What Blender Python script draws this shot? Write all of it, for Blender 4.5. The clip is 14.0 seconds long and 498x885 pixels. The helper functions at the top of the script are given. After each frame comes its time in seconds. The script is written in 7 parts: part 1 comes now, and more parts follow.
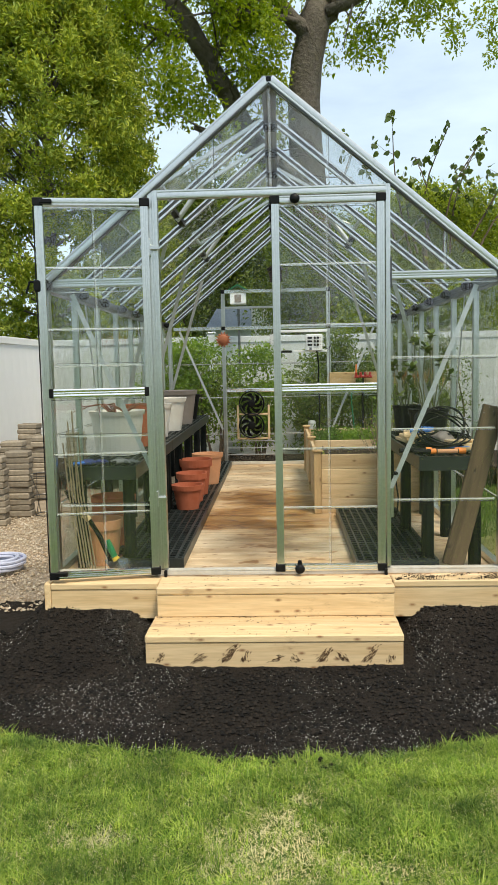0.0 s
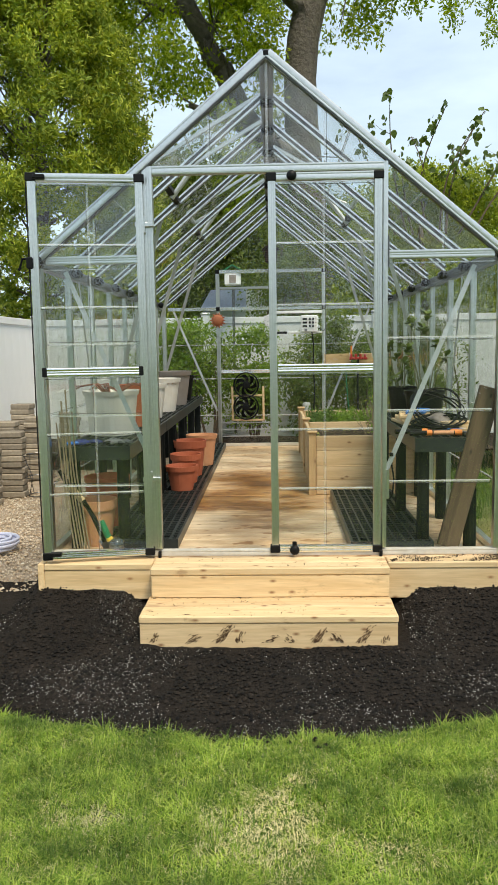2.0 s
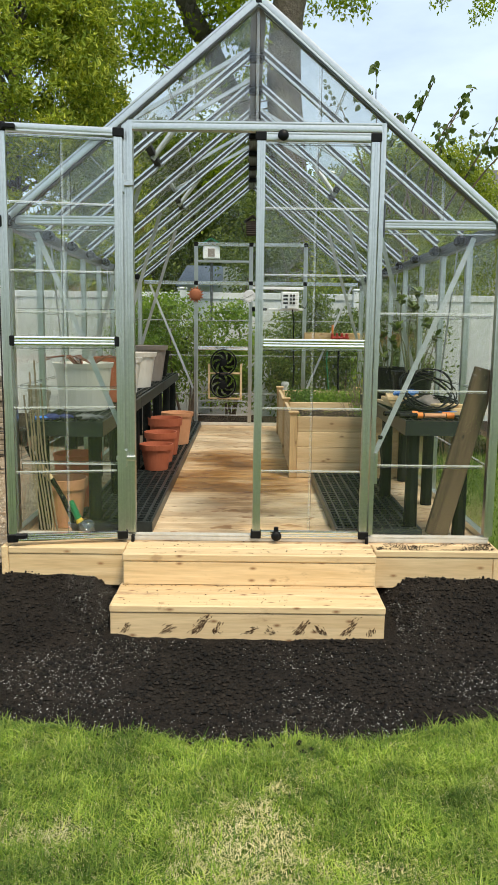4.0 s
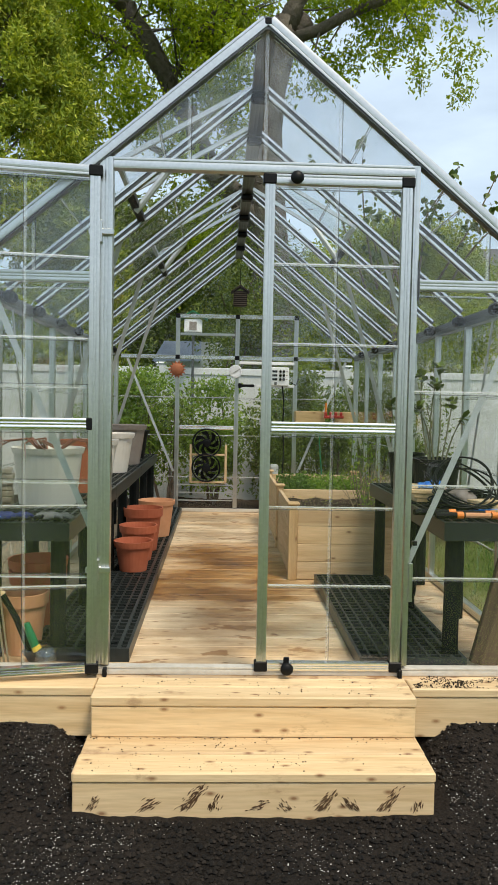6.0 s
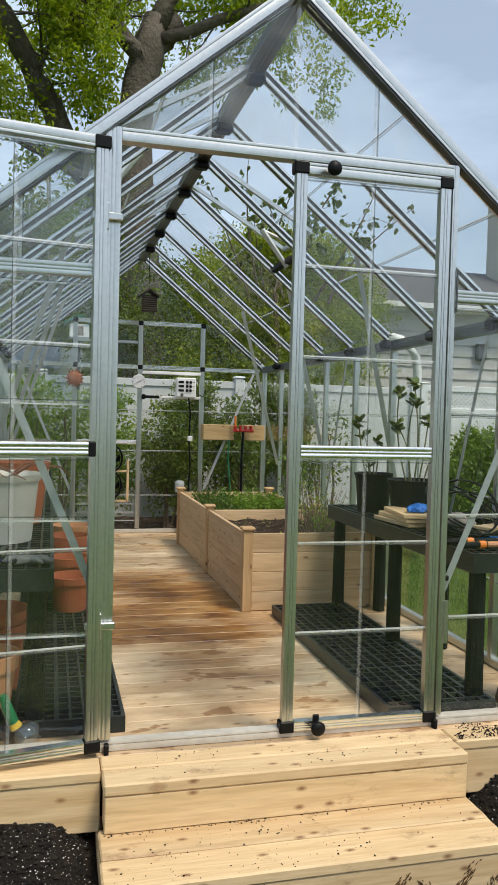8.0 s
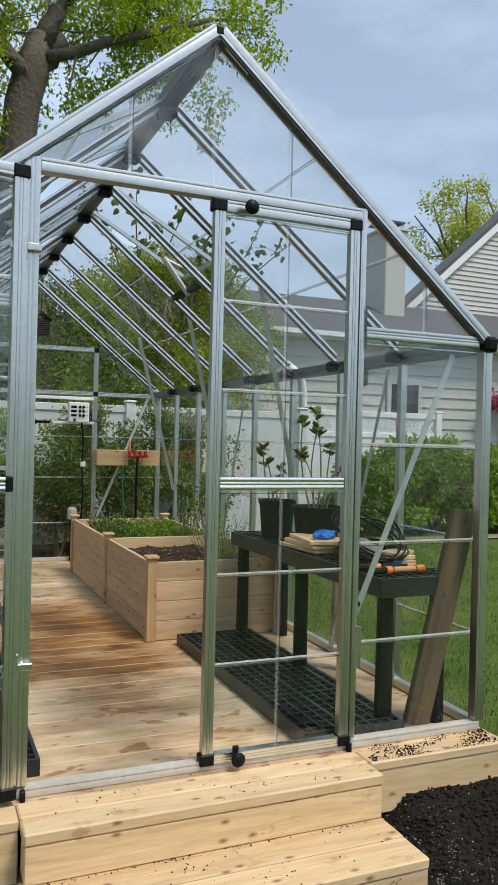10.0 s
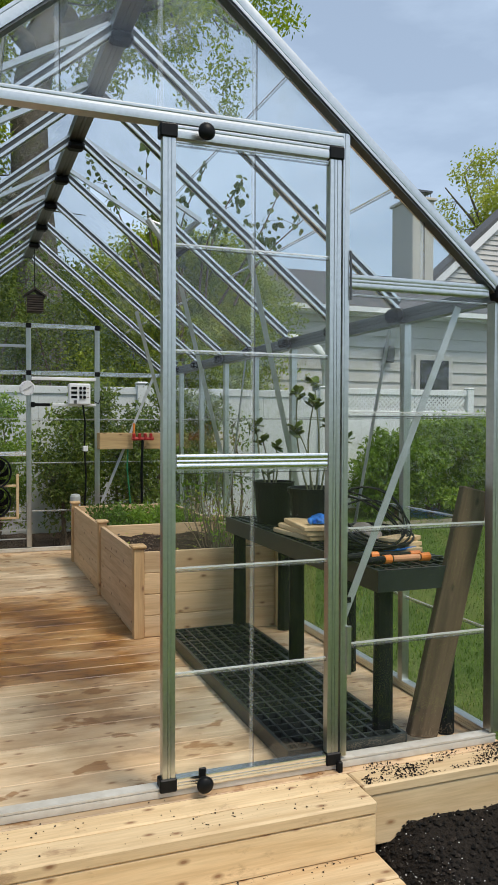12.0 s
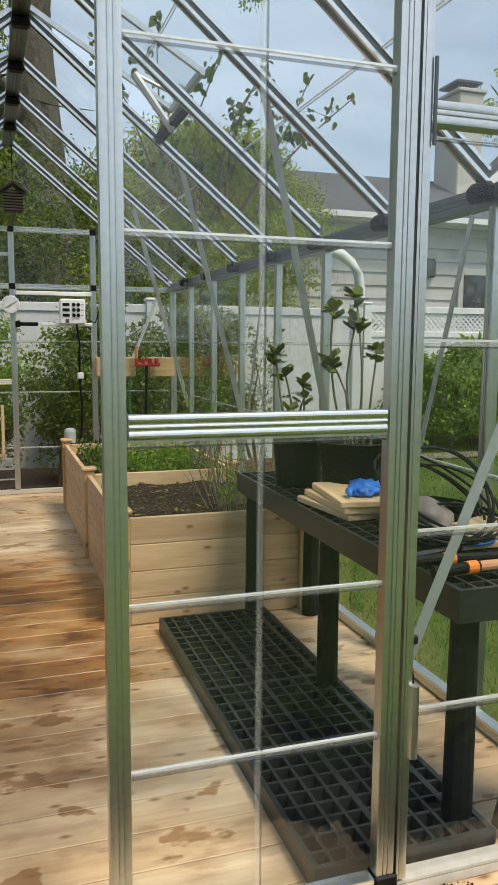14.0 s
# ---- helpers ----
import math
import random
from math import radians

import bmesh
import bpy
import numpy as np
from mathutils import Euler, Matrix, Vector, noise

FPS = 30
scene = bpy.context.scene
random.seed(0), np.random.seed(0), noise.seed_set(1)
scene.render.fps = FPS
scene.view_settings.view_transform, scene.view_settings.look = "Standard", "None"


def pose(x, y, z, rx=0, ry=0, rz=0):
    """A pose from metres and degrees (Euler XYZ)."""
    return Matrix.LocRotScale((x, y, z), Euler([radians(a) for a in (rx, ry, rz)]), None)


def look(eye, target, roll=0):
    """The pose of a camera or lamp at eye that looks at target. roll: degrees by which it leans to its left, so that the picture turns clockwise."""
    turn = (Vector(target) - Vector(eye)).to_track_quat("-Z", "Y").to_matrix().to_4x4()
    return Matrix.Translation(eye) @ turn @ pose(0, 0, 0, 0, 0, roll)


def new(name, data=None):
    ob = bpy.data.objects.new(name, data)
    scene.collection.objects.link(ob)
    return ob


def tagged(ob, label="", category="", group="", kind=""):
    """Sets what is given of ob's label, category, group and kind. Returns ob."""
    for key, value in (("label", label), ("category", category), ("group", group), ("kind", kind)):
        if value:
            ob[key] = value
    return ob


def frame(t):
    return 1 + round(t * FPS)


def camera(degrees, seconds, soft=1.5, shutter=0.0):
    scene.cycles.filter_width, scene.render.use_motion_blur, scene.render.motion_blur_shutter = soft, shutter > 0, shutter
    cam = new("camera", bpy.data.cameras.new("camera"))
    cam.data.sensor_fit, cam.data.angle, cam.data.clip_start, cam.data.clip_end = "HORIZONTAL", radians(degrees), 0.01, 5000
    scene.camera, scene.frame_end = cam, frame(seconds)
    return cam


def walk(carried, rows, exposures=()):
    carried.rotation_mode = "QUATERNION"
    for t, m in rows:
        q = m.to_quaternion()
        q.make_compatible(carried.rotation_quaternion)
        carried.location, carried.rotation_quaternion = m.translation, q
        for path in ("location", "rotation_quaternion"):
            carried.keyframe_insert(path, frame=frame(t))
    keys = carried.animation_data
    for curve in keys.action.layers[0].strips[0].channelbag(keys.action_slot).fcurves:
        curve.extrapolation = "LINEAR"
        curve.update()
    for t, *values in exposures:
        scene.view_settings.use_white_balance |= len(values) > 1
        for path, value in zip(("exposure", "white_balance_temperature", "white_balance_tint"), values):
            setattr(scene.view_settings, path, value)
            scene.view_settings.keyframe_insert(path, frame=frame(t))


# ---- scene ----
cam = camera(35.5, 14.0, soft=0.85)
PATH = [
    (0, (0.031, -4.259, 1.462), (-0.05, -2.271, 1.265), -1.2),
    (0.5, (0.031, -4.254, 1.455), (-0.05, -2.265, 1.257), -1.1),
    (1, (0.026, -4.246, 1.46), (-0.049, -2.258, 1.254), -1.0),
    (1.5, (0.023, -4.24, 1.459), (-0.045, -2.253, 1.238), -0.9),
    (2, (0.021, -4.231, 1.448), (-0.044, -2.247, 1.206), -0.9),
    (2.5, (0.036, -4.214, 1.441), (-0.036, -2.234, 1.167), -0.8),
    (3, (0.031, -4.198, 1.426), (-0.033, -2.222, 1.125), -0.5),
    (3.5, (0.025, -4.165, 1.418), (-0.006, -2.19, 1.106), 0.0),
    (3.7, (-0.003, -4.106, 1.412), (-0.017, -2.13, 1.102), 0.3),
    (5.8, (-0.113, -3.229, 1.423), (-0.04, -1.233, 1.323), 1.2),
    (6, (-0.164, -3.197, 1.426), (-0.089, -1.201, 1.327), 1.1),
    (6.5, (-0.38, -3.096, 1.454), (-0.284, -1.101, 1.354), 0.9),
    (7, (-0.568, -3.001, 1.465), (-0.356, -1.015, 1.365), 0.8),
    (7.5, (-0.66, -2.784, 1.459), (-0.31, -0.817, 1.366), 1.0),
    (8, (-0.819, -2.663, 1.457), (-0.325, -0.726, 1.388), 1.5),
    (8.5, (-0.953, -2.663, 1.49), (-0.322, -0.766, 1.442), 2.3),
    (9, (-0.987, -2.651, 1.506), (-0.263, -0.787, 1.502), 2.6),
    (9.2, (-0.981, -2.648, 1.509), (-0.235, -0.792, 1.512), 2.6),
    (11.3, (-0.763, -2.545, 1.466), (0.031, -0.71, 1.439), -0.2),
    (11.5, (-0.688, -2.482, 1.471), (0.076, -0.634, 1.439), -0.3),
    (12, (-0.573, -2.325, 1.452), (0.123, -0.451, 1.403), 0.2),
    (12.5, (-0.572, -2.069, 1.453), (0.102, -0.188, 1.364), 0.8),
    (13, (-0.534, -1.815, 1.459), (0.136, 0.065, 1.324), 1.3),
    (13.5, (-0.331, -1.589, 1.459), (0.33, 0.289, 1.264), 1.3),
    (14, (-0.183, -1.383, 1.485), (0.444, 0.499, 1.23), 0.4),
]
walk(cam, [(t, look(eye, target, roll)) for t, eye, target, roll in PATH],
     [(0.0, 0.31, 7450, 7), (3.6, 0.31, 7450, 7), (6.0, 0.17, 7300, 9), (7.5, 0.05, 7200, 10), (9.0, -0.05, 6850, 11), (11.5, -0.07, 6750, 10), (12.5, -0.03, 6950, 11), (14.0, 0.07, 7300, 11)])

# ---- world, sun, exposure ----
scene.cycles.transparent_max_bounces = 64
world = bpy.data.worlds.new("world")
scene.world = world
world.use_nodes = True
wn, wl = world.node_tree.nodes, world.node_tree.links
wn.clear()
w_out = wn.new("ShaderNodeOutputWorld")
w_bg = wn.new("ShaderNodeBackground")
w_sky = wn.new("ShaderNodeTexSky")
w_sky.sky_type = 'NISHITA'
w_sky.sun_disc = False
w_sky.sun_elevation = radians(52)
w_sky.sun_rotation = radians(150)
w_bg.inputs["Strength"].default_value = 0.125
w_geo = wn.new("ShaderNodeTexCoord")
w_map = wn.new("ShaderNodeMapping")
w_map.inputs["Scale"].default_value = (1.0, 1.0, 3.2)
w_noise = wn.new("ShaderNodeTexNoise")
w_noise.inputs["Scale"].default_value = 2.1
w_noise.inputs["Detail"].default_value = 7.0
w_noise.inputs["Roughness"].default_value = 0.55
w_ramp = wn.new("ShaderNodeValToRGB")
w_ramp.color_ramp.elements[0].position = 0.36
w_ramp.color_ramp.elements[0].color = (0.42, 0.42, 0.42, 1)
w_ramp.color_ramp.elements[1].position = 0.66
w_ramp.color_ramp.elements[1].color = (0.92, 0.92, 0.92, 1)
w_mix = wn.new("ShaderNodeMix")
w_mix.data_type = 'RGBA'
w_mix.inputs["B"].default_value = (5.7, 7.3, 9.5, 1)
wl.new(w_geo.outputs["Generated"], w_map.inputs["Vector"])
wl.new(w_map.outputs["Vector"], w_noise.inputs["Vector"])
wl.new(w_noise.outputs["Fac"], w_ramp.inputs["Fac"])
wl.new(w_ramp.outputs["Color"], w_mix.inputs["Factor"])
wl.new(w_sky.outputs["Color"], w_mix.inputs["A"])
wl.new(w_mix.outputs["Result"], w_bg.inputs["Color"])
wl.new(w_bg.outputs["Background"], w_out.inputs["Surface"])
sun_data = bpy.data.lights.new("sun", 'SUN')
sun_data.energy = 3.0
sun_data.angle = radians(16)
sun_data.color = (1.0, 0.94, 0.84)
sun = new("sun", sun_data)
sun.matrix_world = look((4, -7, 14), (0, 0, 0))

# ---- materials ----
def mat_base(name, rough=0.6, metal=0.0, spec=0.5):
    m = bpy.data.materials.new(name)
    m.use_nodes = True
    n = m.node_tree.nodes
    b = n["Principled BSDF"]
    b.inputs["Roughness"].default_value = rough
    b.inputs["Metallic"].default_value = metal
    b.inputs["Specular IOR Level"].default_value = spec
    return m, n, m.node_tree.links, b


def ramp_node(n, l, fac, stops):
    r = n.new("ShaderNodeValToRGB")
    e = r.color_ramp.elements
    e[0].position, e[0].color = stops[0][0], (*stops[0][1], 1)
    e[1].position, e[1].color = stops[-1][0], (*stops[-1][1], 1)
    for p, c in stops[1:-1]:
        x = e.new(p)
        x.color = (*c, 1)
    l.new(fac, r.inputs["Fac"])
    return r


def noise_node(n, l, scale, detail=4.0, stretch=(1, 1, 1), coord="Object", rough=0.55):
    tc = n.new("ShaderNodeTexCoord")
    mp = n.new("ShaderNodeMapping")
    mp.inputs["Scale"].default_value = stretch
    t = n.new("ShaderNodeTexNoise")
    t.inputs["Scale"].default_value = scale
    t.inputs["Detail"].default_value = detail
    t.inputs["Roughness"].default_value = rough
    l.new(tc.outputs[coord], mp.inputs["Vector"])
    l.new(mp.outputs["Vector"], t.inputs["Vector"])
    return t


def mix_col(n, l, a, b, fac, mode='MIX'):
    x = n.new("ShaderNodeMix")
    x.data_type = 'RGBA'
    x.blend_type = mode
    for key, v in (("A", a), ("B", b), ("Factor", fac)):
        if isinstance(v, (int, float)):
            x.inputs[key].default_value = v
        elif isinstance(v, tuple):
            x.inputs[key].default_value = (*v, 1)
        else:
            l.new(v, x.inputs[key])
    return x.outputs["Result"]


def bump_node(n, l, b, height, strength=0.3, dist=0.01):
    u = n.new("ShaderNodeBump")
    u.inputs["Strength"].default_value = strength
    u.inputs["Distance"].default_value = dist
    l.new(height, u.inputs["Height"])
    l.new(u.outputs["Normal"], b.inputs["Normal"])


def speckled(name, c1, c2, scale=30.0, rough=0.6, metal=0.0, bump=0.2, dist=0.004, big=2.5, detail=5.0, coord="Object", spec=0.5, per_object=0.0):
    """Two-scale variation between two colours, with fine relief."""
    m, n, l, b = mat_base(name, rough, metal, spec)
    fine = noise_node(n, l, scale, detail, coord=coord)
    wide = noise_node(n, l, big, 3.0, coord=coord)
    mid = tuple((p + q) / 2 for p, q in zip(c1, c2))
    r1 = ramp_node(n, l, fine.outputs["Fac"], [(0.3, c1), (0.7, c2)])
    r2 = ramp_node(n, l, wide.outputs["Fac"], [(0.3, c1), (0.5, mid), (0.7, c2)])
    col = mix_col(n, l, r1.outputs["Color"], r2.outputs["Color"], 0.5)
    if per_object:
        oi = n.new("ShaderNodeObjectInfo")
        rr = ramp_node(n, l, oi.outputs["Random"], [(0.0, (1 - per_object,) * 3), (1.0, (1 + per_object,) * 3)])
        col = mix_col(n, l, col, rr.outputs["Color"], 1.0, 'MULTIPLY')
    l.new(col, b.inputs["Base Color"])
    if bump:
        bump_node(n, l, b, fine.outputs["Fac"], bump, dist)
    return m


def wood(name, light, dark, knot, along="X", rough=0.65, stain=None, grain=1.0):
    """Sawn softwood: grain along one axis, knots, tone from board to board."""
    m, n, l, b = mat_base(name, rough)
    st = {"X": (0.6, 9, 9), "Y": (9, 0.6, 9), "Z": (9, 9, 0.6)}[along]
    oi = n.new("ShaderNodeObjectInfo")
    tc = n.new("ShaderNodeTexCoord")
    shift = n.new("ShaderNodeVectorMath")
    shift.operation = 'MULTIPLY_ADD'
    comb = n.new("ShaderNodeCombineXYZ")
    for k in ("X", "Y", "Z"):
        l.new(oi.outputs["Random"], comb.inputs[k])
    shift.inputs[1].default_value = (37.0, 23.0, 51.0)
    l.new(comb.outputs["Vector"], shift.inputs[0])
    l.new(tc.outputs["Object"], shift.inputs[2])
    mp = n.new("ShaderNodeMapping")
    mp.inputs["Scale"].default_value = st
    l.new(shift.outputs["Vector"], mp.inputs["Vector"])
    g = n.new("ShaderNodeTexNoise")
    g.inputs["Scale"].default_value = 2.4
    g.inputs["Detail"].default_value = 7.0
    g.inputs["Distortion"].default_value = 0.9
    l.new(mp.outputs["Vector"], g.inputs["Vector"])
    f = n.new("ShaderNodeTexNoise")
    f.inputs["Scale"].default_value = 14.0
    f.inputs["Detail"].default_value = 4.0
    l.new(mp.outputs["Vector"], f.inputs["Vector"])
    mid = tuple(p * 0.55 + q * 0.45 for p, q in zip(light, dark))
    r = ramp_node(n, l, g.outputs["Fac"], [(0.28, dark), (0.46, mid), (0.62, light)])
    fr = ramp_node(n, l, f.outputs["Fac"], [(0.3, (0.82, 0.80, 0.78)), (0.65, (1.05, 1.05, 1.05))])
    col = mix_col(n, l, r.outputs["Color"], fr.outputs["Color"], 0.7 * grain, 'MULTIPLY')
    sp = n.new("ShaderNodeSeparateXYZ")
    l.new(shift.outputs["Vector"], sp.inputs["Vector"])
    su = n.new("ShaderNodeMath")
    su.operation = 'ADD'
    across = [k for k in "XYZ" if k != along]
    l.new(sp.outputs[across[0]], su.inputs[0])
    l.new(sp.outputs[across[1]], su.inputs[1])
    mk = n.new("ShaderNodeCombineXYZ")
    l.new(sp.outputs[along], mk.inputs["X"])
    s2 = n.new("ShaderNodeMath")
    s2.operation = 'MULTIPLY'
    s2.inputs[1].default_value = 2.1
    l.new(su.outputs["Value"], s2.inputs[0])
    l.new(s2.outputs["Value"], mk.inputs["Y"])
    v = n.new("ShaderNodeTexVoronoi")
    v.voronoi_dimensions = '2D'
    v.inputs["Scale"].default_value = 3.8
    v.inputs["Randomness"].default_value = 1.0
    l.new(mk.outputs["Vector"], v.inputs["Vector"])
    kr = ramp_node(n, l, v.outputs["Distance"], [(0.022, (0.85, 0.85, 0.85)), (0.045, (0.5, 0.5, 0.5)), (0.09, (0, 0, 0))])
    col = mix_col(n, l, col, knot, kr.outputs["Color"])
    tone = ramp_node(n, l, oi.outputs["Random"], [(0.0, (0.88, 0.86, 0.84)), (0.5, (1.0, 1.0, 1.0)), (1.0, (1.10, 1.07, 1.02))])
    col = mix_col(n, l, col, tone.outputs["Color"], 1.0, 'MULTIPLY')
    if stain:
        geo = n.new("ShaderNodeNewGeometry")
        ps = n.new("ShaderNodeMapping")
        ps.inputs["Location"].default_value = stain[2]
        ps.inputs["Scale"].default_value = stain[3]
        l.new(geo.outputs["Position"], ps.inputs["Vector"])
        ln = n.new("ShaderNodeVectorMath")
        ln.operation = 'LENGTH'
        l.new(ps.outputs["Vector"], ln.inputs[0])
        wv = n.new("ShaderNodeTexNoise")
        wv.inputs["Scale"].default_value = 1.0
        wv.inputs["Detail"].default_value = 7.0
        wm = n.new("ShaderNodeMapping")
        wm.inputs["Scale"].default_value = (1.5, 3.6, 1.0)
        l.new(geo.outputs["Position"], wm.inputs["Vector"])
        l.new(wm.outputs["Vector"], wv.inputs["Vector"])
        ad = n.new("ShaderNodeMath")
        ad.operation = 'MULTIPLY_ADD'
        ad.inputs[1].default_value = 1.5
        l.new(wv.outputs["Fac"], ad.inputs[0])
        l.new(ln.outputs["Value"], ad.inputs[2])
        sr = ramp_node(n, l, ad.outputs["Value"], [(0.95, (1, 1, 1)), (1.30, (0.62, 0.62, 0.62)), (1.72, (0, 0, 0))])
        col = mix_col(n, l, col, mix_col(n, l, col, stain[0], 1.0, 'MULTIPLY'), sr.outputs["Color"])
        rg = ramp_node(n, l, sr.outputs["Color"], [(0.0, (rough,) * 3), (1.0, (stain[1],) * 3)])
        l.new(rg.outputs["Color"], b.inputs["Roughness"])
    if stain:
        dg = n.new("ShaderNodeNewGeometry")
        dm = n.new("ShaderNodeMapping")
        dm.inputs["Scale"].default_value = (3.4, 9.5, 1.0)
        l.new(dg.outputs["Position"], dm.inputs["Vector"])
        dn = n.new("ShaderNodeTexNoise")
        dn.inputs["Scale"].default_value = 1.5
        dn.inputs["Detail"].default_value = 8.0
        dn.inputs["Roughness"].default_value = 0.62
        l.new(dm.outputs["Vector"], dn.inputs["Vector"])
        dr = ramp_node(n, l, dn.outputs["Fac"], [(0.585, (0, 0, 0)), (0.65, (0.5, 0.5, 0.5)), (0.74, (0.85, 0.85, 0.85))])
        col = mix_col(n, l, col, mix_col(n, l, col, (0.42, 0.30, 0.20), 1.0, 'MULTIPLY'), dr.outputs["Color"])
    l.new(col, b.inputs["Base Color"])
    bump_node(n, l, b, f.outputs["Fac"], 0.18, 0.003)
    return m


def leafy(name, c1, c2, c3, rough=0.5, trans=0.35, patch=1.1, swing=0.24):
    """Foliage: tone from leaf to leaf, some light through the blade."""
    m, n, l, b = mat_base(name, rough, 0.0, 0.35)
    geo = n.new("ShaderNodeNewGeometry")
    r = ramp_node(n, l, geo.outputs["Random Per Island"], [(0.0, c1), (0.5, c2), (1.0, c3)])
    w = noise_node(n, l, patch, 5.0)
    wr = ramp_node(n, l, w.outputs["Fac"], [(0.32, (1 - swing * 1.15, 1 - swing, 1 - swing * 1.2)), (0.68, (1 + swing, 1 + swing * 0.8, 1 + swing * 0.5))])
    col = mix_col(n, l, r.outputs["Color"], wr.outputs["Color"], 1.0, 'MULTIPLY')
    l.new(col, b.inputs["Base Color"])
    tr = n.new("ShaderNodeBsdfTranslucent")
    br = mix_col(n, l, col, (1.5, 1.45, 0.7), 1.0, 'MULTIPLY')
    l.new(br, tr.inputs["Color"])
    mx = n.new("ShaderNodeMixShader")
    mx.inputs["Fac"].default_value = trans
    out = n["Material Output"]
    l.new(b.outputs["BSDF"], mx.inputs[1])
    l.new(tr.outputs["BSDF"], mx.inputs[2])
    l.new(mx.outputs["Shader"], out.inputs["Surface"])
    return m


def pane_glass(name, tint=(0.94, 0.97, 0.965), gain=1.0, haze=0.026, wav=0.35, graze=0.9):
    """Thin clear glazing sheet: see-through with fresnel gloss, slightly wavy and dusty; a strong haze paints in cloudy
    reflections.
    """
    m = bpy.data.materials.new(name)
    m.use_nodes = True
    n, l = m.node_tree.nodes, m.node_tree.links
    n.remove(n["Principled BSDF"])
    out = n["Material Output"]
    t = n.new("ShaderNodeBsdfTransparent")
    t.inputs["Color"].default_value = (*tint, 1)
    g = n.new("ShaderNodeBsdfGlossy")
    g.inputs["Roughness"].default_value = 0.03
    d = n.new("ShaderNodeBsdfDiffuse")
    d.inputs["Color"].default_value = (0.8, 0.82, 0.82, 1)
    fr = n.new("ShaderNodeLayerWeight")
    fr.inputs["Blend"].default_value = 0.5
    pw = n.new("ShaderNodeMath")
    pw.operation = 'POWER'
    pw.inputs[1].default_value = 4.0
    l.new(fr.outputs["Facing"], pw.inputs[0])
    mu = n.new("ShaderNodeMath")
    mu.operation = 'MULTIPLY_ADD'
    mu.inputs[1].default_value = graze
    mu.inputs[2].default_value = 0.042 * gain
    l.new(pw.outputs["Value"], mu.inputs[0])
    w = noise_node(n, l, 2.4, 4.0)
    bp = n.new("ShaderNodeBump")
    bp.inputs["Strength"].default_value = wav
    bp.inputs["Distance"].default_value = 0.05
    l.new(w.outputs["Fac"], bp.inputs["Height"])
    l.new(bp.outputs["Normal"], g.inputs["Normal"])
    dn = noise_node(n, l, 4.5, 6.0)
    dr = ramp_node(n, l, dn.outputs["Fac"], [(0.45, (0.002,) * 3), (0.78, (haze,) * 3)])
    m1 = n.new("ShaderNodeMixShader")
    l.new(dr.outputs["Color"], m1.inputs["Fac"])
    l.new(t.outputs["BSDF"], m1.inputs[1])
    l.new(d.outputs["BSDF"], m1.inputs[2])
    m2 = n.new("ShaderNodeMixShader")
    l.new(mu.outputs["Value"], m2.inputs["Fac"])
    l.new(m1.outputs["Shader"], m2.inputs[1])
    l.new(g.outputs["BSDF"], m2.inputs[2])
    l.new(m2.outputs["Shader"], out.inputs["Surface"])
    return m


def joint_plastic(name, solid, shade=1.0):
    """Clear glazing joint: partly see-through and glossy; shade darkens its colour."""
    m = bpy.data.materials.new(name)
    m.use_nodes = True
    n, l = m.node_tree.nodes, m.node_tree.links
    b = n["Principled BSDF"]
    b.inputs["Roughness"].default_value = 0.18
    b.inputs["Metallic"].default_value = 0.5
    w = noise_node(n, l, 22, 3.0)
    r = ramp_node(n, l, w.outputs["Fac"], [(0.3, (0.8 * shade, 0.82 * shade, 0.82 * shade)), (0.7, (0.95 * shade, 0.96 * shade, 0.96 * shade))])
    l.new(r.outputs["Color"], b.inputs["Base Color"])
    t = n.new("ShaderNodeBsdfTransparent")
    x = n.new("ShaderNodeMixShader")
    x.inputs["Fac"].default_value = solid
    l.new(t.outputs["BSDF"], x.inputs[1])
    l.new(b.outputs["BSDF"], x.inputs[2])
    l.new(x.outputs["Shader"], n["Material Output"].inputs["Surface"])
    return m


ALU = speckled("brushed_aluminium", (0.56, 0.575, 0.56), (0.72, 0.735, 0.715), 60, 0.3, 1.0, 0.05, 0.001)
# Lighter aluminium copy; the rails' and flanges' bright gloss is in its colour.
ALU_BRIGHT = speckled("highlit_aluminium", (0.78, 0.785, 0.765), (0.90, 0.905, 0.885), 60, 0.26, 1.0, 0.05, 0.001)
ALU_DULL = speckled("dull_aluminium", (0.52, 0.54, 0.54), (0.64, 0.66, 0.66), 50, 0.5, 0.85, 0.05, 0.001)
# Cream tint paints the cedar's reflection into the base rails.
ALU_WOODTINT = speckled("wood_tinted_aluminium", (0.50, 0.46, 0.39), (0.72, 0.69, 0.62), 26, 0.6, 0.35, 0.08, 0.001)
# Darker aluminium copy: the ridge and eave beams' shade, put into colour.
ALU_DARK = speckled("shaded_aluminium", (0.16, 0.165, 0.165), (0.26, 0.27, 0.27), 50, 0.4, 0.85, 0.05, 0.001)
# Dark copy of the metal; shade between rafter flanges is put in its colour.
CHANNEL = speckled("shadowed_channel_metal", (0.075, 0.078, 0.077), (0.13, 0.134, 0.132), 50, 0.4, 0.6, 0.05, 0.001)
BLACK = speckled("black_plastic", (0.004, 0.0042, 0.0045), (0.010, 0.0105, 0.011), 40, 0.45, 0.0, 0.12, 0.002, spec=0.16)
BENCH = speckled("black_green_resin", (0.004, 0.0055, 0.0052), (0.013, 0.016, 0.015), 25, 0.5, 0.0, 0.15, 0.002, spec=0.1)
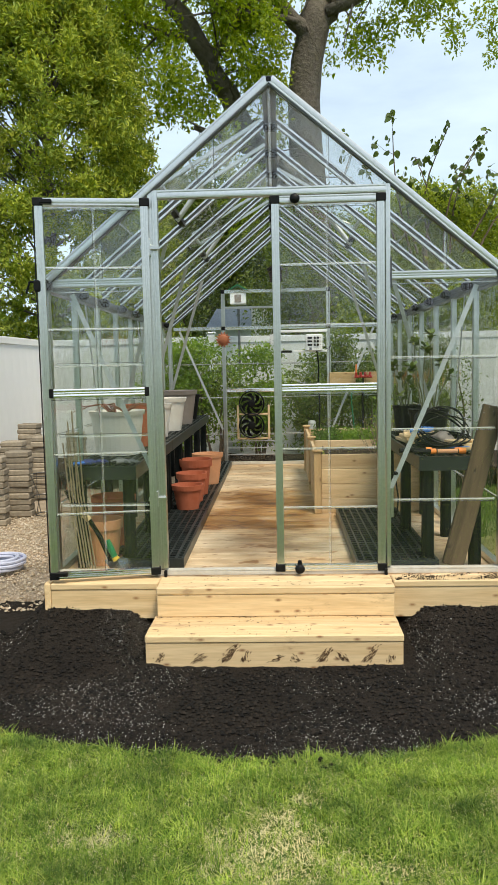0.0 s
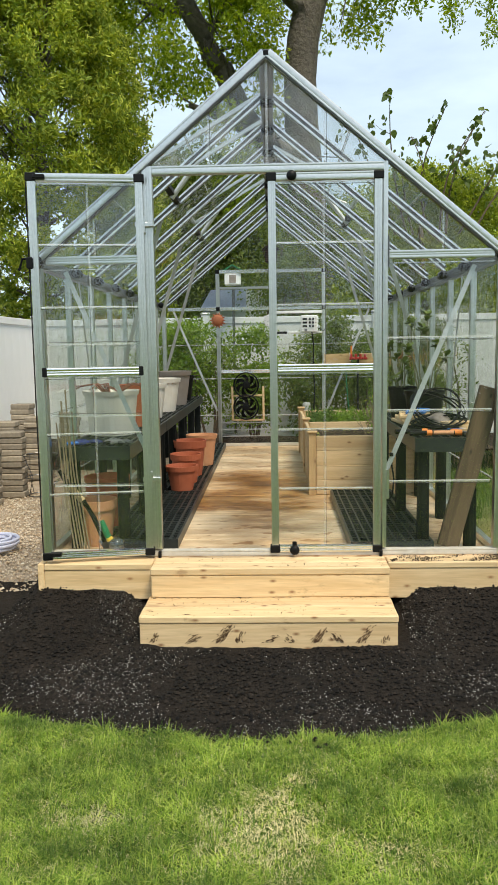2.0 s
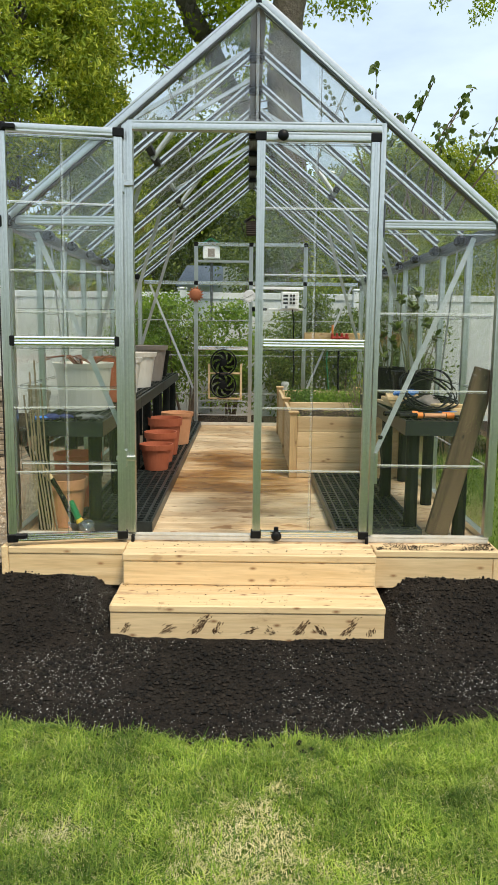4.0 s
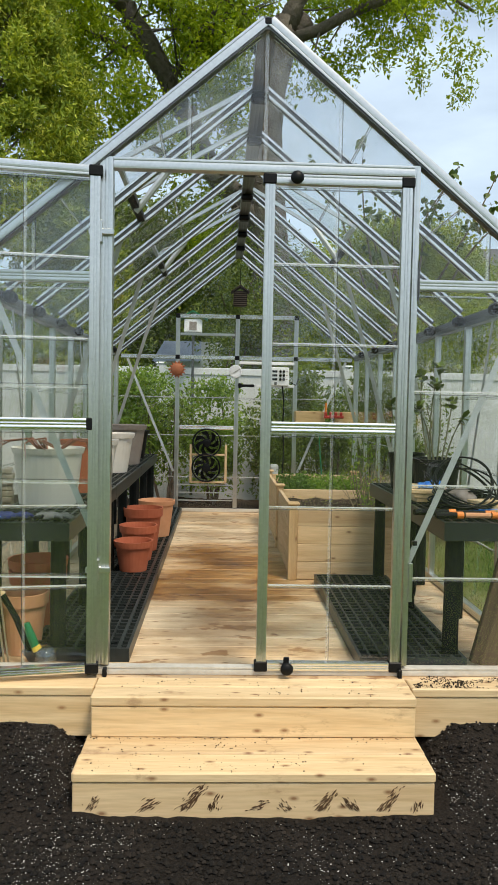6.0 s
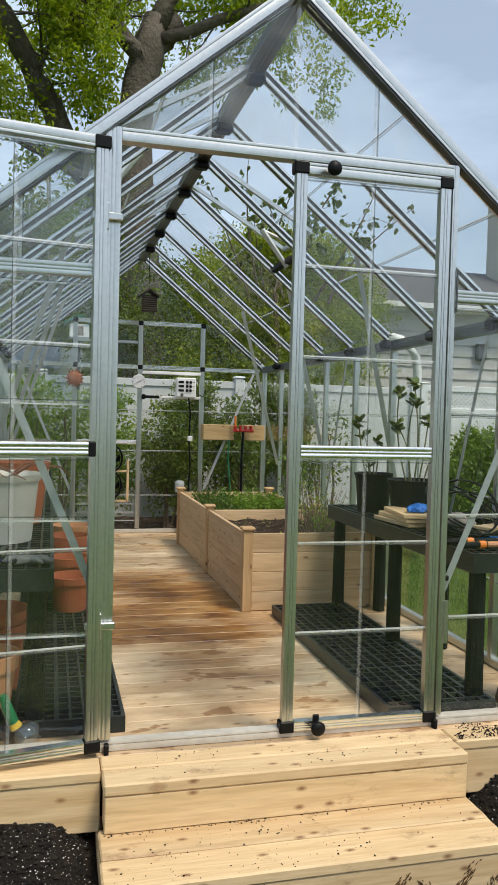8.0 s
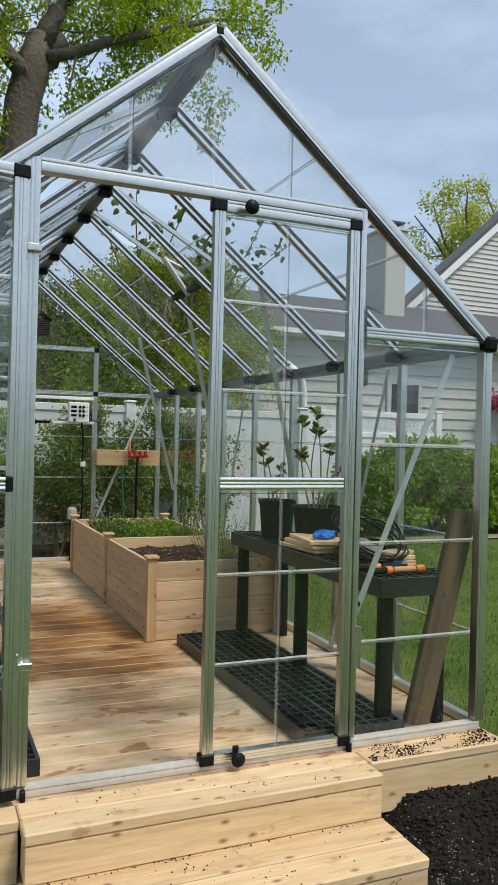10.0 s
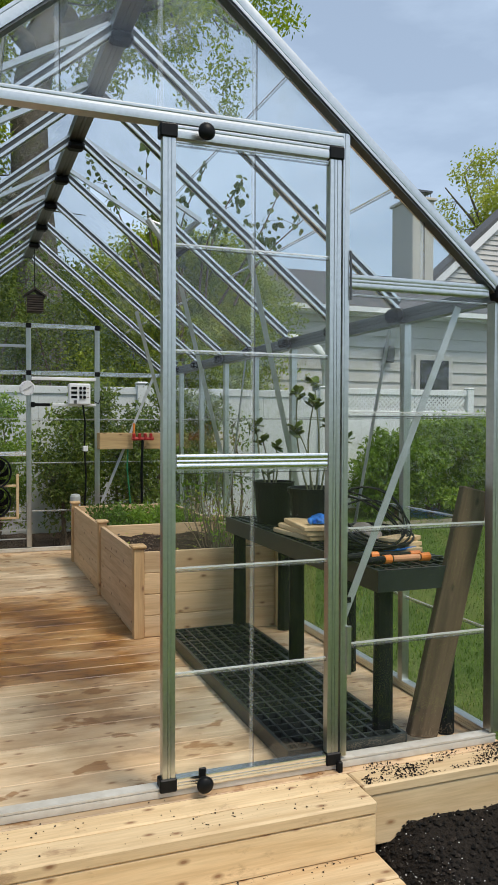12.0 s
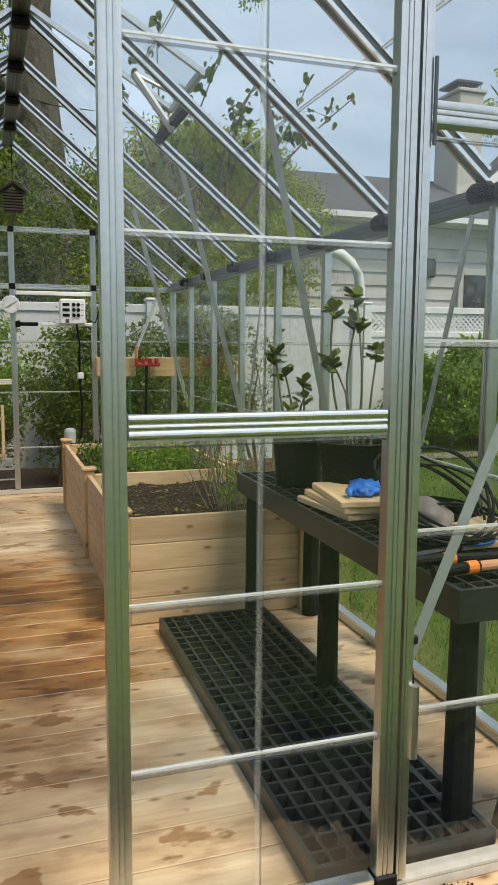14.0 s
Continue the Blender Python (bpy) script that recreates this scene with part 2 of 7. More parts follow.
TRAYMAT = speckled("dark_green_resin_grid", (0.014, 0.018, 0.017), (0.034, 0.041, 0.039), 25, 0.36, 0.0, 0.15, 0.002, spec=0.35)
GLASS = pane_glass("clear_glazing", gain=1.5, haze=0.012)
ROOFGLASS = pane_glass("roof_glazing", (0.92, 0.94, 0.94), 1.1, 0.02, 0.6, 0.5)
# Strong white haze paints cloud and tree reflections into the gable panes.
GABLEGLASS = pane_glass("painted_reflection_gable_glazing", (0.92, 0.94, 0.94), 2.0, 0.26, 0.9)
# Bright and dark edge colours stand in for the joint's highlight and shade.
LIGHTEDGE = joint_plastic("joint_highlight_edge", 0.78)
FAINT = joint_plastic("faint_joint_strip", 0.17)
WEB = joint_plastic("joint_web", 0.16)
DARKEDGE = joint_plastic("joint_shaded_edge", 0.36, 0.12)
CEDAR_X = wood("new_cedar_x", (0.71, 0.535, 0.315), (0.58, 0.40, 0.21), (0.26, 0.12, 0.045), "X")
CEDAR_Y = wood("new_cedar_y", (0.78, 0.58, 0.34), (0.64, 0.43, 0.22), (0.26, 0.12, 0.045), "Y")
CEDAR_Z = wood("new_cedar_z", (0.76, 0.54, 0.30), (0.60, 0.38, 0.18), (0.26, 0.12, 0.045), "Z")
BED_X = wood("bed_cedar_x", (0.66, 0.48, 0.29), (0.52, 0.34, 0.18), (0.18, 0.08, 0.035), "X")
BED_Y = wood("bed_cedar_y", (0.66, 0.48, 0.29), (0.52, 0.34, 0.18), (0.18, 0.08, 0.035), "Y")
BED_Z = wood("bed_cedar_z", (0.62, 0.42, 0.22), (0.46, 0.28, 0.13), (0.18, 0.08, 0.035), "Z")


def stained_deck():
    """Pale boards with a broad wet orange-brown stain, streaks and muddy smears."""
    m = wood("deck_boards", (0.80, 0.66, 0.47), (0.64, 0.50, 0.33), (0.24, 0.12, 0.05), "X", 0.55, None, 0.6)
    n, l = m.node_tree.nodes, m.node_tree.links
    b = n["Principled BSDF"]
    col = b.inputs["Base Color"].links[0].from_socket
    geo = n.new("ShaderNodeNewGeometry")
    ps = n.new("ShaderNodeMapping")
    ps.inputs["Location"].default_value = (0.10, -1.20, 0.0)
    ps.inputs["Scale"].default_value = (1.0, 0.57, 0.0)
    l.new(geo.outputs["Position"], ps.inputs["Vector"])
    ln = n.new("ShaderNodeVectorMath")
    ln.operation = 'LENGTH'
    l.new(ps.outputs["Vector"], ln.inputs[0])

    def spread(scale, base, detail, rough):
        mp = n.new("ShaderNodeMapping")
        mp.inputs["Scale"].default_value = scale
        l.new(geo.outputs["Position"], mp.inputs["Vector"])
        t = n.new("ShaderNodeTexNoise")
        t.inputs["Scale"].default_value = base
        t.inputs["Detail"].default_value = detail
        t.inputs["Roughness"].default_value = rough
        l.new(mp.outputs["Vector"], t.inputs["Vector"])
        return t.outputs["Fac"]

    def total(a, k, c):
        ad = n.new("ShaderNodeMath")
        ad.operation = 'MULTIPLY_ADD'
        ad.inputs[1].default_value = k
        l.new(a, ad.inputs[0])
        l.new(c, ad.inputs[2])
        return ad.outputs["Value"]

    oi = n.new("ShaderNodeObjectInfo")
    v = total(spread((1.6, 2.2, 1.0), 1.4, 4.0, 0.55), 1.6, ln.outputs["Value"])
    v = total(oi.outputs["Random"], 0.28, v)
    mask = ramp_node(n, l, v, [(1.15, (1, 1, 1)), (1.85, (0.45, 0.45, 0.45)), (2.25, (0, 0, 0))])
    half = n.new("ShaderNodeMath")
    half.operation = 'MULTIPLY'
    half.inputs[1].default_value = 0.4
    l.new(v, half.inputs[0])
    l.new(half.outputs["Value"], mask.inputs["Fac"])
    for e, p in zip(mask.color_ramp.elements, (0.50, 0.76, 0.92)):
        e.position = p
    tint = ramp_node(n, l, spread((2.0, 3.6, 1.0), 1.7, 6.0, 0.62), [(0.34, (0.34, 0.185, 0.075)), (0.50, (0.60, 0.36, 0.15)), (0.68, (0.80, 0.61, 0.38))])
    col = mix_col(n, l, col, mix_col(n, l, col, tint.outputs["Color"], 1.0, 'MULTIPLY'), mask.outputs["Color"])
    wear = ramp_node(n, l, spread((1.1, 2.3, 1.0), 1.4, 5.0, 0.6), [(0.38, (0.70, 0.68, 0.65)), (0.60, (1.04, 1.03, 1.02))])
    col = mix_col(n, l, col, wear.outputs["Color"], 1.0, 'MULTIPLY')
    tr_map = n.new("ShaderNodeMapping")
    tr_map.inputs["Location"].default_value = (0.24, 0.0, 0.0)
    tr_map.inputs["Scale"].default_value = (1.5, 0.10, 0.0)
    l.new(geo.outputs["Position"], tr_map.inputs["Vector"])
    tr_len = n.new("ShaderNodeVectorMath")
    tr_len.operation = 'LENGTH'
    l.new(tr_map.outputs["Vector"], tr_len.inputs[0])
    tread = ramp_node(n, l, total(spread((1.3, 2.6, 1.0), 2.2, 6.0, 0.6), 0.9, tr_len.outputs["Value"]), [(0.62, (0.68, 0.655, 0.62)), (1.0, (1.0, 1.0, 1.0))])
    col = mix_col(n, l, col, tread.outputs["Color"], 1.0, 'MULTIPLY')
    streak = ramp_node(n, l, spread((3.2, 9.0, 1.0), 1.6, 6.0, 0.62), [(0.53, (0, 0, 0)), (0.62, (0.9, 0.9, 0.9))])
    streak = mix_col(n, l, streak.outputs["Color"], mask.outputs["Color"], 1.0, 'MULTIPLY')
    col = mix_col(n, l, col, mix_col(n, l, col, (0.42, 0.30, 0.2), 1.0, 'MULTIPLY'), streak)
    mud = ramp_node(n, l, spread((4.2, 6.5, 1.0), 1.5, 4.0, 0.5), [(0.615, (0, 0, 0)), (0.65, (0.9, 0.9, 0.9))])
    col = mix_col(n, l, col, mix_col(n, l, col, (0.52, 0.38, 0.26), 1.0, 'MULTIPLY'), mud.outputs["Color"])
    l.new(col, b.inputs["Base Color"])
    rg = ramp_node(n, l, mask.outputs["Color"], [(0.0, (0.55,) * 3), (1.0, (0.34,) * 3)])
    l.new(rg.outputs["Color"], b.inputs["Roughness"])
    return m


DECK = stained_deck()
OLDWOOD = wood("weathered_plank", (0.13, 0.09, 0.052), (0.06, 0.04, 0.022), (0.03, 0.02, 0.012), "Z", 0.8)
DARKWOOD = wood("dark_stained_wood", (0.035, 0.024, 0.016), (0.016, 0.011, 0.008), (0.01, 0.007, 0.005), "X", 0.7)
TERRA = speckled("terracotta", (0.37, 0.09, 0.04), (0.49, 0.135, 0.065), 18, 0.75, 0, 0.1, 0.003, per_object=0.12)
TERRA_LIGHT = speckled("pale_terracotta", (0.55, 0.25, 0.12), (0.64, 0.33, 0.18), 18, 0.75, 0, 0.1, 0.003)
WHITEPOT = speckled("off_white_plastic", (0.60, 0.565, 0.49), (0.73, 0.695, 0.62), 9, 0.5, 0, 0.05, 0.002)
TAUPE = speckled("taupe_plastic", (0.20, 0.17, 0.145), (0.28, 0.24, 0.21), 12, 0.55, 0, 0.05, 0.002)
VINYL = speckled("white_vinyl", (0.76, 0.765, 0.765), (0.86, 0.86, 0.855), 3, 0.4, 0, 0.03, 0.002, 0.6)
# Grey copy of white_vinyl: the back fence's tree shade put into its colour.
SHADEVINYL = speckled("shaded_vinyl", (0.58, 0.59, 0.585), (0.70, 0.705, 0.695), 3, 0.5, 0, 0.03, 0.002, 0.6)
SIDING = speckled("pale_grey_siding", (0.48, 0.465, 0.44), (0.57, 0.555, 0.53), 6, 0.55, 0, 0.05, 0.003, 0.7, per_object=0.04)
WHITE = speckled("white_paint", (0.76, 0.76, 0.76), (0.84, 0.84, 0.84), 12, 0.45, 0, 0.04, 0.002)
SHINGLE = speckled("grey_shingle", (0.065, 0.065, 0.07), (0.125, 0.125, 0.13), 26, 0.85, 0, 0.5, 0.02)
SOIL = speckled("black_potting_soil", (0.005, 0.0038, 0.003), (0.032, 0.025, 0.019), 90, 0.95, 0, 0.9, 0.03, 3.0, 9.0, spec=0.2)
BEDSOIL = speckled("brown_bed_soil", (0.022, 0.014, 0.009), (0.06, 0.04, 0.026), 40, 0.95, 0, 0.9, 0.03, 3.0, 9.0, spec=0.2)
CRUMB = leafy("soil_crumb", (0.003, 0.0024, 0.002), (0.010, 0.0078, 0.006), (0.024, 0.018, 0.014), 0.95, 0.0, 6.0, 0.3)
PERLITE = speckled("perlite", (0.62, 0.60, 0.57), (0.78, 0.76, 0.73), 40, 0.9, 0, 0)
GRAVEL = speckled("tan_gravel", (0.24, 0.18, 0.125), (0.52, 0.43, 0.33), 55, 0.9, 0, 0.9, 0.03, 2.0, 8.0)
PEBBLE = leafy("pebbles", (0.30, 0.22, 0.15), (0.46, 0.37, 0.28), (0.60, 0.53, 0.45), 0.85, 0.0)
LAWN = speckled("lawn_ground", (0.04, 0.075, 0.014), (0.125, 0.17, 0.042), 34, 0.95, 0, 0.6, 0.02, 1.6, 8.0, spec=0.1)
BLADES = leafy("grass_blades", (0.06, 0.14, 0.02), (0.20, 0.325, 0.05), (0.46, 0.53, 0.16), 0.5, 0.4, 5.5, 0.5)
# Darker copy of grass_blades, with the side lawn's shade in its colour.
SIDEBLADES = leafy("shaded_grass_blades", (0.055, 0.115, 0.016), (0.12, 0.205, 0.032), (0.22, 0.31, 0.07), 0.5, 0.35, 2.5, 0.3)
NAVY = speckled("navy_knit", (0.012, 0.02, 0.09), (0.03, 0.045, 0.17), 40, 0.85, 0, 0.4, 0.003)
GREYKNIT = speckled("grey_knit", (0.12, 0.12, 0.12), (0.24, 0.24, 0.23), 40, 0.85, 0, 0.4, 0.003)
STRAW = leafy("dry_grass", (0.66, 0.57, 0.34), (0.80, 0.72, 0.48), (0.48, 0.44, 0.20), 0.8, 0.2)
CONC = speckled("paver_concrete", (0.19, 0.155, 0.115), (0.35, 0.30, 0.23), 30, 0.9, 0, 0.5, 0.01, 2.0, per_object=0.25)
BARK = speckled("oak_bark", (0.075, 0.062, 0.05), (0.18, 0.155, 0.13), 14, 0.9, 0, 0.9, 0.05, 1.5, 8.0)
DRYTWIG = speckled("dry_tan_twig", (0.17, 0.12, 0.075), (0.30, 0.23, 0.15), 30, 0.85, 0, 0.3, 0.005)
TWIG = speckled("brown_twig", (0.09, 0.06, 0.04), (0.17, 0.12, 0.08), 30, 0.85, 0, 0.3, 0.005)
GREENSTEM = speckled("green_brown_stem", (0.12, 0.12, 0.06), (0.20, 0.21, 0.11), 20, 0.7, 0, 0.2, 0.004)
OAKLEAF = leafy("young_oak_leaf", (0.12, 0.20, 0.013), (0.23, 0.32, 0.022), (0.38, 0.45, 0.04), 0.5, 0.52)
THUJA = leafy("thuja_spray", (0.115, 0.18, 0.02), (0.24, 0.315, 0.035), (0.45, 0.48, 0.07), 0.6, 0.25)
SHRUB = leafy("shrub_leaf", (0.11, 0.2, 0.025), (0.19, 0.31, 0.04), (0.3, 0.42, 0.07), 0.42, 0.35)
DARKSHRUB = leafy("dark_shrub_leaf", (0.06, 0.10, 0.018), (0.125, 0.185, 0.032), (0.25, 0.31, 0.06), 0.45, 0.3)
YELLOWLEAF = leafy("golden_green_leaf", (0.25, 0.31, 0.05), (0.34, 0.39, 0.08), (0.45, 0.46, 0.15), 0.55, 0.5)
# Lighter copy of dark_shrub_leaf: sunlight on the tall hedge trees, coloured in.
MIDSHRUB = leafy("sunlit_shrub_leaf", (0.13, 0.20, 0.025), (0.27, 0.35, 0.042), (0.44, 0.49, 0.07), 0.45, 0.42)
DARKHERB = leafy("dark_herb_leaf", (0.05, 0.10, 0.018), (0.09, 0.17, 0.03), (0.15, 0.24, 0.05), 0.5, 0.3)
HERB = leafy("herb_leaf", (0.1, 0.19, 0.02), (0.17, 0.29, 0.035), (0.26, 0.38, 0.07), 0.5, 0.4)
SAPLEAF = leafy("dark_drooping_leaf", (0.05, 0.085, 0.02), (0.085, 0.13, 0.03), (0.13, 0.18, 0.045), 0.45, 0.3)
SUCC = leafy("bronze_green_succulent", (0.075, 0.12, 0.035), (0.14, 0.205, 0.055), (0.25, 0.31, 0.09), 0.4, 0.25)
MAGENTA = leafy("magenta_petal", (0.35, 0.04, 0.16), (0.48, 0.09, 0.26), (0.60, 0.2, 0.4), 0.6, 0.3)
RUST = speckled("rusty_clay", (0.30, 0.085, 0.035), (0.42, 0.15, 0.07), 30, 0.7, 0, 0.3, 0.004)
ORANGE = speckled("orange_grip", (0.75, 0.19, 0.02), (0.85, 0.27, 0.05), 20, 0.45, 0, 0.05, 0.001)
BLUE = speckled("blue_rubber", (0.01, 0.13, 0.50), (0.02, 0.22, 0.68), 20, 0.5, 0, 0.25, 0.004)
REDP = speckled("red_plastic", (0.40, 0.015, 0.012), (0.52, 0.03, 0.025), 20, 0.35, 0, 0.05, 0.001)
GREENP = speckled("green_plastic", (0.01, 0.16, 0.06), (0.02, 0.22, 0.09), 20, 0.35, 0, 0.05, 0.001)
YELLOWP = speckled("yellow_plastic", (0.65, 0.42, 0.04), (0.75, 0.5, 0.08), 20, 0.4, 0, 0.05, 0.001)
BAMBOO = speckled("bamboo_cane", (0.17, 0.125, 0.075), (0.34, 0.27, 0.17), 14, 0.6, 0, 0.15, 0.003)
HOSEBLUE = speckled("pale_blue_hose", (0.42, 0.45, 0.62), (0.6, 0.62, 0.75), 20, 0.5, 0, 0.2, 0.004)
DARKPANE = speckled("dark_window_pane", (0.02, 0.022, 0.025), (0.05, 0.055, 0.06), 3, 0.08, 0, 0)
STEP_X = wood("scuffed_step_cedar", (0.71, 0.535, 0.315), (0.58, 0.40, 0.21), (0.19, 0.075, 0.026), "X")
_n, _l = STEP_X.node_tree.nodes, STEP_X.node_tree.links
_b = _n["Principled BSDF"]
_src = _b.inputs["Base Color"].links[0].from_socket
_sm = noise_node(_n, _l, 3.4, 6.0, (1.6, 2.6, 3.4), rough=0.66)
_fi = noise_node(_n, _l, 16.0, 5.0, (1.0, 2.2, 1.6), rough=0.7)
_sr = ramp_node(_n, _l, _sm.outputs["Fac"], [(0.575, (0, 0, 0)), (0.66, (0.62, 0.62, 0.62))])
_fr = ramp_node(_n, _l, _fi.outputs["Fac"], [(0.40, (0.15, 0.15, 0.15)), (0.58, (1, 1, 1))])
_mk = mix_col(_n, _l, _sr.outputs["Color"], _fr.outputs["Color"], 1.0, 'MULTIPLY')
_l.new(mix_col(_n, _l, _src, (0.27, 0.15, 0.075), _mk), _b.inputs["Base Color"])
STEEL = speckled("dark_steel", (0.10, 0.10, 0.10), (0.18, 0.18, 0.18), 30, 0.4, 0.9, 0.1, 0.002)
STUCCO = speckled("buff_stucco", (0.50, 0.47, 0.42), (0.60, 0.57, 0.52), 20, 0.85, 0, 0.3, 0.01)
BOXWOOD = wood("weathered_box_pine", (0.62, 0.43, 0.21), (0.48, 0.31, 0.14), (0.2, 0.1, 0.04), "X")
PINE = wood("pine_offcuts", (0.72, 0.54, 0.32), (0.60, 0.41, 0.21), (0.3, 0.15, 0.06), "X")


# ---- mesh helpers ----
def link_mesh(name, bm, material, parent=None, smooth=False):
    me = bpy.data.meshes.new(name)
    bm.to_mesh(me)
    bm.free()
    me.materials.append(material)
    if smooth:
        for p in me.polygons:
            p.use_smooth = True
    ob = new(name, me)
    ob.parent = parent
    return ob


def part(name, bm, material, parent, label="", smooth=False):
    ob = link_mesh(name, bm, material, parent, smooth)
    return tagged(ob, label) if label else ob


def same(name, me, m, parent, label=""):
    """Another object on a shared mesh."""
    ob = new(name, me)
    ob.parent = parent
    ob.matrix_local = m
    return tagged(ob, label) if label else ob


def thing(name, label, category, group="", loc=(0, 0, 0), rz=0.0):
    e = new(name)
    e.empty_display_size = 0.05
    e.matrix_world = pose(*loc, 0, 0, rz)
    return tagged(e, label, category, group)


def add_box(bm, x0, x1, y0, y1, z0, z1, bevel=0.0, m=None):
    r = bmesh.ops.create_cube(bm, size=1.0)
    vs = r["verts"]
    for v in vs:
        v.co = Vector(((x0 + x1) / 2 + v.co.x * (x1 - x0), (y0 + y1) / 2 + v.co.y * (y1 - y0), (z0 + z1) / 2 + v.co.z * (z1 - z0)))
    if bevel:
        es = list({e for v in vs for e in v.link_edges})
        q = bmesh.ops.bevel(bm, geom=es, offset=bevel, segments=1, profile=0.5, affect='EDGES')
        vs = list({v for f in q["faces"] for v in f.verts})
    if m is not None:
        bmesh.ops.transform(bm, matrix=m, verts=vs)
    return bm


def box(x0, x1, y0, y1, z0, z1, bevel=0.0, m=None):
    return add_box(bmesh.new(), x0, x1, y0, y1, z0, z1, bevel, m)


def frame_to(a, b, up=(0, 0, 1)):
    """A matrix whose x axis runs from a to b."""
    a, b = Vector(a), Vector(b)
    x = (b - a).normalized()
    u = Vector(up)
    if abs(x.dot(u)) > 0.98:
        u = Vector((0, 1, 0))
    y = u.cross(x).normalized()
    z = x.cross(y)
    m = Matrix((x, y, z)).transposed().to_4x4()
    m.translation = a
    return m, (b - a).length


def bar(a, b, w, h, up=(0, 0, 1), bevel=0.0):
    """A straight bar from a to b, w across and h along up."""
    m, n = frame_to(a, b, up)
    return box(0, n, -w / 2, w / 2, -h / 2, h / 2, bevel, m)


def ribbed(a, b, w, d, up, grooves=2, deep=0.006, gw=None):
    """An extruded bar with rounded beads between grooves on its two broad faces; w across, d along up."""
    m, n = frame_to(a, b, up)
    beads = grooves + 1
    level = abs(b[2] - a[2]) < 0.2 * n and 1.0 < b[2] < 1.7
    share = [1.3 if i % 2 == 0 else 0.7 for i in range(beads)] if beads > 2 else [1.5, 0.5][:beads]
    g = gw or min(0.0030, w * 0.07)
    deep = min(deep, 0.0042)
    free = (w - g * grooves) / sum(share)
    pts, y0 = [], -w / 2
    for i, k in enumerate(share):
        y1 = y0 + free * k
        sag = min((y1 - y0) * 0.13, 0.0040) if level else min((y1 - y0) * 0.045, 0.0014)
        for q in range(5):
            t = q / 4
            pts.append((y0 + (y1 - y0) * t, d / 2 - sag * (2 * t - 1) ** 2))
        if i < beads - 1:
            pts += [(y1 + g * 0.1, d / 2 - deep), (y1 + g * 0.9, d / 2 - deep)]
        y0 = y1 + g
    pts += [(-y, -z) for y, z in pts]
    bm = bmesh.new()
    r0 = [bm.verts.new(m @ Vector((0, y, z))) for y, z in pts]
    r1 = [bm.verts.new(m @ Vector((n, y, z))) for y, z in pts]
    q = len(pts)
    for i in range(q):
        j = (i + 1) % q
        bm.faces.new((r0[i], r0[j], r1[j], r1[i]))
    bm.faces.new(r0[::-1])
    bm.faces.new(r1)
    bmesh.ops.recalc_face_normals(bm, faces=bm.faces)
    return bm


def add_tube(bm, pts, radii, sides=8):
    """A tube through points with a radius at each."""
    pts = [Vector(p) for p in pts]
    rings = []
    for i, p in enumerate(pts):
        d = (pts[min(i + 1, len(pts) - 1)] - pts[max(i - 1, 0)]).normalized()
        u = Vector((0, 0, 1)) if abs(d.z) < 0.9 else Vector((0, 1, 0))
        x = u.cross(d).normalized()
        y = d.cross(x)
        r = radii[i] if isinstance(radii, (list, tuple)) else radii
        rings.append([bm.verts.new(p + (x * math.cos(a) + y * math.sin(a)) * r) for a in (2 * math.pi * k / sides for k in range(sides))])
    for r0, r1 in zip(rings, rings[1:]):
        for k in range(sides):
            j = (k + 1) % sides
            bm.faces.new((r0[k], r0[j], r1[j], r1[k]))
    bm.faces.new(rings[0][::-1])
    bm.faces.new(rings[-1])
    return bm


def tube(pts, radii, sides=8):
    return add_tube(bmesh.new(), pts, radii, sides)


def lathe(profile, sides=28, at=(0, 0, 0)):
    """A turned body from (radius, height) pairs."""
    bm = bmesh.new()
    rings = []
    for r, z in profile:
        rings.append([bm.verts.new((at[0] + r * math.cos(a), at[1] + r * math.sin(a), at[2] + z)) for a in (2 * math.pi * k / sides for k in range(sides))])
    for r0, r1 in zip(rings, rings[1:]):
        for k in range(sides):
            j = (k + 1) % sides
            bm.faces.new((r0[k], r0[j], r1[j], r1[k]))
    bm.faces.new(rings[0][::-1])
    bm.faces.new(rings[-1])
    bmesh.ops.recalc_face_normals(bm, faces=bm.faces)
    return bm


def flat_mesh(name, verts, faces, material, parent=None):
    me = bpy.data.meshes.new(name)
    me.from_pydata(verts, [], faces)
    me.materials.append(material)
    ob = new(name, me)
    ob.parent = parent
    return ob


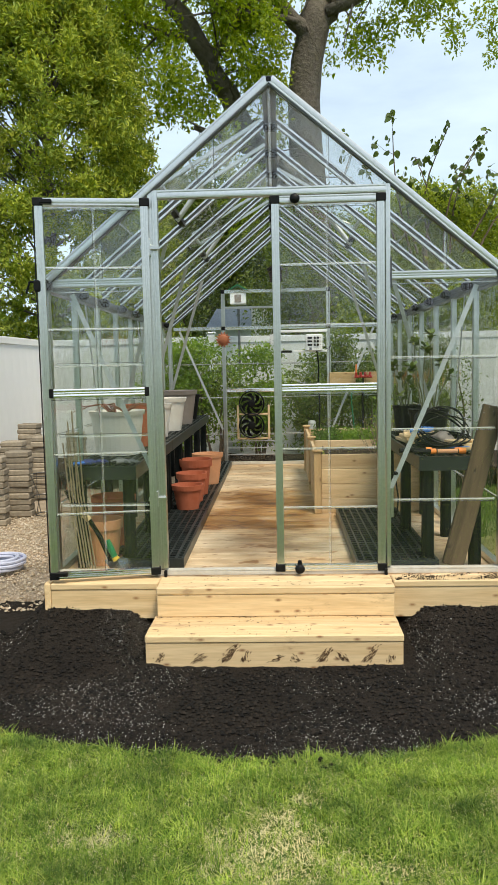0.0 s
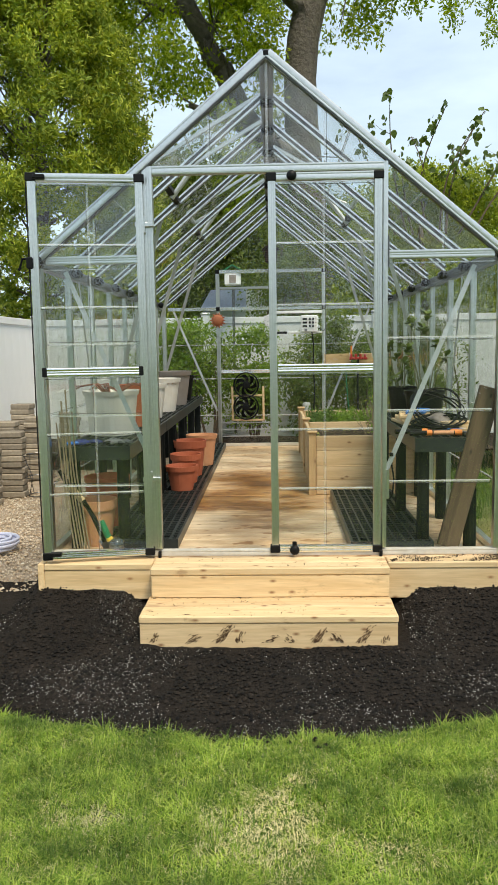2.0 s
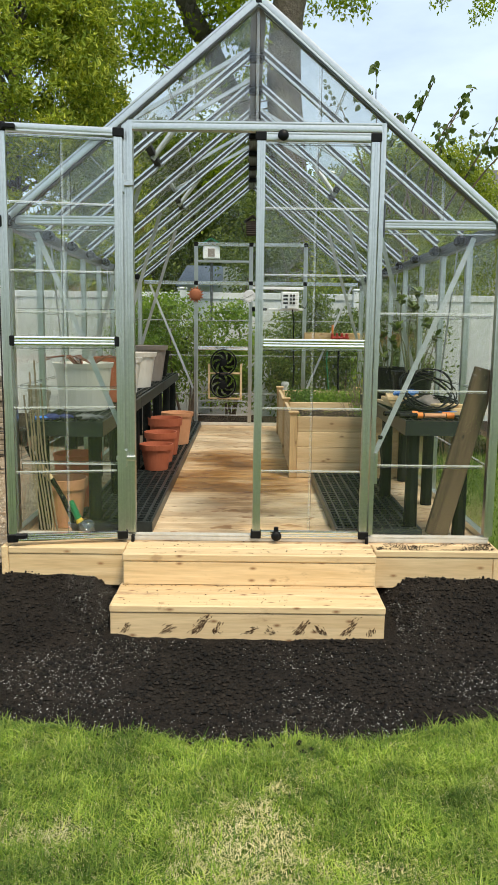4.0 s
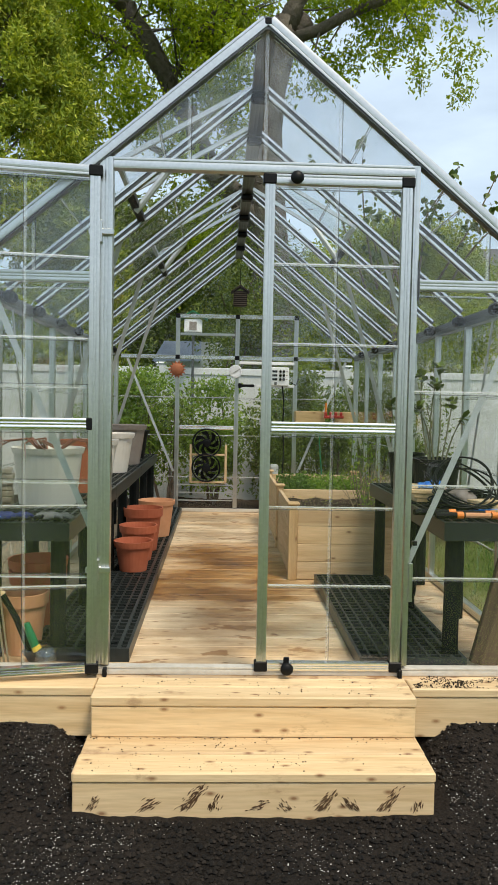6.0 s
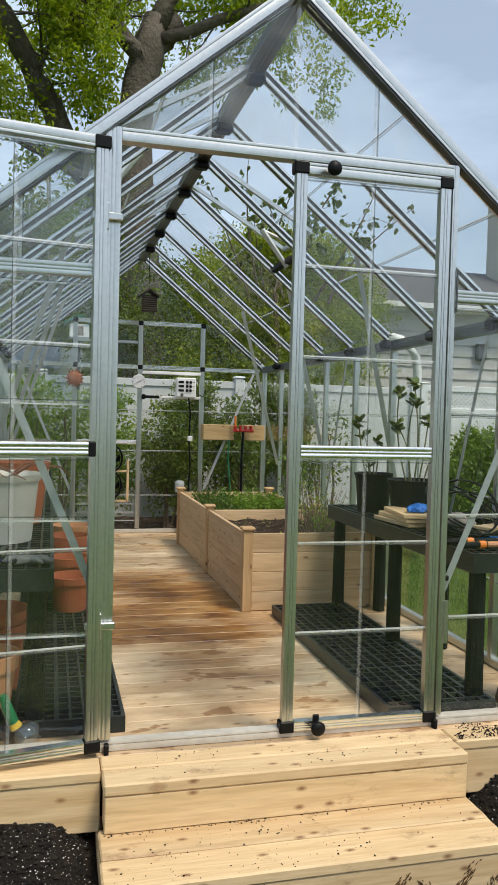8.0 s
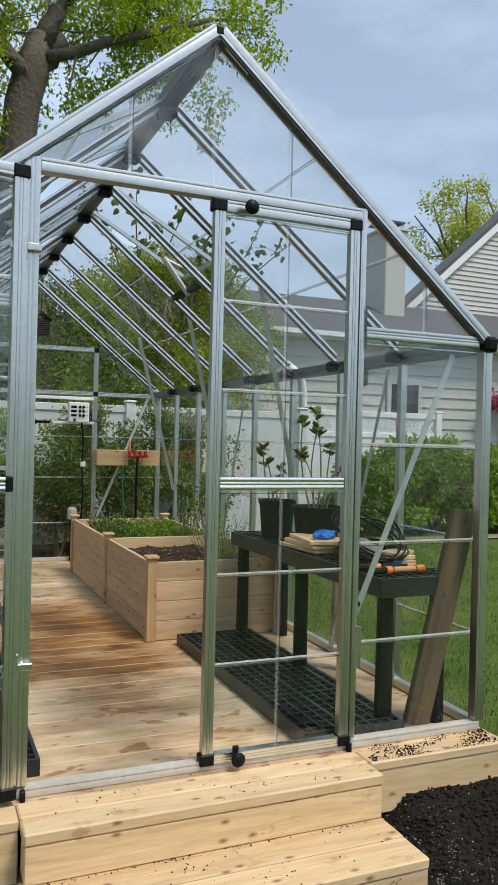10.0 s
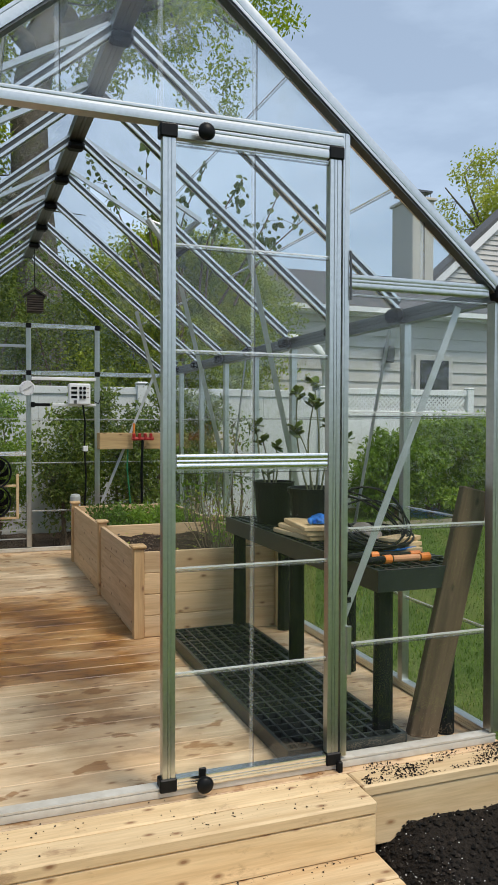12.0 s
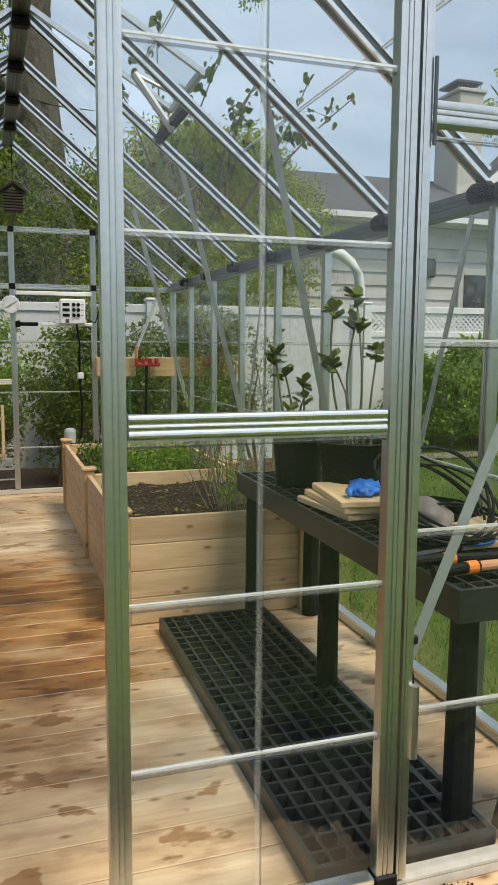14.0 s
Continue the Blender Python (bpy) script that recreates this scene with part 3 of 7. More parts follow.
def leaf_cloud(name, centres, per, spread, size, material, parent=None, seed=1, droop=0.0, aspect=0.55, squash=1.0, broad=False):
    """Many small folded leaves scattered round each of the centres."""
    rng = np.random.default_rng(seed)
    c = np.repeat(np.asarray(centres, float)[:, :3], per, axis=0)
    n = len(c)
    off = rng.normal(0, 1, (n, 3))
    off /= np.linalg.norm(off, axis=1, keepdims=True) + 1e-9
    off *= (rng.random((n, 1)) ** 0.5) * spread
    off[:, 2] *= squash
    p = c + off
    d = rng.normal(0, 1, (n, 3))
    d[:, 2] -= droop
    d /= np.linalg.norm(d, axis=1, keepdims=True) + 1e-9
    s = rng.normal(0, 1, (n, 3))
    s = np.cross(d, s)
    s /= np.linalg.norm(s, axis=1, keepdims=True) + 1e-9
    ln = size * (0.6 + 0.8 * rng.random((n, 1)))
    up = np.cross(d, s) * ln * 0.12
    v = np.stack([p, p + d * ln * 0.5 + s * ln * aspect * 0.5 + up, p + d * ln, p + d * ln * 0.5 - s * ln * aspect * 0.5 + up], axis=1).reshape(-1, 3)
    f = np.arange(n * 4).reshape(-1, 4)
    if broad:
        w = s * ln * aspect * 0.5
        v = np.stack([p, p + d * ln * 0.18 + w * 0.8 + up, p + d * ln * 0.5 + w + up, p + d * ln * 0.8 + w * 0.5, p + d * ln,
                      p + d * ln * 0.8 - w * 0.5, p + d * ln * 0.5 - w + up, p + d * ln * 0.18 - w * 0.8 + up], axis=1).reshape(-1, 3)
        f = np.arange(n * 8).reshape(-1, 8)
    return flat_mesh(name, v.tolist(), f.tolist(), material, parent)

# ---- the large structure ----
DECK_Z, EAVE, RIDGE, HALF, BACK = 0.30, 1.915, 2.945, 1.238, 4.85


def sheet(name, x0, x1, y0, y1, nx, ny, height, material, inside=None):
    """A relief sheet over a rectangle; inside(x, y) keeps only a part of it."""
    vs, fs, ids = [], [], {}
    for j in range(ny + 1):
        for i in range(nx + 1):
            x, y = x0 + (x1 - x0) * i / nx, y0 + (y1 - y0) * j / ny
            if inside is None or inside(x, y):
                ids[i, j] = len(vs)
                vs.append((x, y, height(x, y)))
    for j in range(ny):
        for i in range(nx):
            q = [ids.get(k) for k in ((i, j), (i + 1, j), (i + 1, j + 1), (i, j + 1))]
            if None not in q:
                fs.append(q)
    return flat_mesh(name, vs, fs, material)


GROUND_Z = -0.03
ground = sheet("ground", -300, 300, -300, 300, 6, 6, lambda x, y: GROUND_Z - 0.02, LAWN)
tagged(ground, "mown green lawn that reaches into the distance", "ground", kind="structure")


def front_edge(x):
    """Where the soil bed in front of the steps meets the lawn."""
    return max(-1.46 + 0.19 * (x + 0.05) ** 2, -1.52) + 0.05 * noise.noise(Vector((x * 3.1, 0.3, 0))) + 0.035 * noise.noise(Vector((x * 9.0, 2.3, 0))) if abs(x) < 1.25 else -1.46 + 0.30 + 0.05 * noise.noise(Vector((x * 3.1, 0.3, 0)))


def soil_z(x, y):
    n = noise.noise(Vector((x * 3.0, y * 3.0, 1.0))) * 0.022 + noise.noise(Vector((x * 9.0, y * 9.0, 4.0))) * 0.012 + noise.noise(Vector((x * 26.0, y * 26.0, 7.0))) * 0.006
    edge = min(1.0, max(0.0, (y - front_edge(x)) / 0.22))
    rise = 0.20 * max(0.0, min(1.0, (abs(x) - 0.55) / 0.25)) * max(0.0, min(1.0, (y + 0.62) / 0.5)) * max(0.0, min(1.0, 1 - (-x - 1.22) / 0.25))
    if x < -1.27 and y > -0.3:
        rise += 0.045 * min(1.0, (y + 0.3) / 0.3)
    return GROUND_Z - 0.03 + edge * (0.035 + n) + rise


soil_bed = sheet("soil_bed", -2.6, 2.6, -1.6, 0.6, 208, 88, soil_z, SOIL, lambda x, y: y > front_edge(x) - 0.02 and (y < 0.02 or (x < -1.27 and y < 0.62 + 0.55 * (x + 1.27) + 0.1 * noise.noise(Vector((x * 5, 0, 0))))))
tagged(soil_bed, "freshly raked black potting soil dotted with white perlite", "soil bed", kind="structure")
gravel = sheet("gravel_path", -3.28, -1.275, 0.0, 6.6, 60, 180,
               lambda x, y: 0.004 + 0.010 * noise.noise(Vector((x * 12, y * 12, 0))) - 0.06 * max(0.0, 0.25 - y), GRAVEL)
tagged(gravel, "tan pea gravel path beside the greenhouse", "gravel", kind="structure")
back_soil = sheet("back_garden_bed", -3.2, 3.2, 4.93, 6.75, 100, 30,
                  lambda x, y: 0.20 + 0.04 * noise.noise(Vector((x * 5, y * 5, 2))) + 0.015 * noise.noise(Vector((x * 19, y * 19, 2))), BEDSOIL)
tagged(back_soil, "dark brown mulched garden bed along the white fence", "garden bed", kind="structure")


def scatter(name, n, x0, x1, y0, y1, zf, smin, smax, material, seed, keep=None, sink=0.3):
    """Small angular lumps lying on a surface, as one mesh."""
    rng = random.Random(seed)
    vs, fs = [], []
    base = [(1, 0, 0), (-1, 0, 0), (0, 1, 0), (0, -1, 0), (0, 0, 1), (0, 0, -1)]
    tri = [(0, 2, 4), (2, 1, 4), (1, 3, 4), (3, 0, 4), (2, 0, 5), (1, 2, 5), (3, 1, 5), (0, 3, 5)]
    made = 0
    while made < n:
        x, y = rng.uniform(x0, x1), rng.uniform(y0, y1)
        if keep and not keep(x, y, rng):
            n -= 1
            continue
        s = smin + (smax - smin) * rng.random() ** 3
        a, o = rng.random() * 6.3, len(vs)
        ca, sa = math.cos(a), math.sin(a)
        z = zf(x, y) + s * (0.7 - sink)
        for p in base:
            k = s * rng.uniform(0.7, 1.25)
            px, py, pz = p[0] * k, p[1] * k, p[2] * k * 0.75
            vs.append((x + px * ca - py * sa, y + px * sa + py * ca, z + pz))
        fs += [(o + i, o + j, o + k) for i, j, k in tri]
        made += 1
    ob = flat_mesh(name, vs, fs, material)
    return tagged(ob, kind="stuff")


def on_soil(x, y, rng):
    return y > front_edge(x) + 0.01 and not (abs(x) < 0.68 and y > -0.56) and y < -0.1


clods = scatter("soil_clods", 46000, -1.9, 1.9, -1.6, -0.1, soil_z, 0.0012, 0.0125, CRUMB, 3, on_soil, 0.12)
edge_clods = scatter("stray_soil_clods", 700, -1.9, 1.9, -1.75, -1.2, lambda x, y: GROUND_Z + 0.004, 0.004, 0.019, SOIL, 9,
                     lambda x, y, r: front_edge(x) - 0.11 * r.random() ** 2 < y < front_edge(x) + 0.03 and r.random() < 0.25 + 0.9 * max(0, noise.noise(Vector((x * 3, y * 5, 2)))), 0.3)
tagged(edge_clods, "stray soil clods fallen on the lawn's edge", "soil clods")
tagged(clods, "loose crumbs of black soil", "soil clods")
perlite = scatter("perlite_specks", 34000, -1.9, 1.9, -1.5, -0.1, soil_z, 0.0010, 0.0032, PERLITE, 4,
                  lambda x, y, r: on_soil(x, y, r) and noise.noise(Vector((x * 2.2 + 3, y * 2.6, 9))) + r.random() * 0.55 + 0.5 * math.exp(-((x - 0.40) ** 2) / 0.03 - ((y + 1.27) ** 2) / 0.008) + 0.42 * math.exp(-((x + 0.80) ** 2) / 0.10 - ((y + 0.75) ** 2) / 0.10) > 0.40, 0.0)
tagged(perlite, "white perlite specks in the soil", "perlite")
pebbles = scatter("gravel_stones", 12000, -2.7, -1.32, 0.25, 3.6, lambda x, y: 0.014, 0.005, 0.014, PEBBLE, 5, None)
tagged(pebbles, "loose tan gravel stones", "gravel")
crumbs = scatter("spilled_soil", 5000, 0.64, 1.25, -0.158, -0.025, lambda x, y: 0.3005, 0.0010, 0.0052, SOIL, 6, lambda x, y, r: r.random() < 0.28 + 0.7 * noise.noise(Vector((x * 7, y * 14, 0))), 0.2)
step_crumbs = scatter("step_soil_crumbs", 5200, -0.64, 0.61, -0.535, -0.259, lambda x, y: 0.139 if y > -0.39 else 0.137, 0.0008, 0.0042, SOIL, 7,
                      lambda x, y, r: (-0.274 < y < -0.259 and r.random() < 0.55 + 0.6 * noise.noise(Vector((x * 6, 1, 4)))) or (y < -0.262 and r.random() < 0.02 + 0.25 * max(0, noise.noise(Vector((x * 5, y * 9, 4))))), 0.15)
tagged(step_crumbs, "soil crumbs caught on the lower step", "soil crumbs")
sill_crumbs = scatter("sill_soil_crumbs", 1500, -0.62, 0.60, -0.255, -0.03, lambda x, y: 0.302 if y > -0.153 else 0.3003, 0.0008, 0.004, SOIL, 8,
                      lambda x, y, r: r.random() < (0.06 if x < 0.25 else 0.16) + 0.6 * max(0, noise.noise(Vector((x * 4, y * 11, 7)))), 0.15)
tagged(sill_crumbs, "soil crumbs strewn on the upper step", "soil crumbs")
tagged(crumbs, "soil crumbs spilled on the deck edge", "soil crumbs")


def grass(name, n, x0, x1, y0, y1, h, w, seed, keep, material, zf=lambda x, y: GROUND_Z - 0.006, lean=0.6):
    rng = np.random.default_rng(seed)
    x, y = rng.uniform(x0, x1, n), rng.uniform(y0, y1, n)
    k = np.array([keep(a, b) for a, b in zip(x, y)])
    k = k > rng.random(n)
    x, y = x[k], y[k]
    n = len(x)
    z = np.array([zf(a, b) for a, b in zip(x, y)])
    a = rng.uniform(0, 6.283, n)
    tuft = np.array([noise.noise(Vector((p * 13.0, q * 13.0, seed))) for p, q in zip(x, y)])
    hh = h * (0.45 + 0.85 * rng.random(n)) * (1.0 + 0.75 * np.clip(tuft, -0.7, 1.0))
    ww = w * (0.6 + 0.8 * rng.random(n))
    lx, ly = np.cos(a) * hh * lean * rng.random(n), np.sin(a) * hh * lean * rng.random(n)
    sx, sy = -np.sin(a) * ww / 2, np.cos(a) * ww / 2
    p = np.stack([x, y, z], 1)
    s = np.stack([sx, sy, 0 * x], 1)
    mid = p + np.stack([lx * 0.35, ly * 0.35, hh * 0.6], 1)
    tip = p + np.stack([lx, ly, hh * 0.95], 1)
    v = np.stack([p - s, p + s, mid + s * 0.8, mid - s * 0.8, tip], 1).reshape(-1, 3)
    o = np.arange(n)[:, None] * 5
    f4 = (o + np.array([0, 1, 2, 3])).tolist()
    f3 = (o + np.array([3, 2, 4])).tolist()
    ob = flat_mesh(name, v.tolist(), f4 + f3, material)
    return tagged(ob, kind="stuff")


def bare(x, y):
    """Thin, straw-coloured patches in the lawn."""
    a = noise.noise(Vector((x * 2.4 + 5, y * 2.6 + 1, 3))) + 0.4 * noise.noise(Vector((x * 7, y * 7, 5)))
    d = math.exp(-((x + 0.07) ** 2) / 0.08 - ((y + 2.02) ** 2) / 0.045)
    b = 0.35 * noise.noise(Vector((x * 17, y * 19, 8))) + 0.2 * noise.noise(Vector((x * 41, y * 41, 2)))
    return a * 0.8 + d * 1.0 + b


front_grass = grass("front_lawn_grass", 240000, -2.0, 2.0, -3.0, -1.1, 0.026, 0.0026, 11,
                    lambda x, y: 0.0 if y > front_edge(x) + 0.03 else min(1.0, max(0.14, 1.55 - 2.1 * bare(x, y))), BLADES, lean=2.6)
outer_grass = grass("outer_lawn_grass", 40000, -5.0, 5.0, -6.5, -1.1, 0.028, 0.008, 15,
                    lambda x, y: 0.0 if (abs(x) < 2.0 and y > -3.0) or (abs(x) < 2.6 and y > -1.3) else 1.0, BLADES, lean=2.4)
tagged(outer_grass, "short bright green lawn grass round the soil bed", "grass")
tagged(front_grass, "short bright green lawn grass with thin patches", "grass")
dry_grass = grass("dry_lawn_thatch", 120000, -1.6, 1.6, -2.9, -1.35, 0.010, 0.0024, 12,
                  lambda x, y: 0.0 if y > front_edge(x) else min(0.95, max(0.22, 1.7 * bare(x, y) - 0.05)), STRAW, lean=4.5)
tagged(dry_grass, "straw-coloured thatch in worn lawn patches", "grass")
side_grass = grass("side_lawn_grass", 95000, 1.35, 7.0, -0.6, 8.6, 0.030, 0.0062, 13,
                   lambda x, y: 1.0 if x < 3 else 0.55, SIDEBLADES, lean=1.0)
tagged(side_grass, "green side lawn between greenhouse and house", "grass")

# fences of white vinyl boards
def vinyl_fence(name, a, b, height, label, board=0.28, base=0.0, lattice=0.0, skin=VINYL):
    """A run of tongue-and-groove boards between posts, with rails and caps."""
    m, n = frame_to((*a, base), (*b, base))
    e = new(name)
    e.matrix_world = m
    tagged(e, label, "fence", kind="structure")
    top = height - lattice
    k = max(1, round(n / board))
    me = None
    for i in range(k):
        if me is None:
            o = part("board", box(0.0006, n / k - 0.0006, -0.012, 0.012, 0.05, top, 0.0012), skin, e)
            me = o.data
        else:
            o = same("board", me, Matrix.Translation((i * n / k, 0, 0)), e)
    part("top_rail", box(0, n, -0.03, 0.03, top - 0.06, top + 0.03, 0.006), skin, e)
    part("bottom_rail", box(0, n, -0.025, 0.025, 0.03, 0.14, 0.006), skin, e)
    if lattice:
        part("upper_rail", box(0, n, -0.03, 0.03, height - 0.05, height + 0.05, 0.006), skin, e)
        bm = bmesh.new()
        s = 0.0
        while s < n:
            for sg in (1, -1):
                x0, x1 = s, s + sg * (lattice - 0.05)
                if 0 <= x1 <= n:
                    mm, q = frame_to((x0, 0.004 * sg, top + 0.02), (x1, 0.004 * sg, height - 0.04), (0, 1, 0))
                    add_box(bm, 0, q, -0.016, 0.016, -0.003, 0.003, 0, mm)
            s += 0.085
        part("lattice", bm, skin, e, "diagonal white lattice strip")
    posts = max(1, round(n / 2.4))
    pm = None
    for i in range(posts + 1):
        if pm is None:
            bm = box(-0.062, 0.062, -0.062, 0.062, 0, height + 0.06, 0.006)
            add_box(bm, -0.075, 0.075, -0.075, 0.075, height + 0.06, height + 0.10, 0.02)
            pm = part("post", bm, skin, e).data
        else:
            same("post", pm, Matrix.Translation((i * n / posts, 0, 0)), e)
    return e


vinyl_fence("fence_left", (-3.35, -2.0), (-3.35, 6.9), 1.85, "white vinyl privacy fence along the gravel path")
vinyl_fence("fence_back", (-3.35, 6.95), (3.9, 6.95), 1.85, "white vinyl privacy fence behind the garden bed, greyed as in shade", skin=SHADEVINYL)
vinyl_fence("fence_lattice", (5.25, 9.35), (7.95, 9.35), 2.0, "white vinyl fence with a lattice top beside the house", lattice=0.36)

# deck
deck = tagged(new("deck"), "new pale cedar platform deck under the greenhouse", "deck", kind="structure")
part("front_fascia_left", box(-1.235, -0.645, -0.16, -0.122, 0.10, 0.262, 0.004), CEDAR_X, deck)
part("front_fascia_right", box(0.622, 1.228, -0.16, -0.122, 0.10, 0.262, 0.004), CEDAR_X, deck)
part("side_fascia_left", box(-1.272, -1.237, -0.16, 4.95, -0.05, 0.300, 0.004), CEDAR_Y, deck)
part("side_fascia_right", box(1.230, 1.262, -0.16, 4.95, -0.05, 0.262, 0.004), CEDAR_Y, deck)
part("edge_board_left", box(-1.235, -0.645, -0.165, -0.055, 0.264, 0.300, 0.005), CEDAR_X, deck)
part("edge_board_right", box(0.622, 1.264, -0.165, -0.055, 0.264, 0.300, 0.005), CEDAR_X, deck)
rng = random.Random(21)
y = -0.052
while y < 4.9:
    part("plank", box(-1.234, 1.262, y, min(y + 0.1360, 4.95), 0.264, 0.300 - rng.uniform(0, 0.0012), 0.0020), DECK, deck)
    y += 0.1395

# steps
steps = thing("entry_steps", "two new cedar steps scuffed with soil before the door", "steps")
part("upper_tread", box(-0.642, 0.617, -0.152, -0.057, 0.262, 0.302, 0.005), STEP_X, steps)
part("upper_tread", box(-0.642, 0.617, -0.262, -0.155, 0.260, 0.300, 0.006), STEP_X, steps)
part("upper_riser", box(-0.638, 0.614, -0.258, -0.220, 0.141, 0.258, 0.003), STEP_X, steps)
part("lower_tread", box(-0.655, 0.620, -0.388, -0.222, 0.100, 0.139, 0.005), STEP_X, steps)
part("lower_tread", box(-0.660, 0.620, -0.540, -0.391, 0.099, 0.137, 0.006), STEP_X, steps)
part("lower_riser", box(-0.657, 0.617, -0.535, -0.497, -0.05, 0.097, 0.003), STEP_X, steps)
part("side_panel", box(-0.655, -0.617, -0.495, -0.05, -0.05, 0.097, 0.003), CEDAR_Y, steps)
part("side_panel", box(0.579, 0.617, -0.495, -0.05, -0.05, 0.097, 0.003), CEDAR_Y, steps)
part("upper_side_panel", box(-0.638, -0.602, -0.218, -0.165, 0.141, 0.258, 0.003), CEDAR_Y, steps)
part("upper_side_panel", box(0.578, 0.614, -0.218, -0.165, 0.141, 0.258, 0.003), CEDAR_Y, steps)

def mud_splashes():
    """Streaks of drying mud rubbed on the front of the lower step."""
    rg = random.Random(41)
    bm = bmesh.new()
    for cx, reach, n, tilt in ((-0.60, 0.05, 26, 0.9), (-0.41, 0.04, 40, 0.6), (-0.27, 0.10, 90, 0.75), (-0.17, 0.06, 30, 1.2), (-0.02, 0.035, 22, 0.3), (0.10, 0.03, 18, 2.4), (0.21, 0.07, 80, 0.8), (0.33, 0.045, 40, 2.2), (0.44, 0.10, 70, 0.9), (0.55, 0.03, 20, 1.4)):
        for _ in range(n):
            u = rg.random() ** 1.6
            c = Vector((cx + u * reach * math.cos(tilt) + rg.gauss(0, 0.012), -0.5362, 0.004 + u * reach * 0.9 + rg.gauss(0, 0.006)))
            a, ln, wd = tilt + rg.gauss(0, 0.15), rg.uniform(0.004, 0.016), rg.uniform(0.0008, 0.0028)
            d, sd = Vector((math.cos(a), 0, math.sin(a))) * ln, Vector((-math.sin(a), 0, math.cos(a))) * wd
            if 0.0 < c.z < 0.09:
                top = bm.verts.new(c + Vector((0, -0.0015, 0)))
                q = [bm.verts.new(c + p) for p in (-d, -sd, d, sd)]
                for k in range(4):
                    bm.faces.new((q[k], q[(k + 1) % 4], top))
    return bm


tagged(link_mesh("mud_splashes", mud_splashes(), speckled("drying_mud", (0.055, 0.030, 0.016), (0.13, 0.075, 0.04), 60, 0.9, 0, 0.2, 0.002, spec=0.2)), "dried mud streaks on the lower step's front", "mud", kind="stuff")

# ---- greenhouse ----
gh = thing("greenhouse", "silver aluminium greenhouse with clear panes and one open door", "greenhouse")
TOPZ = DECK_Z


def gpart(name, bm, material=ALU, label="", parent=None, smooth=False):
    return part(name, bm, material, parent or gh, label, smooth)


def pane(corners, material=GLASS, parent=None):
    """A clear glazing sheet with the given corners."""
    bm = bmesh.new()
    bm.faces.new([bm.verts.new(p) for p in corners])
    o = part("pane", bm, material, parent or gh)
    o.visible_shadow = False
    return o


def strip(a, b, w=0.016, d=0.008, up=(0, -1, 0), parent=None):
    """A clear glazing joint: a see-through web, its highlight and shade coloured in as a bright and a dark edge."""
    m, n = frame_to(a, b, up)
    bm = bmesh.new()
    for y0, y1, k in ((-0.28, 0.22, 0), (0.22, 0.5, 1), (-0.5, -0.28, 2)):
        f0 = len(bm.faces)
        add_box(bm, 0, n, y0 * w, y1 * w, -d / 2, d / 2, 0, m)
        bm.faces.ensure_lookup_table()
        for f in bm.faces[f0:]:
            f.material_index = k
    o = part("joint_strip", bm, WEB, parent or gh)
    o.data.materials.append(LIGHTEDGE if abs(b[2] - a[2]) < 0.01 else FAINT)
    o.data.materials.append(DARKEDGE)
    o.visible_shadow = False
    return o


def slope_z(x):
    return EAVE + (RIDGE - EAVE) * (1 - abs(x) / HALF)


# base rails
for yy in (0.0, BACK):
    gpart("base_rail", ribbed((-HALF, yy, 0.318), (HALF, yy, 0.318), 0.032, 0.045, (0, -1, 0), 1, 0.004), ALU_WOODTINT)
for sx in (-1, 1):
    gpart("base_rail", ribbed((sx * HALF, 0.024, 0.32), (sx * HALF, BACK - 0.024, 0.32), 0.036, 0.04, (sx, 0, 0), 2, 0.004))

# roof vents propped open, hinged at the ridge
VENTS = ((1, 1.8), (-1, 0.6), (-1, 2.4))


def vent(sx, y0, y1):
    xa = 0.62
    pane([(sx * 1.205, y0 + 0.018, slope_z(1.205) + 0.024), (sx * 1.205, y1 - 0.018, slope_z(1.205) + 0.024),
          (sx * xa, y1 - 0.018, slope_z(xa) + 0.02), (sx * xa, y0 + 0.018, slope_z(xa) + 0.02)], ROOFGLASS)
    gpart("vent_sill", ribbed((sx * xa, y0 + 0.018, slope_z(xa) + 0.012), (sx * xa, y1 - 0.018, slope_z(xa) + 0.012), 0.04, 0.03, (0, 0, 1), 1, 0.004), BLACK, "black vent sill")
    lift = 0.20
    v = new("roof_vent")
    v.parent = gh
    tagged(v, "roof vent propped open")
    tip, top = (sx * (xa + 0.06), slope_z(xa + 0.06) + lift), (sx * 0.04, slope_z(0.04) + 0.035)
    pane([(tip[0], y0 + 0.03, tip[1]), (tip[0], y1 - 0.03, tip[1]), (top[0], y1 - 0.03, top[1]), (top[0], y0 + 0.03, top[1])], ROOFGLASS, v)
    for yy in (y0 + 0.03, y1 - 0.03):
        part("vent_bar", bar((tip[0], yy, tip[1]), (top[0], yy, top[1]), 0.022, 0.022), ALU, v)
    part("vent_bar", bar((tip[0], y0 + 0.03, tip[1]), (tip[0], y1 - 0.03, tip[1]), 0.024, 0.024), ALU, v)
    ym = (y0 + y1) / 2
    part("opener", tube([(sx * xa, ym, slope_z(xa) - 0.02), (sx * 0.45, ym, slope_z(0.45) + 0.06)], [0.016, 0.020], 8), ALU_DULL, v)
    part("opener", tube([(sx * 0.45, ym, slope_z(0.45) + 0.06), (tip[0] * 0.9, ym, tip[1] - 0.01)], 0.008, 6), ALU_DULL, v)


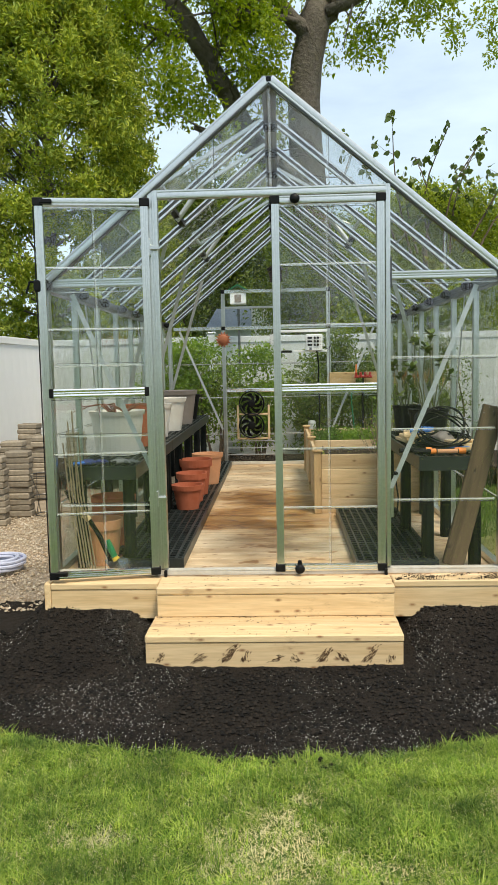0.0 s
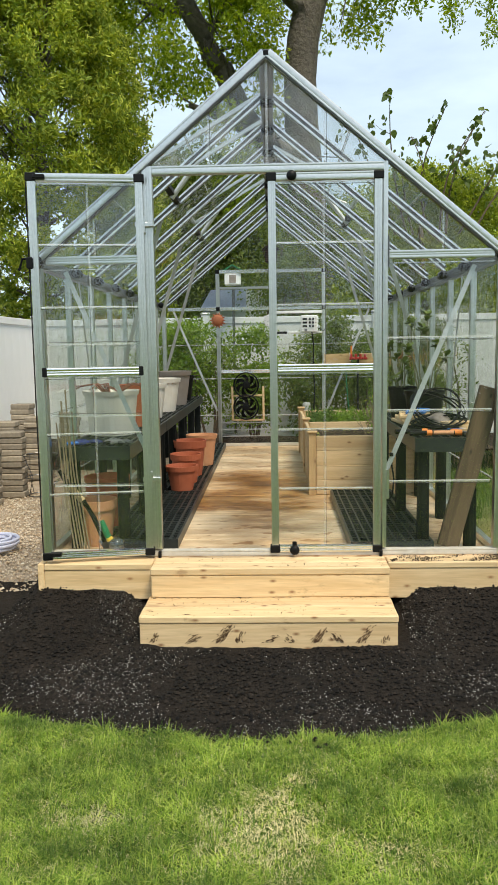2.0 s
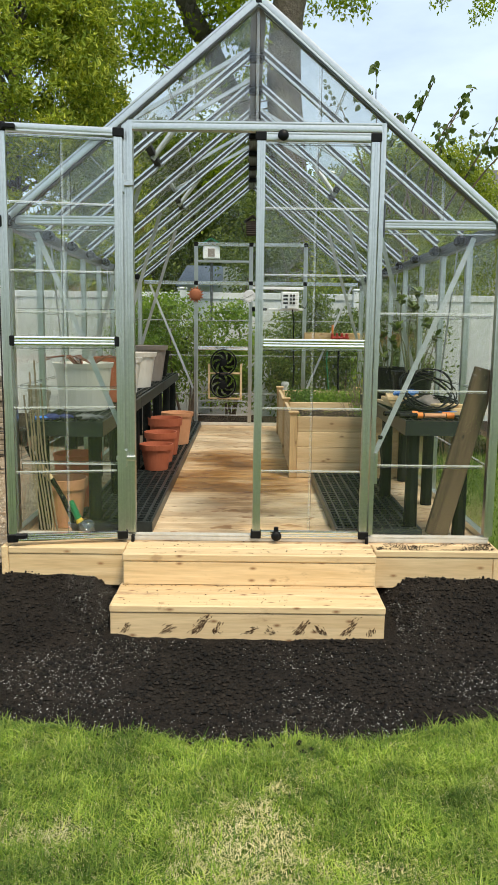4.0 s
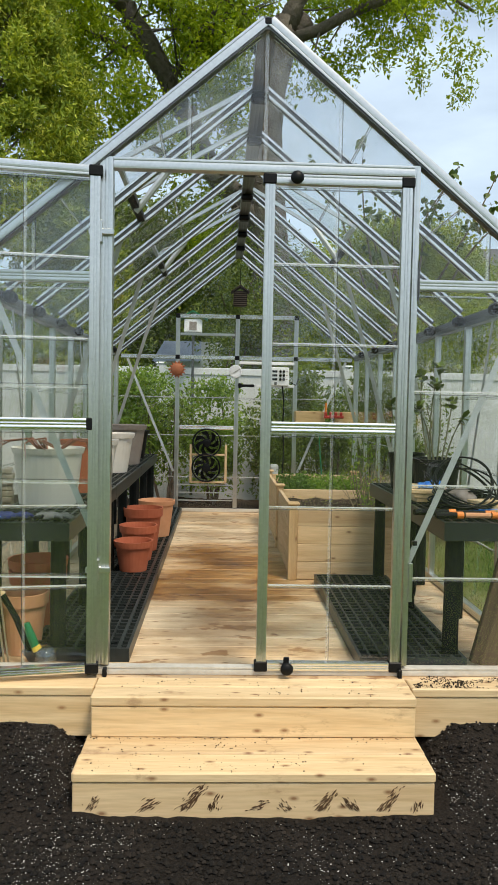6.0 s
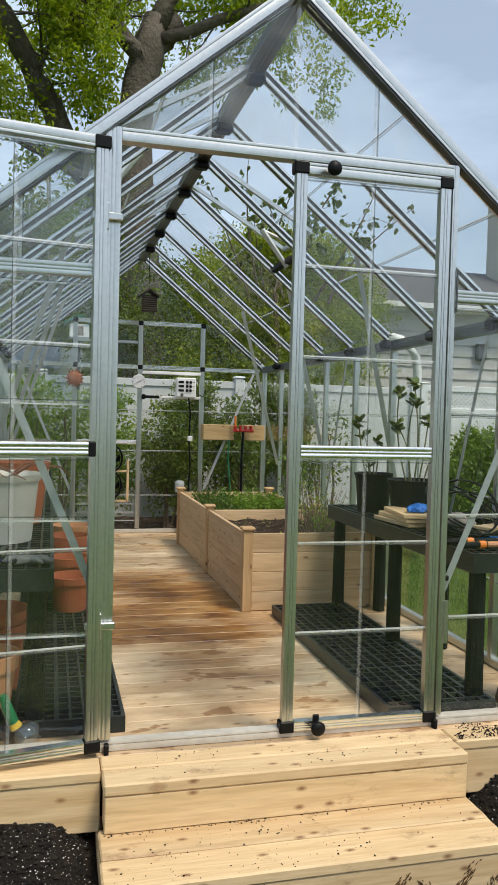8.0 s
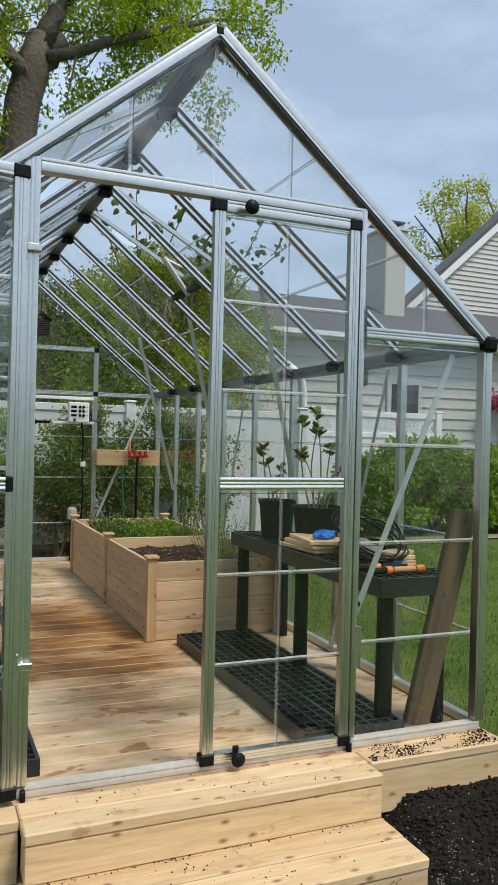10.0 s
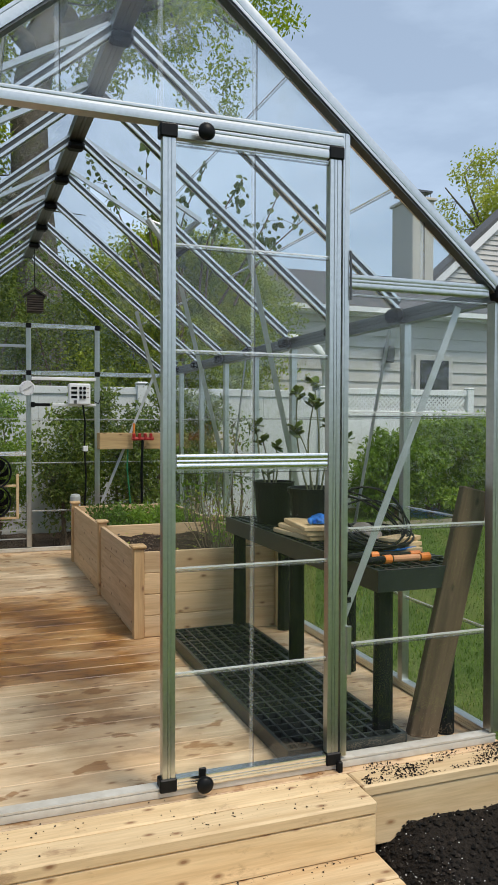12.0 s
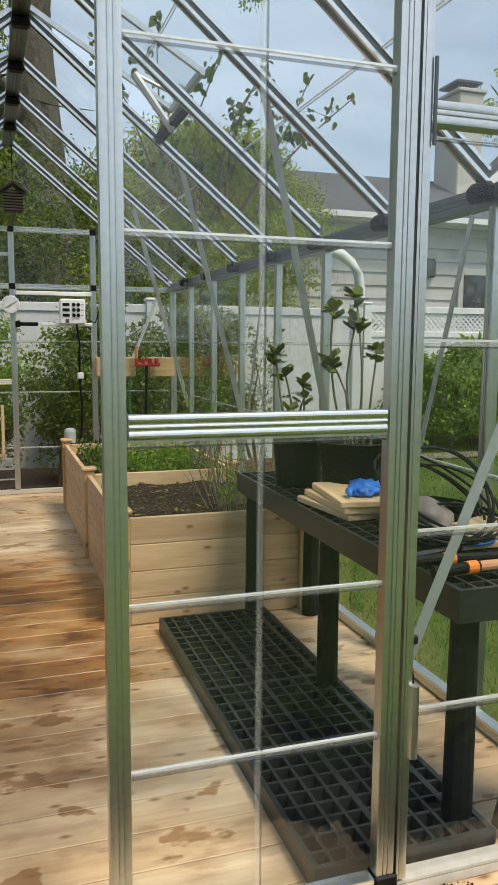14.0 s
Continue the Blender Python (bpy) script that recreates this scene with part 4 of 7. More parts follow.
# side walls, eaves, rafters
BAYS = 8
ys = [BACK * i / BAYS for i in range(BAYS + 1)]
for sx in (-1, 1):
    x = sx * HALF
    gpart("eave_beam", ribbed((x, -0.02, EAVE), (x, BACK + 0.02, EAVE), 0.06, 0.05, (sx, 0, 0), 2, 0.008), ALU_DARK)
    for i, yy in enumerate(ys):
        gpart("side_post", ribbed((x, yy, 0.338), (x, yy, EAVE - 0.03), 0.036, 0.034, (sx, 0, 0), 2, 0.012), ALU)
        if 0 < i < BAYS:
            gpart("connector", bar((x - sx * 0.058, yy - 0.048, EAVE + 0.002), (x - sx * 0.058, yy + 0.048, EAVE + 0.002), 0.055, 0.058, (0, 0, 1), 0.016), BLACK, "black plastic eave connector")
        # Dark core and bright flanges colour in the rafter's shade and highlights.
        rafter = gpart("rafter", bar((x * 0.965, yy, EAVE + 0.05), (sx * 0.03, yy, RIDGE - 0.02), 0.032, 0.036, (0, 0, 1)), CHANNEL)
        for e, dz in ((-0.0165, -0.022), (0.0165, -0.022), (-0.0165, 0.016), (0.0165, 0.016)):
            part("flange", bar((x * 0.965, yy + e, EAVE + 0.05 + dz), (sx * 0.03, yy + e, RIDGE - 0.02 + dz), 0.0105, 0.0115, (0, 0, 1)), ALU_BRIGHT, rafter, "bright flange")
    for y0, y1 in zip(ys, ys[1:]):
        pane([(x, y0 + 0.02, 0.34), (x, y1 - 0.02, 0.34), (x, y1 - 0.02, EAVE - 0.03), (x, y0 + 0.02, EAVE - 0.03)])
        for z in (0.70, 1.09, 1.48):
            strip((x, y0 + 0.02, z), (x, y1 - 0.02, z), 0.013, 0.007, (sx, 0, 0))
        if (sx, round(y0, 1)) in VENTS:
            vent(sx, y0, y1)
            continue
        pane([(sx * 1.205, y0 + 0.018, slope_z(1.205) + 0.024), (sx * 1.205, y1 - 0.018, slope_z(1.205) + 0.024),
              (sx * 0.03, y1 - 0.018, slope_z(0.03) + 0.018), (sx * 0.03, y0 + 0.018, slope_z(0.03) + 0.018)], ROOFGLASS)
        nrm = (sx * (RIDGE - EAVE), 0, HALF)
        for f in (0.36, 0.68):
            strip((sx * HALF * f, y0 + 0.02, slope_z(HALF * f) + 0.022), (sx * HALF * f, y1 - 0.02, slope_z(HALF * f) + 0.022), 0.012, 0.008, nrm)
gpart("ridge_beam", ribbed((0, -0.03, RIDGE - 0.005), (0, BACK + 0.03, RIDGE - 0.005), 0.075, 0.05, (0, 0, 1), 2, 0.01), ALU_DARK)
for yy in ys[1:-1]:
    gpart("ridge_connector", box(-0.042, 0.042, yy - 0.035, yy + 0.035, RIDGE - 0.075, RIDGE - 0.034, 0.012), BLACK, "black plastic ridge connector")

# gable ends
for yy, s in ((0.0, -1), (BACK, 1)):
    for sx in (-1, 1):
        gpart("corner_post", ribbed((sx * HALF, yy, 0.342), (sx * HALF, yy, EAVE + 0.02), 0.045, 0.045, (0, s, 0), 1, 0.010), ALU)
        gpart("gable_rafter", ribbed((sx * (HALF + 0.025), yy + s * 0.012, EAVE - 0.010), (sx * 0.010, yy + s * 0.012, RIDGE + 0.004), 0.040, 0.05, (0, s, 0), 1, 0.012), ALU)
    for sx in (-1, 1):
        ox, oz = -sx * 0.64 * 0.0235, -0.77 * 0.0235
        # Dark strip added to darken the underside, hiding the deck's brown reflection.
        gpart("gable_dark_strip", bar((sx * (HALF + 0.02) + ox, yy + s * 0.012, EAVE - 0.006 + oz), (sx * 0.012 + ox, yy + s * 0.012, RIDGE + oz), 0.040, 0.005, (sx * 0.64, 0, 0.77)), CHANNEL, "dark strip under the gable rafter")
    gpart("apex_cap", box(-0.016, 0.016, yy - 0.040, yy + 0.040, RIDGE - 0.015, RIDGE + 0.016, 0.006), BLACK, "black plastic apex cap")

# front gable
for sx in (-1, 1):
    bm = box(sx * HALF - 0.032, sx * HALF + 0.032, -0.055, 0.01, EAVE - 0.03, EAVE + 0.035, 0.014)
    add_tube(bm, [(sx * (HALF + 0.02), -0.03, EAVE + 0.025), (sx * (HALF + 0.075), -0.03, EAVE + 0.02), (sx * (HALF + 0.095), -0.03, EAVE - 0.04)], 0.007, 6)
    gpart("eave_cap", bm, BLACK, "black plastic eave end cap with a strap")
gpart("door_post", ribbed((-0.633, -0.004, 0.345), (-0.633, -0.004, 2.40), 0.052, 0.05, (0, -1, 0), 2, 0.009), ALU)
gpart("door_post", ribbed((0.618, -0.004, 0.345), (0.618, -0.004, 2.40), 0.024, 0.05, (0, -1, 0), 1, 0.009), ALU)
gpart("door_header", ribbed((-0.606, -0.004, 2.378), (0.606, -0.004, 2.378), 0.042, 0.05, (0, -1, 0), 1, 0.010), ALU)
for sx in (-1, 1):
    x0 = 0.662 if sx < 0 else 0.632
    gpart("eave_rail", ribbed((sx * x0, -0.002, 1.925), (sx * 1.19, -0.002, 1.925), 0.042, 0.04, (0, -1, 0), 2, 0.010), ALU)
    pane([(sx * x0, 0, 0.34), (sx * 1.195, 0, 0.34), (sx * 1.195, 0, 1.905), (sx * x0, 0, 1.905)])
    pane([(sx * x0, 0, 1.945), (sx * 1.18, 0, 1.945), (sx * x0, 0, slope_z(x0) - 0.01)])
    for z in (0.706, 1.095, 1.485):
        strip((sx * x0, -0.002, z), (sx * 1.195, -0.002, z), 0.018)
    strip((sx * 0.925, -0.002, 1.945), (sx * 0.925, -0.002, slope_z(0.925) - 0.02))
    strip((sx * x0, -0.002, 1.88), (sx * 1.195, -0.002, 1.88), 0.008)
    pane([(sx * 0.012, 0, 2.40), (sx * 0.63, 0, 2.40), (sx * 0.012, 0, slope_z(0.012) - 0.02)] if sx > 0 else
         [(-0.64, 0, 2.40), (-0.012, 0, 2.40), (-0.012, 0, slope_z(0.012) - 0.02)], GABLEGLASS)
    strip((sx * 0.305, -0.002, 2.40), (sx * 0.305, -0.002, slope_z(0.305) - 0.02))
    # flat diagonal braces inside the front wall
    gpart("brace", bar((sx * 1.10, 0.034, 1.87), (sx * 0.635, 0.034, 0.76), 0.026, 0.003, (0, -1, 0)), ALU_DULL)
gpart("king_post", ribbed((0, -0.002, 2.40), (0, -0.002, RIDGE - 0.03), 0.016, 0.012, (0, -1, 0), 1, 0.003), FAINT)


def door_leaf(name, label, loc, rz, w=0.598):
    """A glazed leaf, hinge edge at the local origin, w wide along +x."""
    d = new(name)
    d.parent = gh
    d.matrix_local = pose(*loc, 0, 0, rz)
    tagged(d, label)
    z0, z1 = 0.324, 2.350
    for x in (0.026, w - 0.026):
        part("stile", ribbed((x, 0, z0 + 0.035), (x, 0, z1 - 0.035), 0.040, 0.032, (0, -1, 0), 2, 0.010), ALU, d)
    part("top_rail", ribbed((0.03, 0, z1 - 0.017), (w - 0.03, 0, z1 - 0.017), 0.038, 0.034, (0, -1, 0), 1, 0.010), ALU, d)
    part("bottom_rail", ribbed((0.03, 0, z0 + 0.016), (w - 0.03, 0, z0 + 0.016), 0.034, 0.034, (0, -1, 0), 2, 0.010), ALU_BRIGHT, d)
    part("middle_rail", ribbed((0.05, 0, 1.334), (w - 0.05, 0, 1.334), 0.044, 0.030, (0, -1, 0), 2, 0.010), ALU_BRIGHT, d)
    for za, zb in ((z0 + 0.034, 1.311), (1.357, z1 - 0.037)):
        pane([(0.048, 0, za), (w - 0.048, 0, za), (w - 0.048, 0, zb), (0.048, 0, zb)], parent=d)
        strip((w / 2 - 0.004, -0.003, za), (w / 2 - 0.004, -0.003, zb), 0.014, 0.006, parent=d)
    for z in (0.674, 1.000, 1.303, 1.670, 1.992, 2.30):
        strip((0.048, -0.003, z), (w - 0.048, -0.003, z), 0.015, 0.008, parent=d)
    for x in (0.024, w - 0.024):
        for z in (z0 + 0.016, z1 - 0.017):
            part("corner_cap", box(x - 0.027, x + 0.027, -0.022, 0.022, z - 0.021, z + 0.021, 0.004), BLACK, d, "black plastic corner cap")
    return d


def knob(parent, x, y, z, s=1.0):
    part("knob", lathe([(0.008, 0), (0.010, 0.012), (0.024, 0.02), (0.027, 0.032), (0.020, 0.042), (0.004, 0.045)], 16), BLACK, parent, "black round knob", True).matrix_local = pose(x, y, z, 90)


closed = door_leaf("closed_door", "closed clear door leaf in an aluminium frame", (-0.004, -0.012, 0.0), 0.0, 0.610)
opened = door_leaf("open_door", "open door leaf swung back against the front wall", (-0.648, -0.046, 0.0), 189.5)
for x in (0.042, 0.548):
    part("rail_cap", box(x - 0.012, x + 0.012, -0.02, 0.02, 1.309, 1.359, 0.004), BLACK, opened, "black plastic rail cap")
part("edge_seal", box(0.598, 0.602, -0.014, 0.014, 0.36, 2.31, 0.001), BLACK, opened, "black rubber edge seal")
knob(closed, 0.13, -0.028, 2.328)
knob(closed, 0.13, -0.026, 0.343)
part("latch", box(0.118, 0.142, -0.03, -0.022, 0.35, 0.385, 0.003), BLACK, closed, "black door latch")
for z in (0.355, 1.90, 2.33):
    part("latch", box(0.50, 0.56, 0.018, 0.05, z - 0.012, z + 0.012, 0.005) if z != 1.90 else box(0.578, 0.612, -0.02, 0.03, z - 0.03, z + 0.03, 0.006), BLACK, opened, "black plastic latch")
for z in (0.74, 2.10):
    bm = box(-0.70, -0.60, -0.052, -0.032, z - 0.012, z + 0.012, 0.003)
    add_box(bm, -0.665, -0.645, -0.056, -0.032, z - 0.045, z + 0.045, 0.004)
    gpart("hinge", bm, ALU)
gpart("hinge_pin", tube([(0.634, -0.032, 1.86), (0.634, -0.032, 2.02)], 0.004), STEEL)
gpart("hinge_pin", tube([(0.634, -0.032, 0.62), (0.634, -0.032, 0.78)], 0.010), ALU)
for sx, x in ((-1, -0.62), (1, 0.60)):
    gpart("sill_stop", box(x - 0.008, x + 0.008, -0.05, -0.026, 0.295, 0.335, 0.003), BLACK, "black plastic door stop")

# back gable: centre posts, rails, a back door
for x in (-0.61, 0.0, 0.605):
    gpart("back_post", ribbed((x, BACK, 0.342), (x, BACK, 2.31), 0.042, 0.036, (0, -1, 0), 1, 0.010), ALU)
for x in (-0.61, 0.0, 0.605):
    for z in (2.315, 1.895):
        gpart("corner_cap", box(x - 0.022, x + 0.022, BACK - 0.03, BACK - 0.012, z - 0.022, z + 0.022, 0.004), BLACK, "black plastic corner cap")
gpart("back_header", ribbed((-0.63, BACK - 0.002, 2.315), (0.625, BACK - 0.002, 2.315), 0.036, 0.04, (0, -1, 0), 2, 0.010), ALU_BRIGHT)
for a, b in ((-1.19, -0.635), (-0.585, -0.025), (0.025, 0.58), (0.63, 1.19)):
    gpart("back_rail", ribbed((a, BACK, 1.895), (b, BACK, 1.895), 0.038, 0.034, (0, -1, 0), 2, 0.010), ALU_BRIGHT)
    pane([(a, BACK, 0.345), (b, BACK, 0.345), (b, BACK, 1.875), (a, BACK, 1.875)])
    for z in (0.66, 1.09, 1.48):
        strip((a, BACK - 0.004, z), (b, BACK - 0.004, z), 0.016, 0.008)
pane([(-0.585, BACK, 1.915), (-0.025, BACK, 1.915), (-0.025, BACK, 2.295), (-0.585, BACK, 2.295)])
pane([(0.025, BACK, 1.915), (0.58, BACK, 1.915), (0.58, BACK, 2.295), (0.025, BACK, 2.295)])
for sx in (-1, 1):
    pane([(sx * 0.635, BACK, 1.915), (sx * 1.18, BACK, 1.945), (sx * 0.635, BACK, slope_z(0.635) - 0.01)])
pane([(-0.60, BACK, 2.335), (0.60, BACK, 2.335), (0, BACK, slope_z(0) - 0.02)])
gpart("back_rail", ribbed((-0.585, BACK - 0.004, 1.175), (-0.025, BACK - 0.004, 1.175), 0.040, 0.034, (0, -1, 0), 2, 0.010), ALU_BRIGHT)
gpart("back_rail", ribbed((-0.585, BACK - 0.01, 2.13), (-0.025, BACK - 0.01, 2.13), 0.025, 0.02, (0, -1, 0), 1, 0.004), ALU)
gpart("light_rail", box(0.02, 0.585, BACK - 0.05, BACK - 0.022, 1.83, 1.86, 0.004), WHITE, "white batten over the control box")
gpart("light_rail", box(0.20, 0.585, BACK - 0.05, BACK - 0.022, 1.60, 1.625, 0.004), WHITE, "white batten under the control box")

for z in (0.42, 0.50, 0.58):
    gpart("back_rail", bar((-0.585, BACK - 0.012, z), (-0.025, BACK - 0.012, z), 0.010, 0.010, (0, -1, 0)), ALU_DULL)

# knee braces from rafters to the side posts
for yy in (1.25, 2.47, 3.78):
    for sx in (-1, 1):
        gpart("brace", bar((sx * 0.74, yy, 2.335), (sx * 1.185, yy + 0.34, 1.02), 0.028, 0.004, (0, -1, 0)), ALU_DULL)
for sx in (-1, 1):
    gpart("brace", bar((sx * 1.12, BACK - 0.03, 1.87), (sx * 0.64, BACK - 0.03, 0.72), 0.024, 0.004, (0, -1, 0)), ALU_DULL)
    for yy in (0.64, 2.46):
        gpart("brace", bar((sx * 1.178, yy, 1.86), (sx * 1.178, yy + 0.52, 0.36), 0.022, 0.004, (sx, 0, 0)), ALU_DULL)

# ---- trees, shrubs and houses round the greenhouse ----
def limb(bm, a, b, r0, r1, bend=0.3, seed=0, n=6, sides=9):
    """A tapering, slightly crooked limb; returns its points."""
    rng = random.Random(seed)
    a, b = Vector(a), Vector(b)
    side = Vector((rng.uniform(-1, 1), rng.uniform(-1, 1), rng.uniform(-0.4, 0.6))) * bend * (b - a).length * 0.35
    pts, rs = [], []
    for i in range(n + 1):
        t = i / n
        w = math.sin(math.pi * t)
        j = Vector((rng.uniform(-1, 1), rng.uniform(-1, 1), rng.uniform(-1, 1))) * (r0 * 0.25 if 0 < i < n else 0)
        pts.append(a.lerp(b, t) + side * w + j)
        rs.append(r0 + (r1 - r0) * t)
    add_tube(bm, pts, rs, sides)
    return pts


def twigs(bm, pts, n, reach, r, seed, up=0.2):
    """Side twigs from a limb; returns their outer points."""
    rng = random.Random(seed)
    ends = []
    for _ in range(n):
        p = Vector(rng.choice(pts[1:]))
        d = Vector((rng.gauss(0, 1), rng.gauss(0, 1), rng.gauss(up, 0.6))).normalized() * reach * rng.uniform(0.5, 1.2)
        m = p + d * 0.5 + Vector((0, 0, rng.uniform(-0.15, 0.2))) * reach
        add_tube(bm, [p, m, p + d], [r, r * 0.6, r * 0.25], 5)
        ends += [m.lerp(p + d, t) for t in (0.2, 0.6, 1.0)]
    return ends


# the great oak behind the fence
oak = thing("oak_tree", "tall spreading oak with fresh yellow-green spring leaves", "tree")
oak.matrix_world = Matrix.Translation((0.987, 12.525, -0.146)) @ Matrix.Scale(1.10, 4)
bm = bmesh.new()
add_tube(bm, [(0.12, 0, -0.4), (0.06, 0, 0.5), (-0.02, 0.02, 1.8), (-0.12, 0, 3.2), (-0.22, -0.03, 4.5), (-0.30, 0, 5.6), (-0.32, 0, 6.4), (-0.26, 0, 7.1), (-0.12, -0.05, 7.7), (0.0, -0.1, 8.3)],
         [0.58, 0.45, 0.40, 0.37, 0.34, 0.315, 0.30, 0.295, 0.29, 0.20], 18)
limbs = []
SPEC = [((-0.08, -0.08, 7.6), (0.42, 0.0, 8.35), 0.19, 0.15), ((0.0, -0.1, 8.1), (1.1, 0.4, 10.6), 0.2, 0.08), ((-0.18, -0.05, 7.45), (-1.3, -0.3, 8.55), 0.17, 0.09),
        ((-0.2, 0, 4.6), (-1.75, -0.5, 6.5), 0.22, 0.19), ((-1.75, -0.5, 6.45), (-2.75, -0.7, 8.15), 0.19, 0.16), ((-2.75, -0.7, 8.1), (-4.2, -1.0, 9.6), 0.15, 0.06),
        ((0.1, -0.2, 7.9), (2.9, -0.6, 9.0), 0.11, 0.04), ((-0.2, 0, 5.0), (-2.3, -1.0, 5.7), 0.12, 0.05), ((0.6, 0.0, 9.6), (3.6, 0.6, 8.9), 0.08, 0.03),
        ((-2.2, -0.6, 7.3), (-4.0, -1.6, 7.7), 0.06, 0.02), ((-0.2, -0.1, 7.7), (-1.7, -1.3, 7.5), 0.07, 0.03), ((-2.0, -0.6, 6.9), (-0.9, -1.4, 8.2), 0.06, 0.02)]
for i, (a, b, r0, r1) in enumerate(SPEC):
    limbs.append(limb(bm, a, b, r0, r1, 0.25, 40 + i, 7, 9))
ends = []
for i, p in enumerate(limbs[1:]):
    ends += twigs(bm, p, 12, 1.2, 0.022, 60 + i, 0.0)
part("trunk", bm, BARK, oak, "rough grey-brown bark", True)
rng = random.Random(5)
cl = [e + Vector((rng.gauss(0, 0.3), rng.gauss(0, 0.4), rng.gauss(0, 0.3))) for e in ends if rng.random() < 0.9]
for _ in range(170):
    cl.append(Vector((rng.uniform(-4.8, -0.5), rng.uniform(-2.2, -0.4), rng.uniform(5.6, 9.2))))
for _ in range(330):
    x = rng.uniform(-6.0, 3.9)
    z = rng.uniform(7.5, 11.0)
    if not (x > 2.2 and z > 9.6) or rng.random() < 0.3:
        cl.append(Vector((x, rng.uniform(-2.2, 2.0), z)))
cl = [c for c in cl if not (abs(c.x + 0.2) < 0.55 and c.z < 8.6 and c.y < 0.6) and not (c.y < 0 and c.z > 4.5 and abs(c.x + 1.75 + (c.z - 6.5) * 0.6) < 0.35)]
leaf_cloud("crown", [tuple(c) for c in cl], 105, 0.30, 0.090, OAKLEAF, oak, 8, 0.6, 0.45)

# dense evergreens on the far side of the fence
def thuja(loc, h, r, seed, label, n=520, per=42):
    e = thing("arborvitae", label, "tree", "evergreens behind the fence", loc=loc)
    rg = random.Random(seed)
    b = bmesh.new()
    limb(b, (0, 0, -0.1), (0.1, 0, h * 0.9), 0.14, 0.04, 0.05, seed)
    cs = []
    for _ in range(n):
        t = rg.random() ** 0.85
        z = h * (0.06 + 0.92 * t)
        rad = r * (1 - t ** 2.6 * 0.7) * math.sqrt(rg.uniform(0.35, 1.0))
        a = rg.random() * 6.283
        rad *= 1 + 0.25 * noise.noise(Vector((math.cos(a) * 2, math.sin(a) * 2, z * 0.9 + seed)))
        cs.append((rad * math.cos(a), rad * math.sin(a), z))
        if rg.random() < 0.06:
            add_tube(b, [(0, 0, z * 0.8), (rad * math.cos(a) * 0.9, rad * math.sin(a) * 0.9, z)], [0.03, 0.008], 5)
    part("trunk", b, BARK, e)
    leaf_cloud("crown", cs, int(per * 2.1), 0.22, 0.095, THUJA, e, seed, -0.3, 0.34, 0.9)
    return e


thuja((-3.9, 9.4, 0), 8.6, 2.25, 71, "broad dense olive-green arborvitae behind the fence", 1500, 50)
thuja((-7.0, 9.2, 0), 8.4, 2.0, 73, "broad dense olive-green arborvitae behind the fence", 700, 40)


def shrub(name, label, loc, w, d, h, material, seed, group="", n=60, per=36, size=0.10, spread=0.24, gap=0.0, cat="shrub"):
    """A leafy shrub on many stems, uneven in outline."""
    e = thing(name, label, cat, group, loc=loc)
    rg = random.Random(seed)
    b = bmesh.new()
    cs = []
    stems = max(4, n // 9)
    for i in range(stems):
        a = rg.random() * 6.283
        tip = Vector((w / 2 * rg.uniform(0.1, 0.8) * math.cos(a), d / 2 * rg.uniform(0.1, 0.8) * math.sin(a), h * rg.uniform(0.55, 0.95)))
        p = limb(b, (tip.x * 0.15, tip.y * 0.15, -0.05), tip, 0.014 + 0.006 * h, 0.005, 0.35, seed * 31 + i, 5, 5)
        cs += [tuple(q) for q in twigs(b, p[2:], 5, 0.30 * min(w, h) * 0.7, 0.006, seed * 17 + i)]
    for _ in range(n):
        a, t = rg.random() * 6.283, rg.random()
        q = math.sqrt(rg.uniform(0.15, 1.0)) * (1 - 0.35 * abs(2 * t - 0.8) ** 1.5)
        k = 1 + 0.3 * noise.noise(Vector((math.cos(a) * 1.7, math.sin(a) * 1.7, t * 3 + seed)))
        if rg.random() >= gap:
            cs.append((w / 2 * q * k * math.cos(a), d / 2 * q * k * math.sin(a), h * (0.16 + 0.84 * t)))
    part("stems", b, TWIG, e)
    leaf_cloud("foliage", cs, per, spread, size, material, e, seed, 0.2, 0.5, 0.85)
    return e


G = "shrubs in the garden bed"
shrub("rhododendron", "leafy green shrub behind the greenhouse", (-1.15, 6.0, 0.2), 1.3, 1.0, 1.50, SHRUB, 81, G, 60, 84, 0.050)
shrub("rhododendron", "leafy green shrub behind the greenhouse", (-0.25, 6.25, 0.2), 0.9, 0.7, 1.45, SHRUB, 97, G, 44, 80, 0.048, 0.20, gap=0.1)
shrub("rhododendron", "slim leafy green shrub on bare stems", (0.42, 5.75, 0.2), 0.62, 0.5, 1.25, DARKSHRUB, 83, G, 30, 70, 0.046, 0.16, gap=0.25)
shrub("rhododendron", "dark leafy shrub behind the greenhouse", (1.12, 5.75, 0.2), 0.7, 0.5, 1.40, DARKSHRUB, 95, G, 36, 70, 0.048, 0.18, gap=0.2)
shrub("rhododendron", "dark leafy shrub behind the greenhouse", (1.65, 6.3, 0.2), 0.7, 0.6, 1.65, DARKSHRUB, 84, G, 30, 64, 0.048, 0.19, gap=0.25)
shrub("bare_shrub", "thin twiggy shrub with few leaves", (-0.75, 5.5, 0.2), 0.8, 0.5, 1.3, DARKSHRUB, 85, G, 14, 7, 0.06)
shrub("bare_shrub", "thin twiggy shrub with few leaves", (2.35, 5.9, 0.2), 0.7, 0.5, 1.3, DARKSHRUB, 98, G, 14, 9, 0.05)
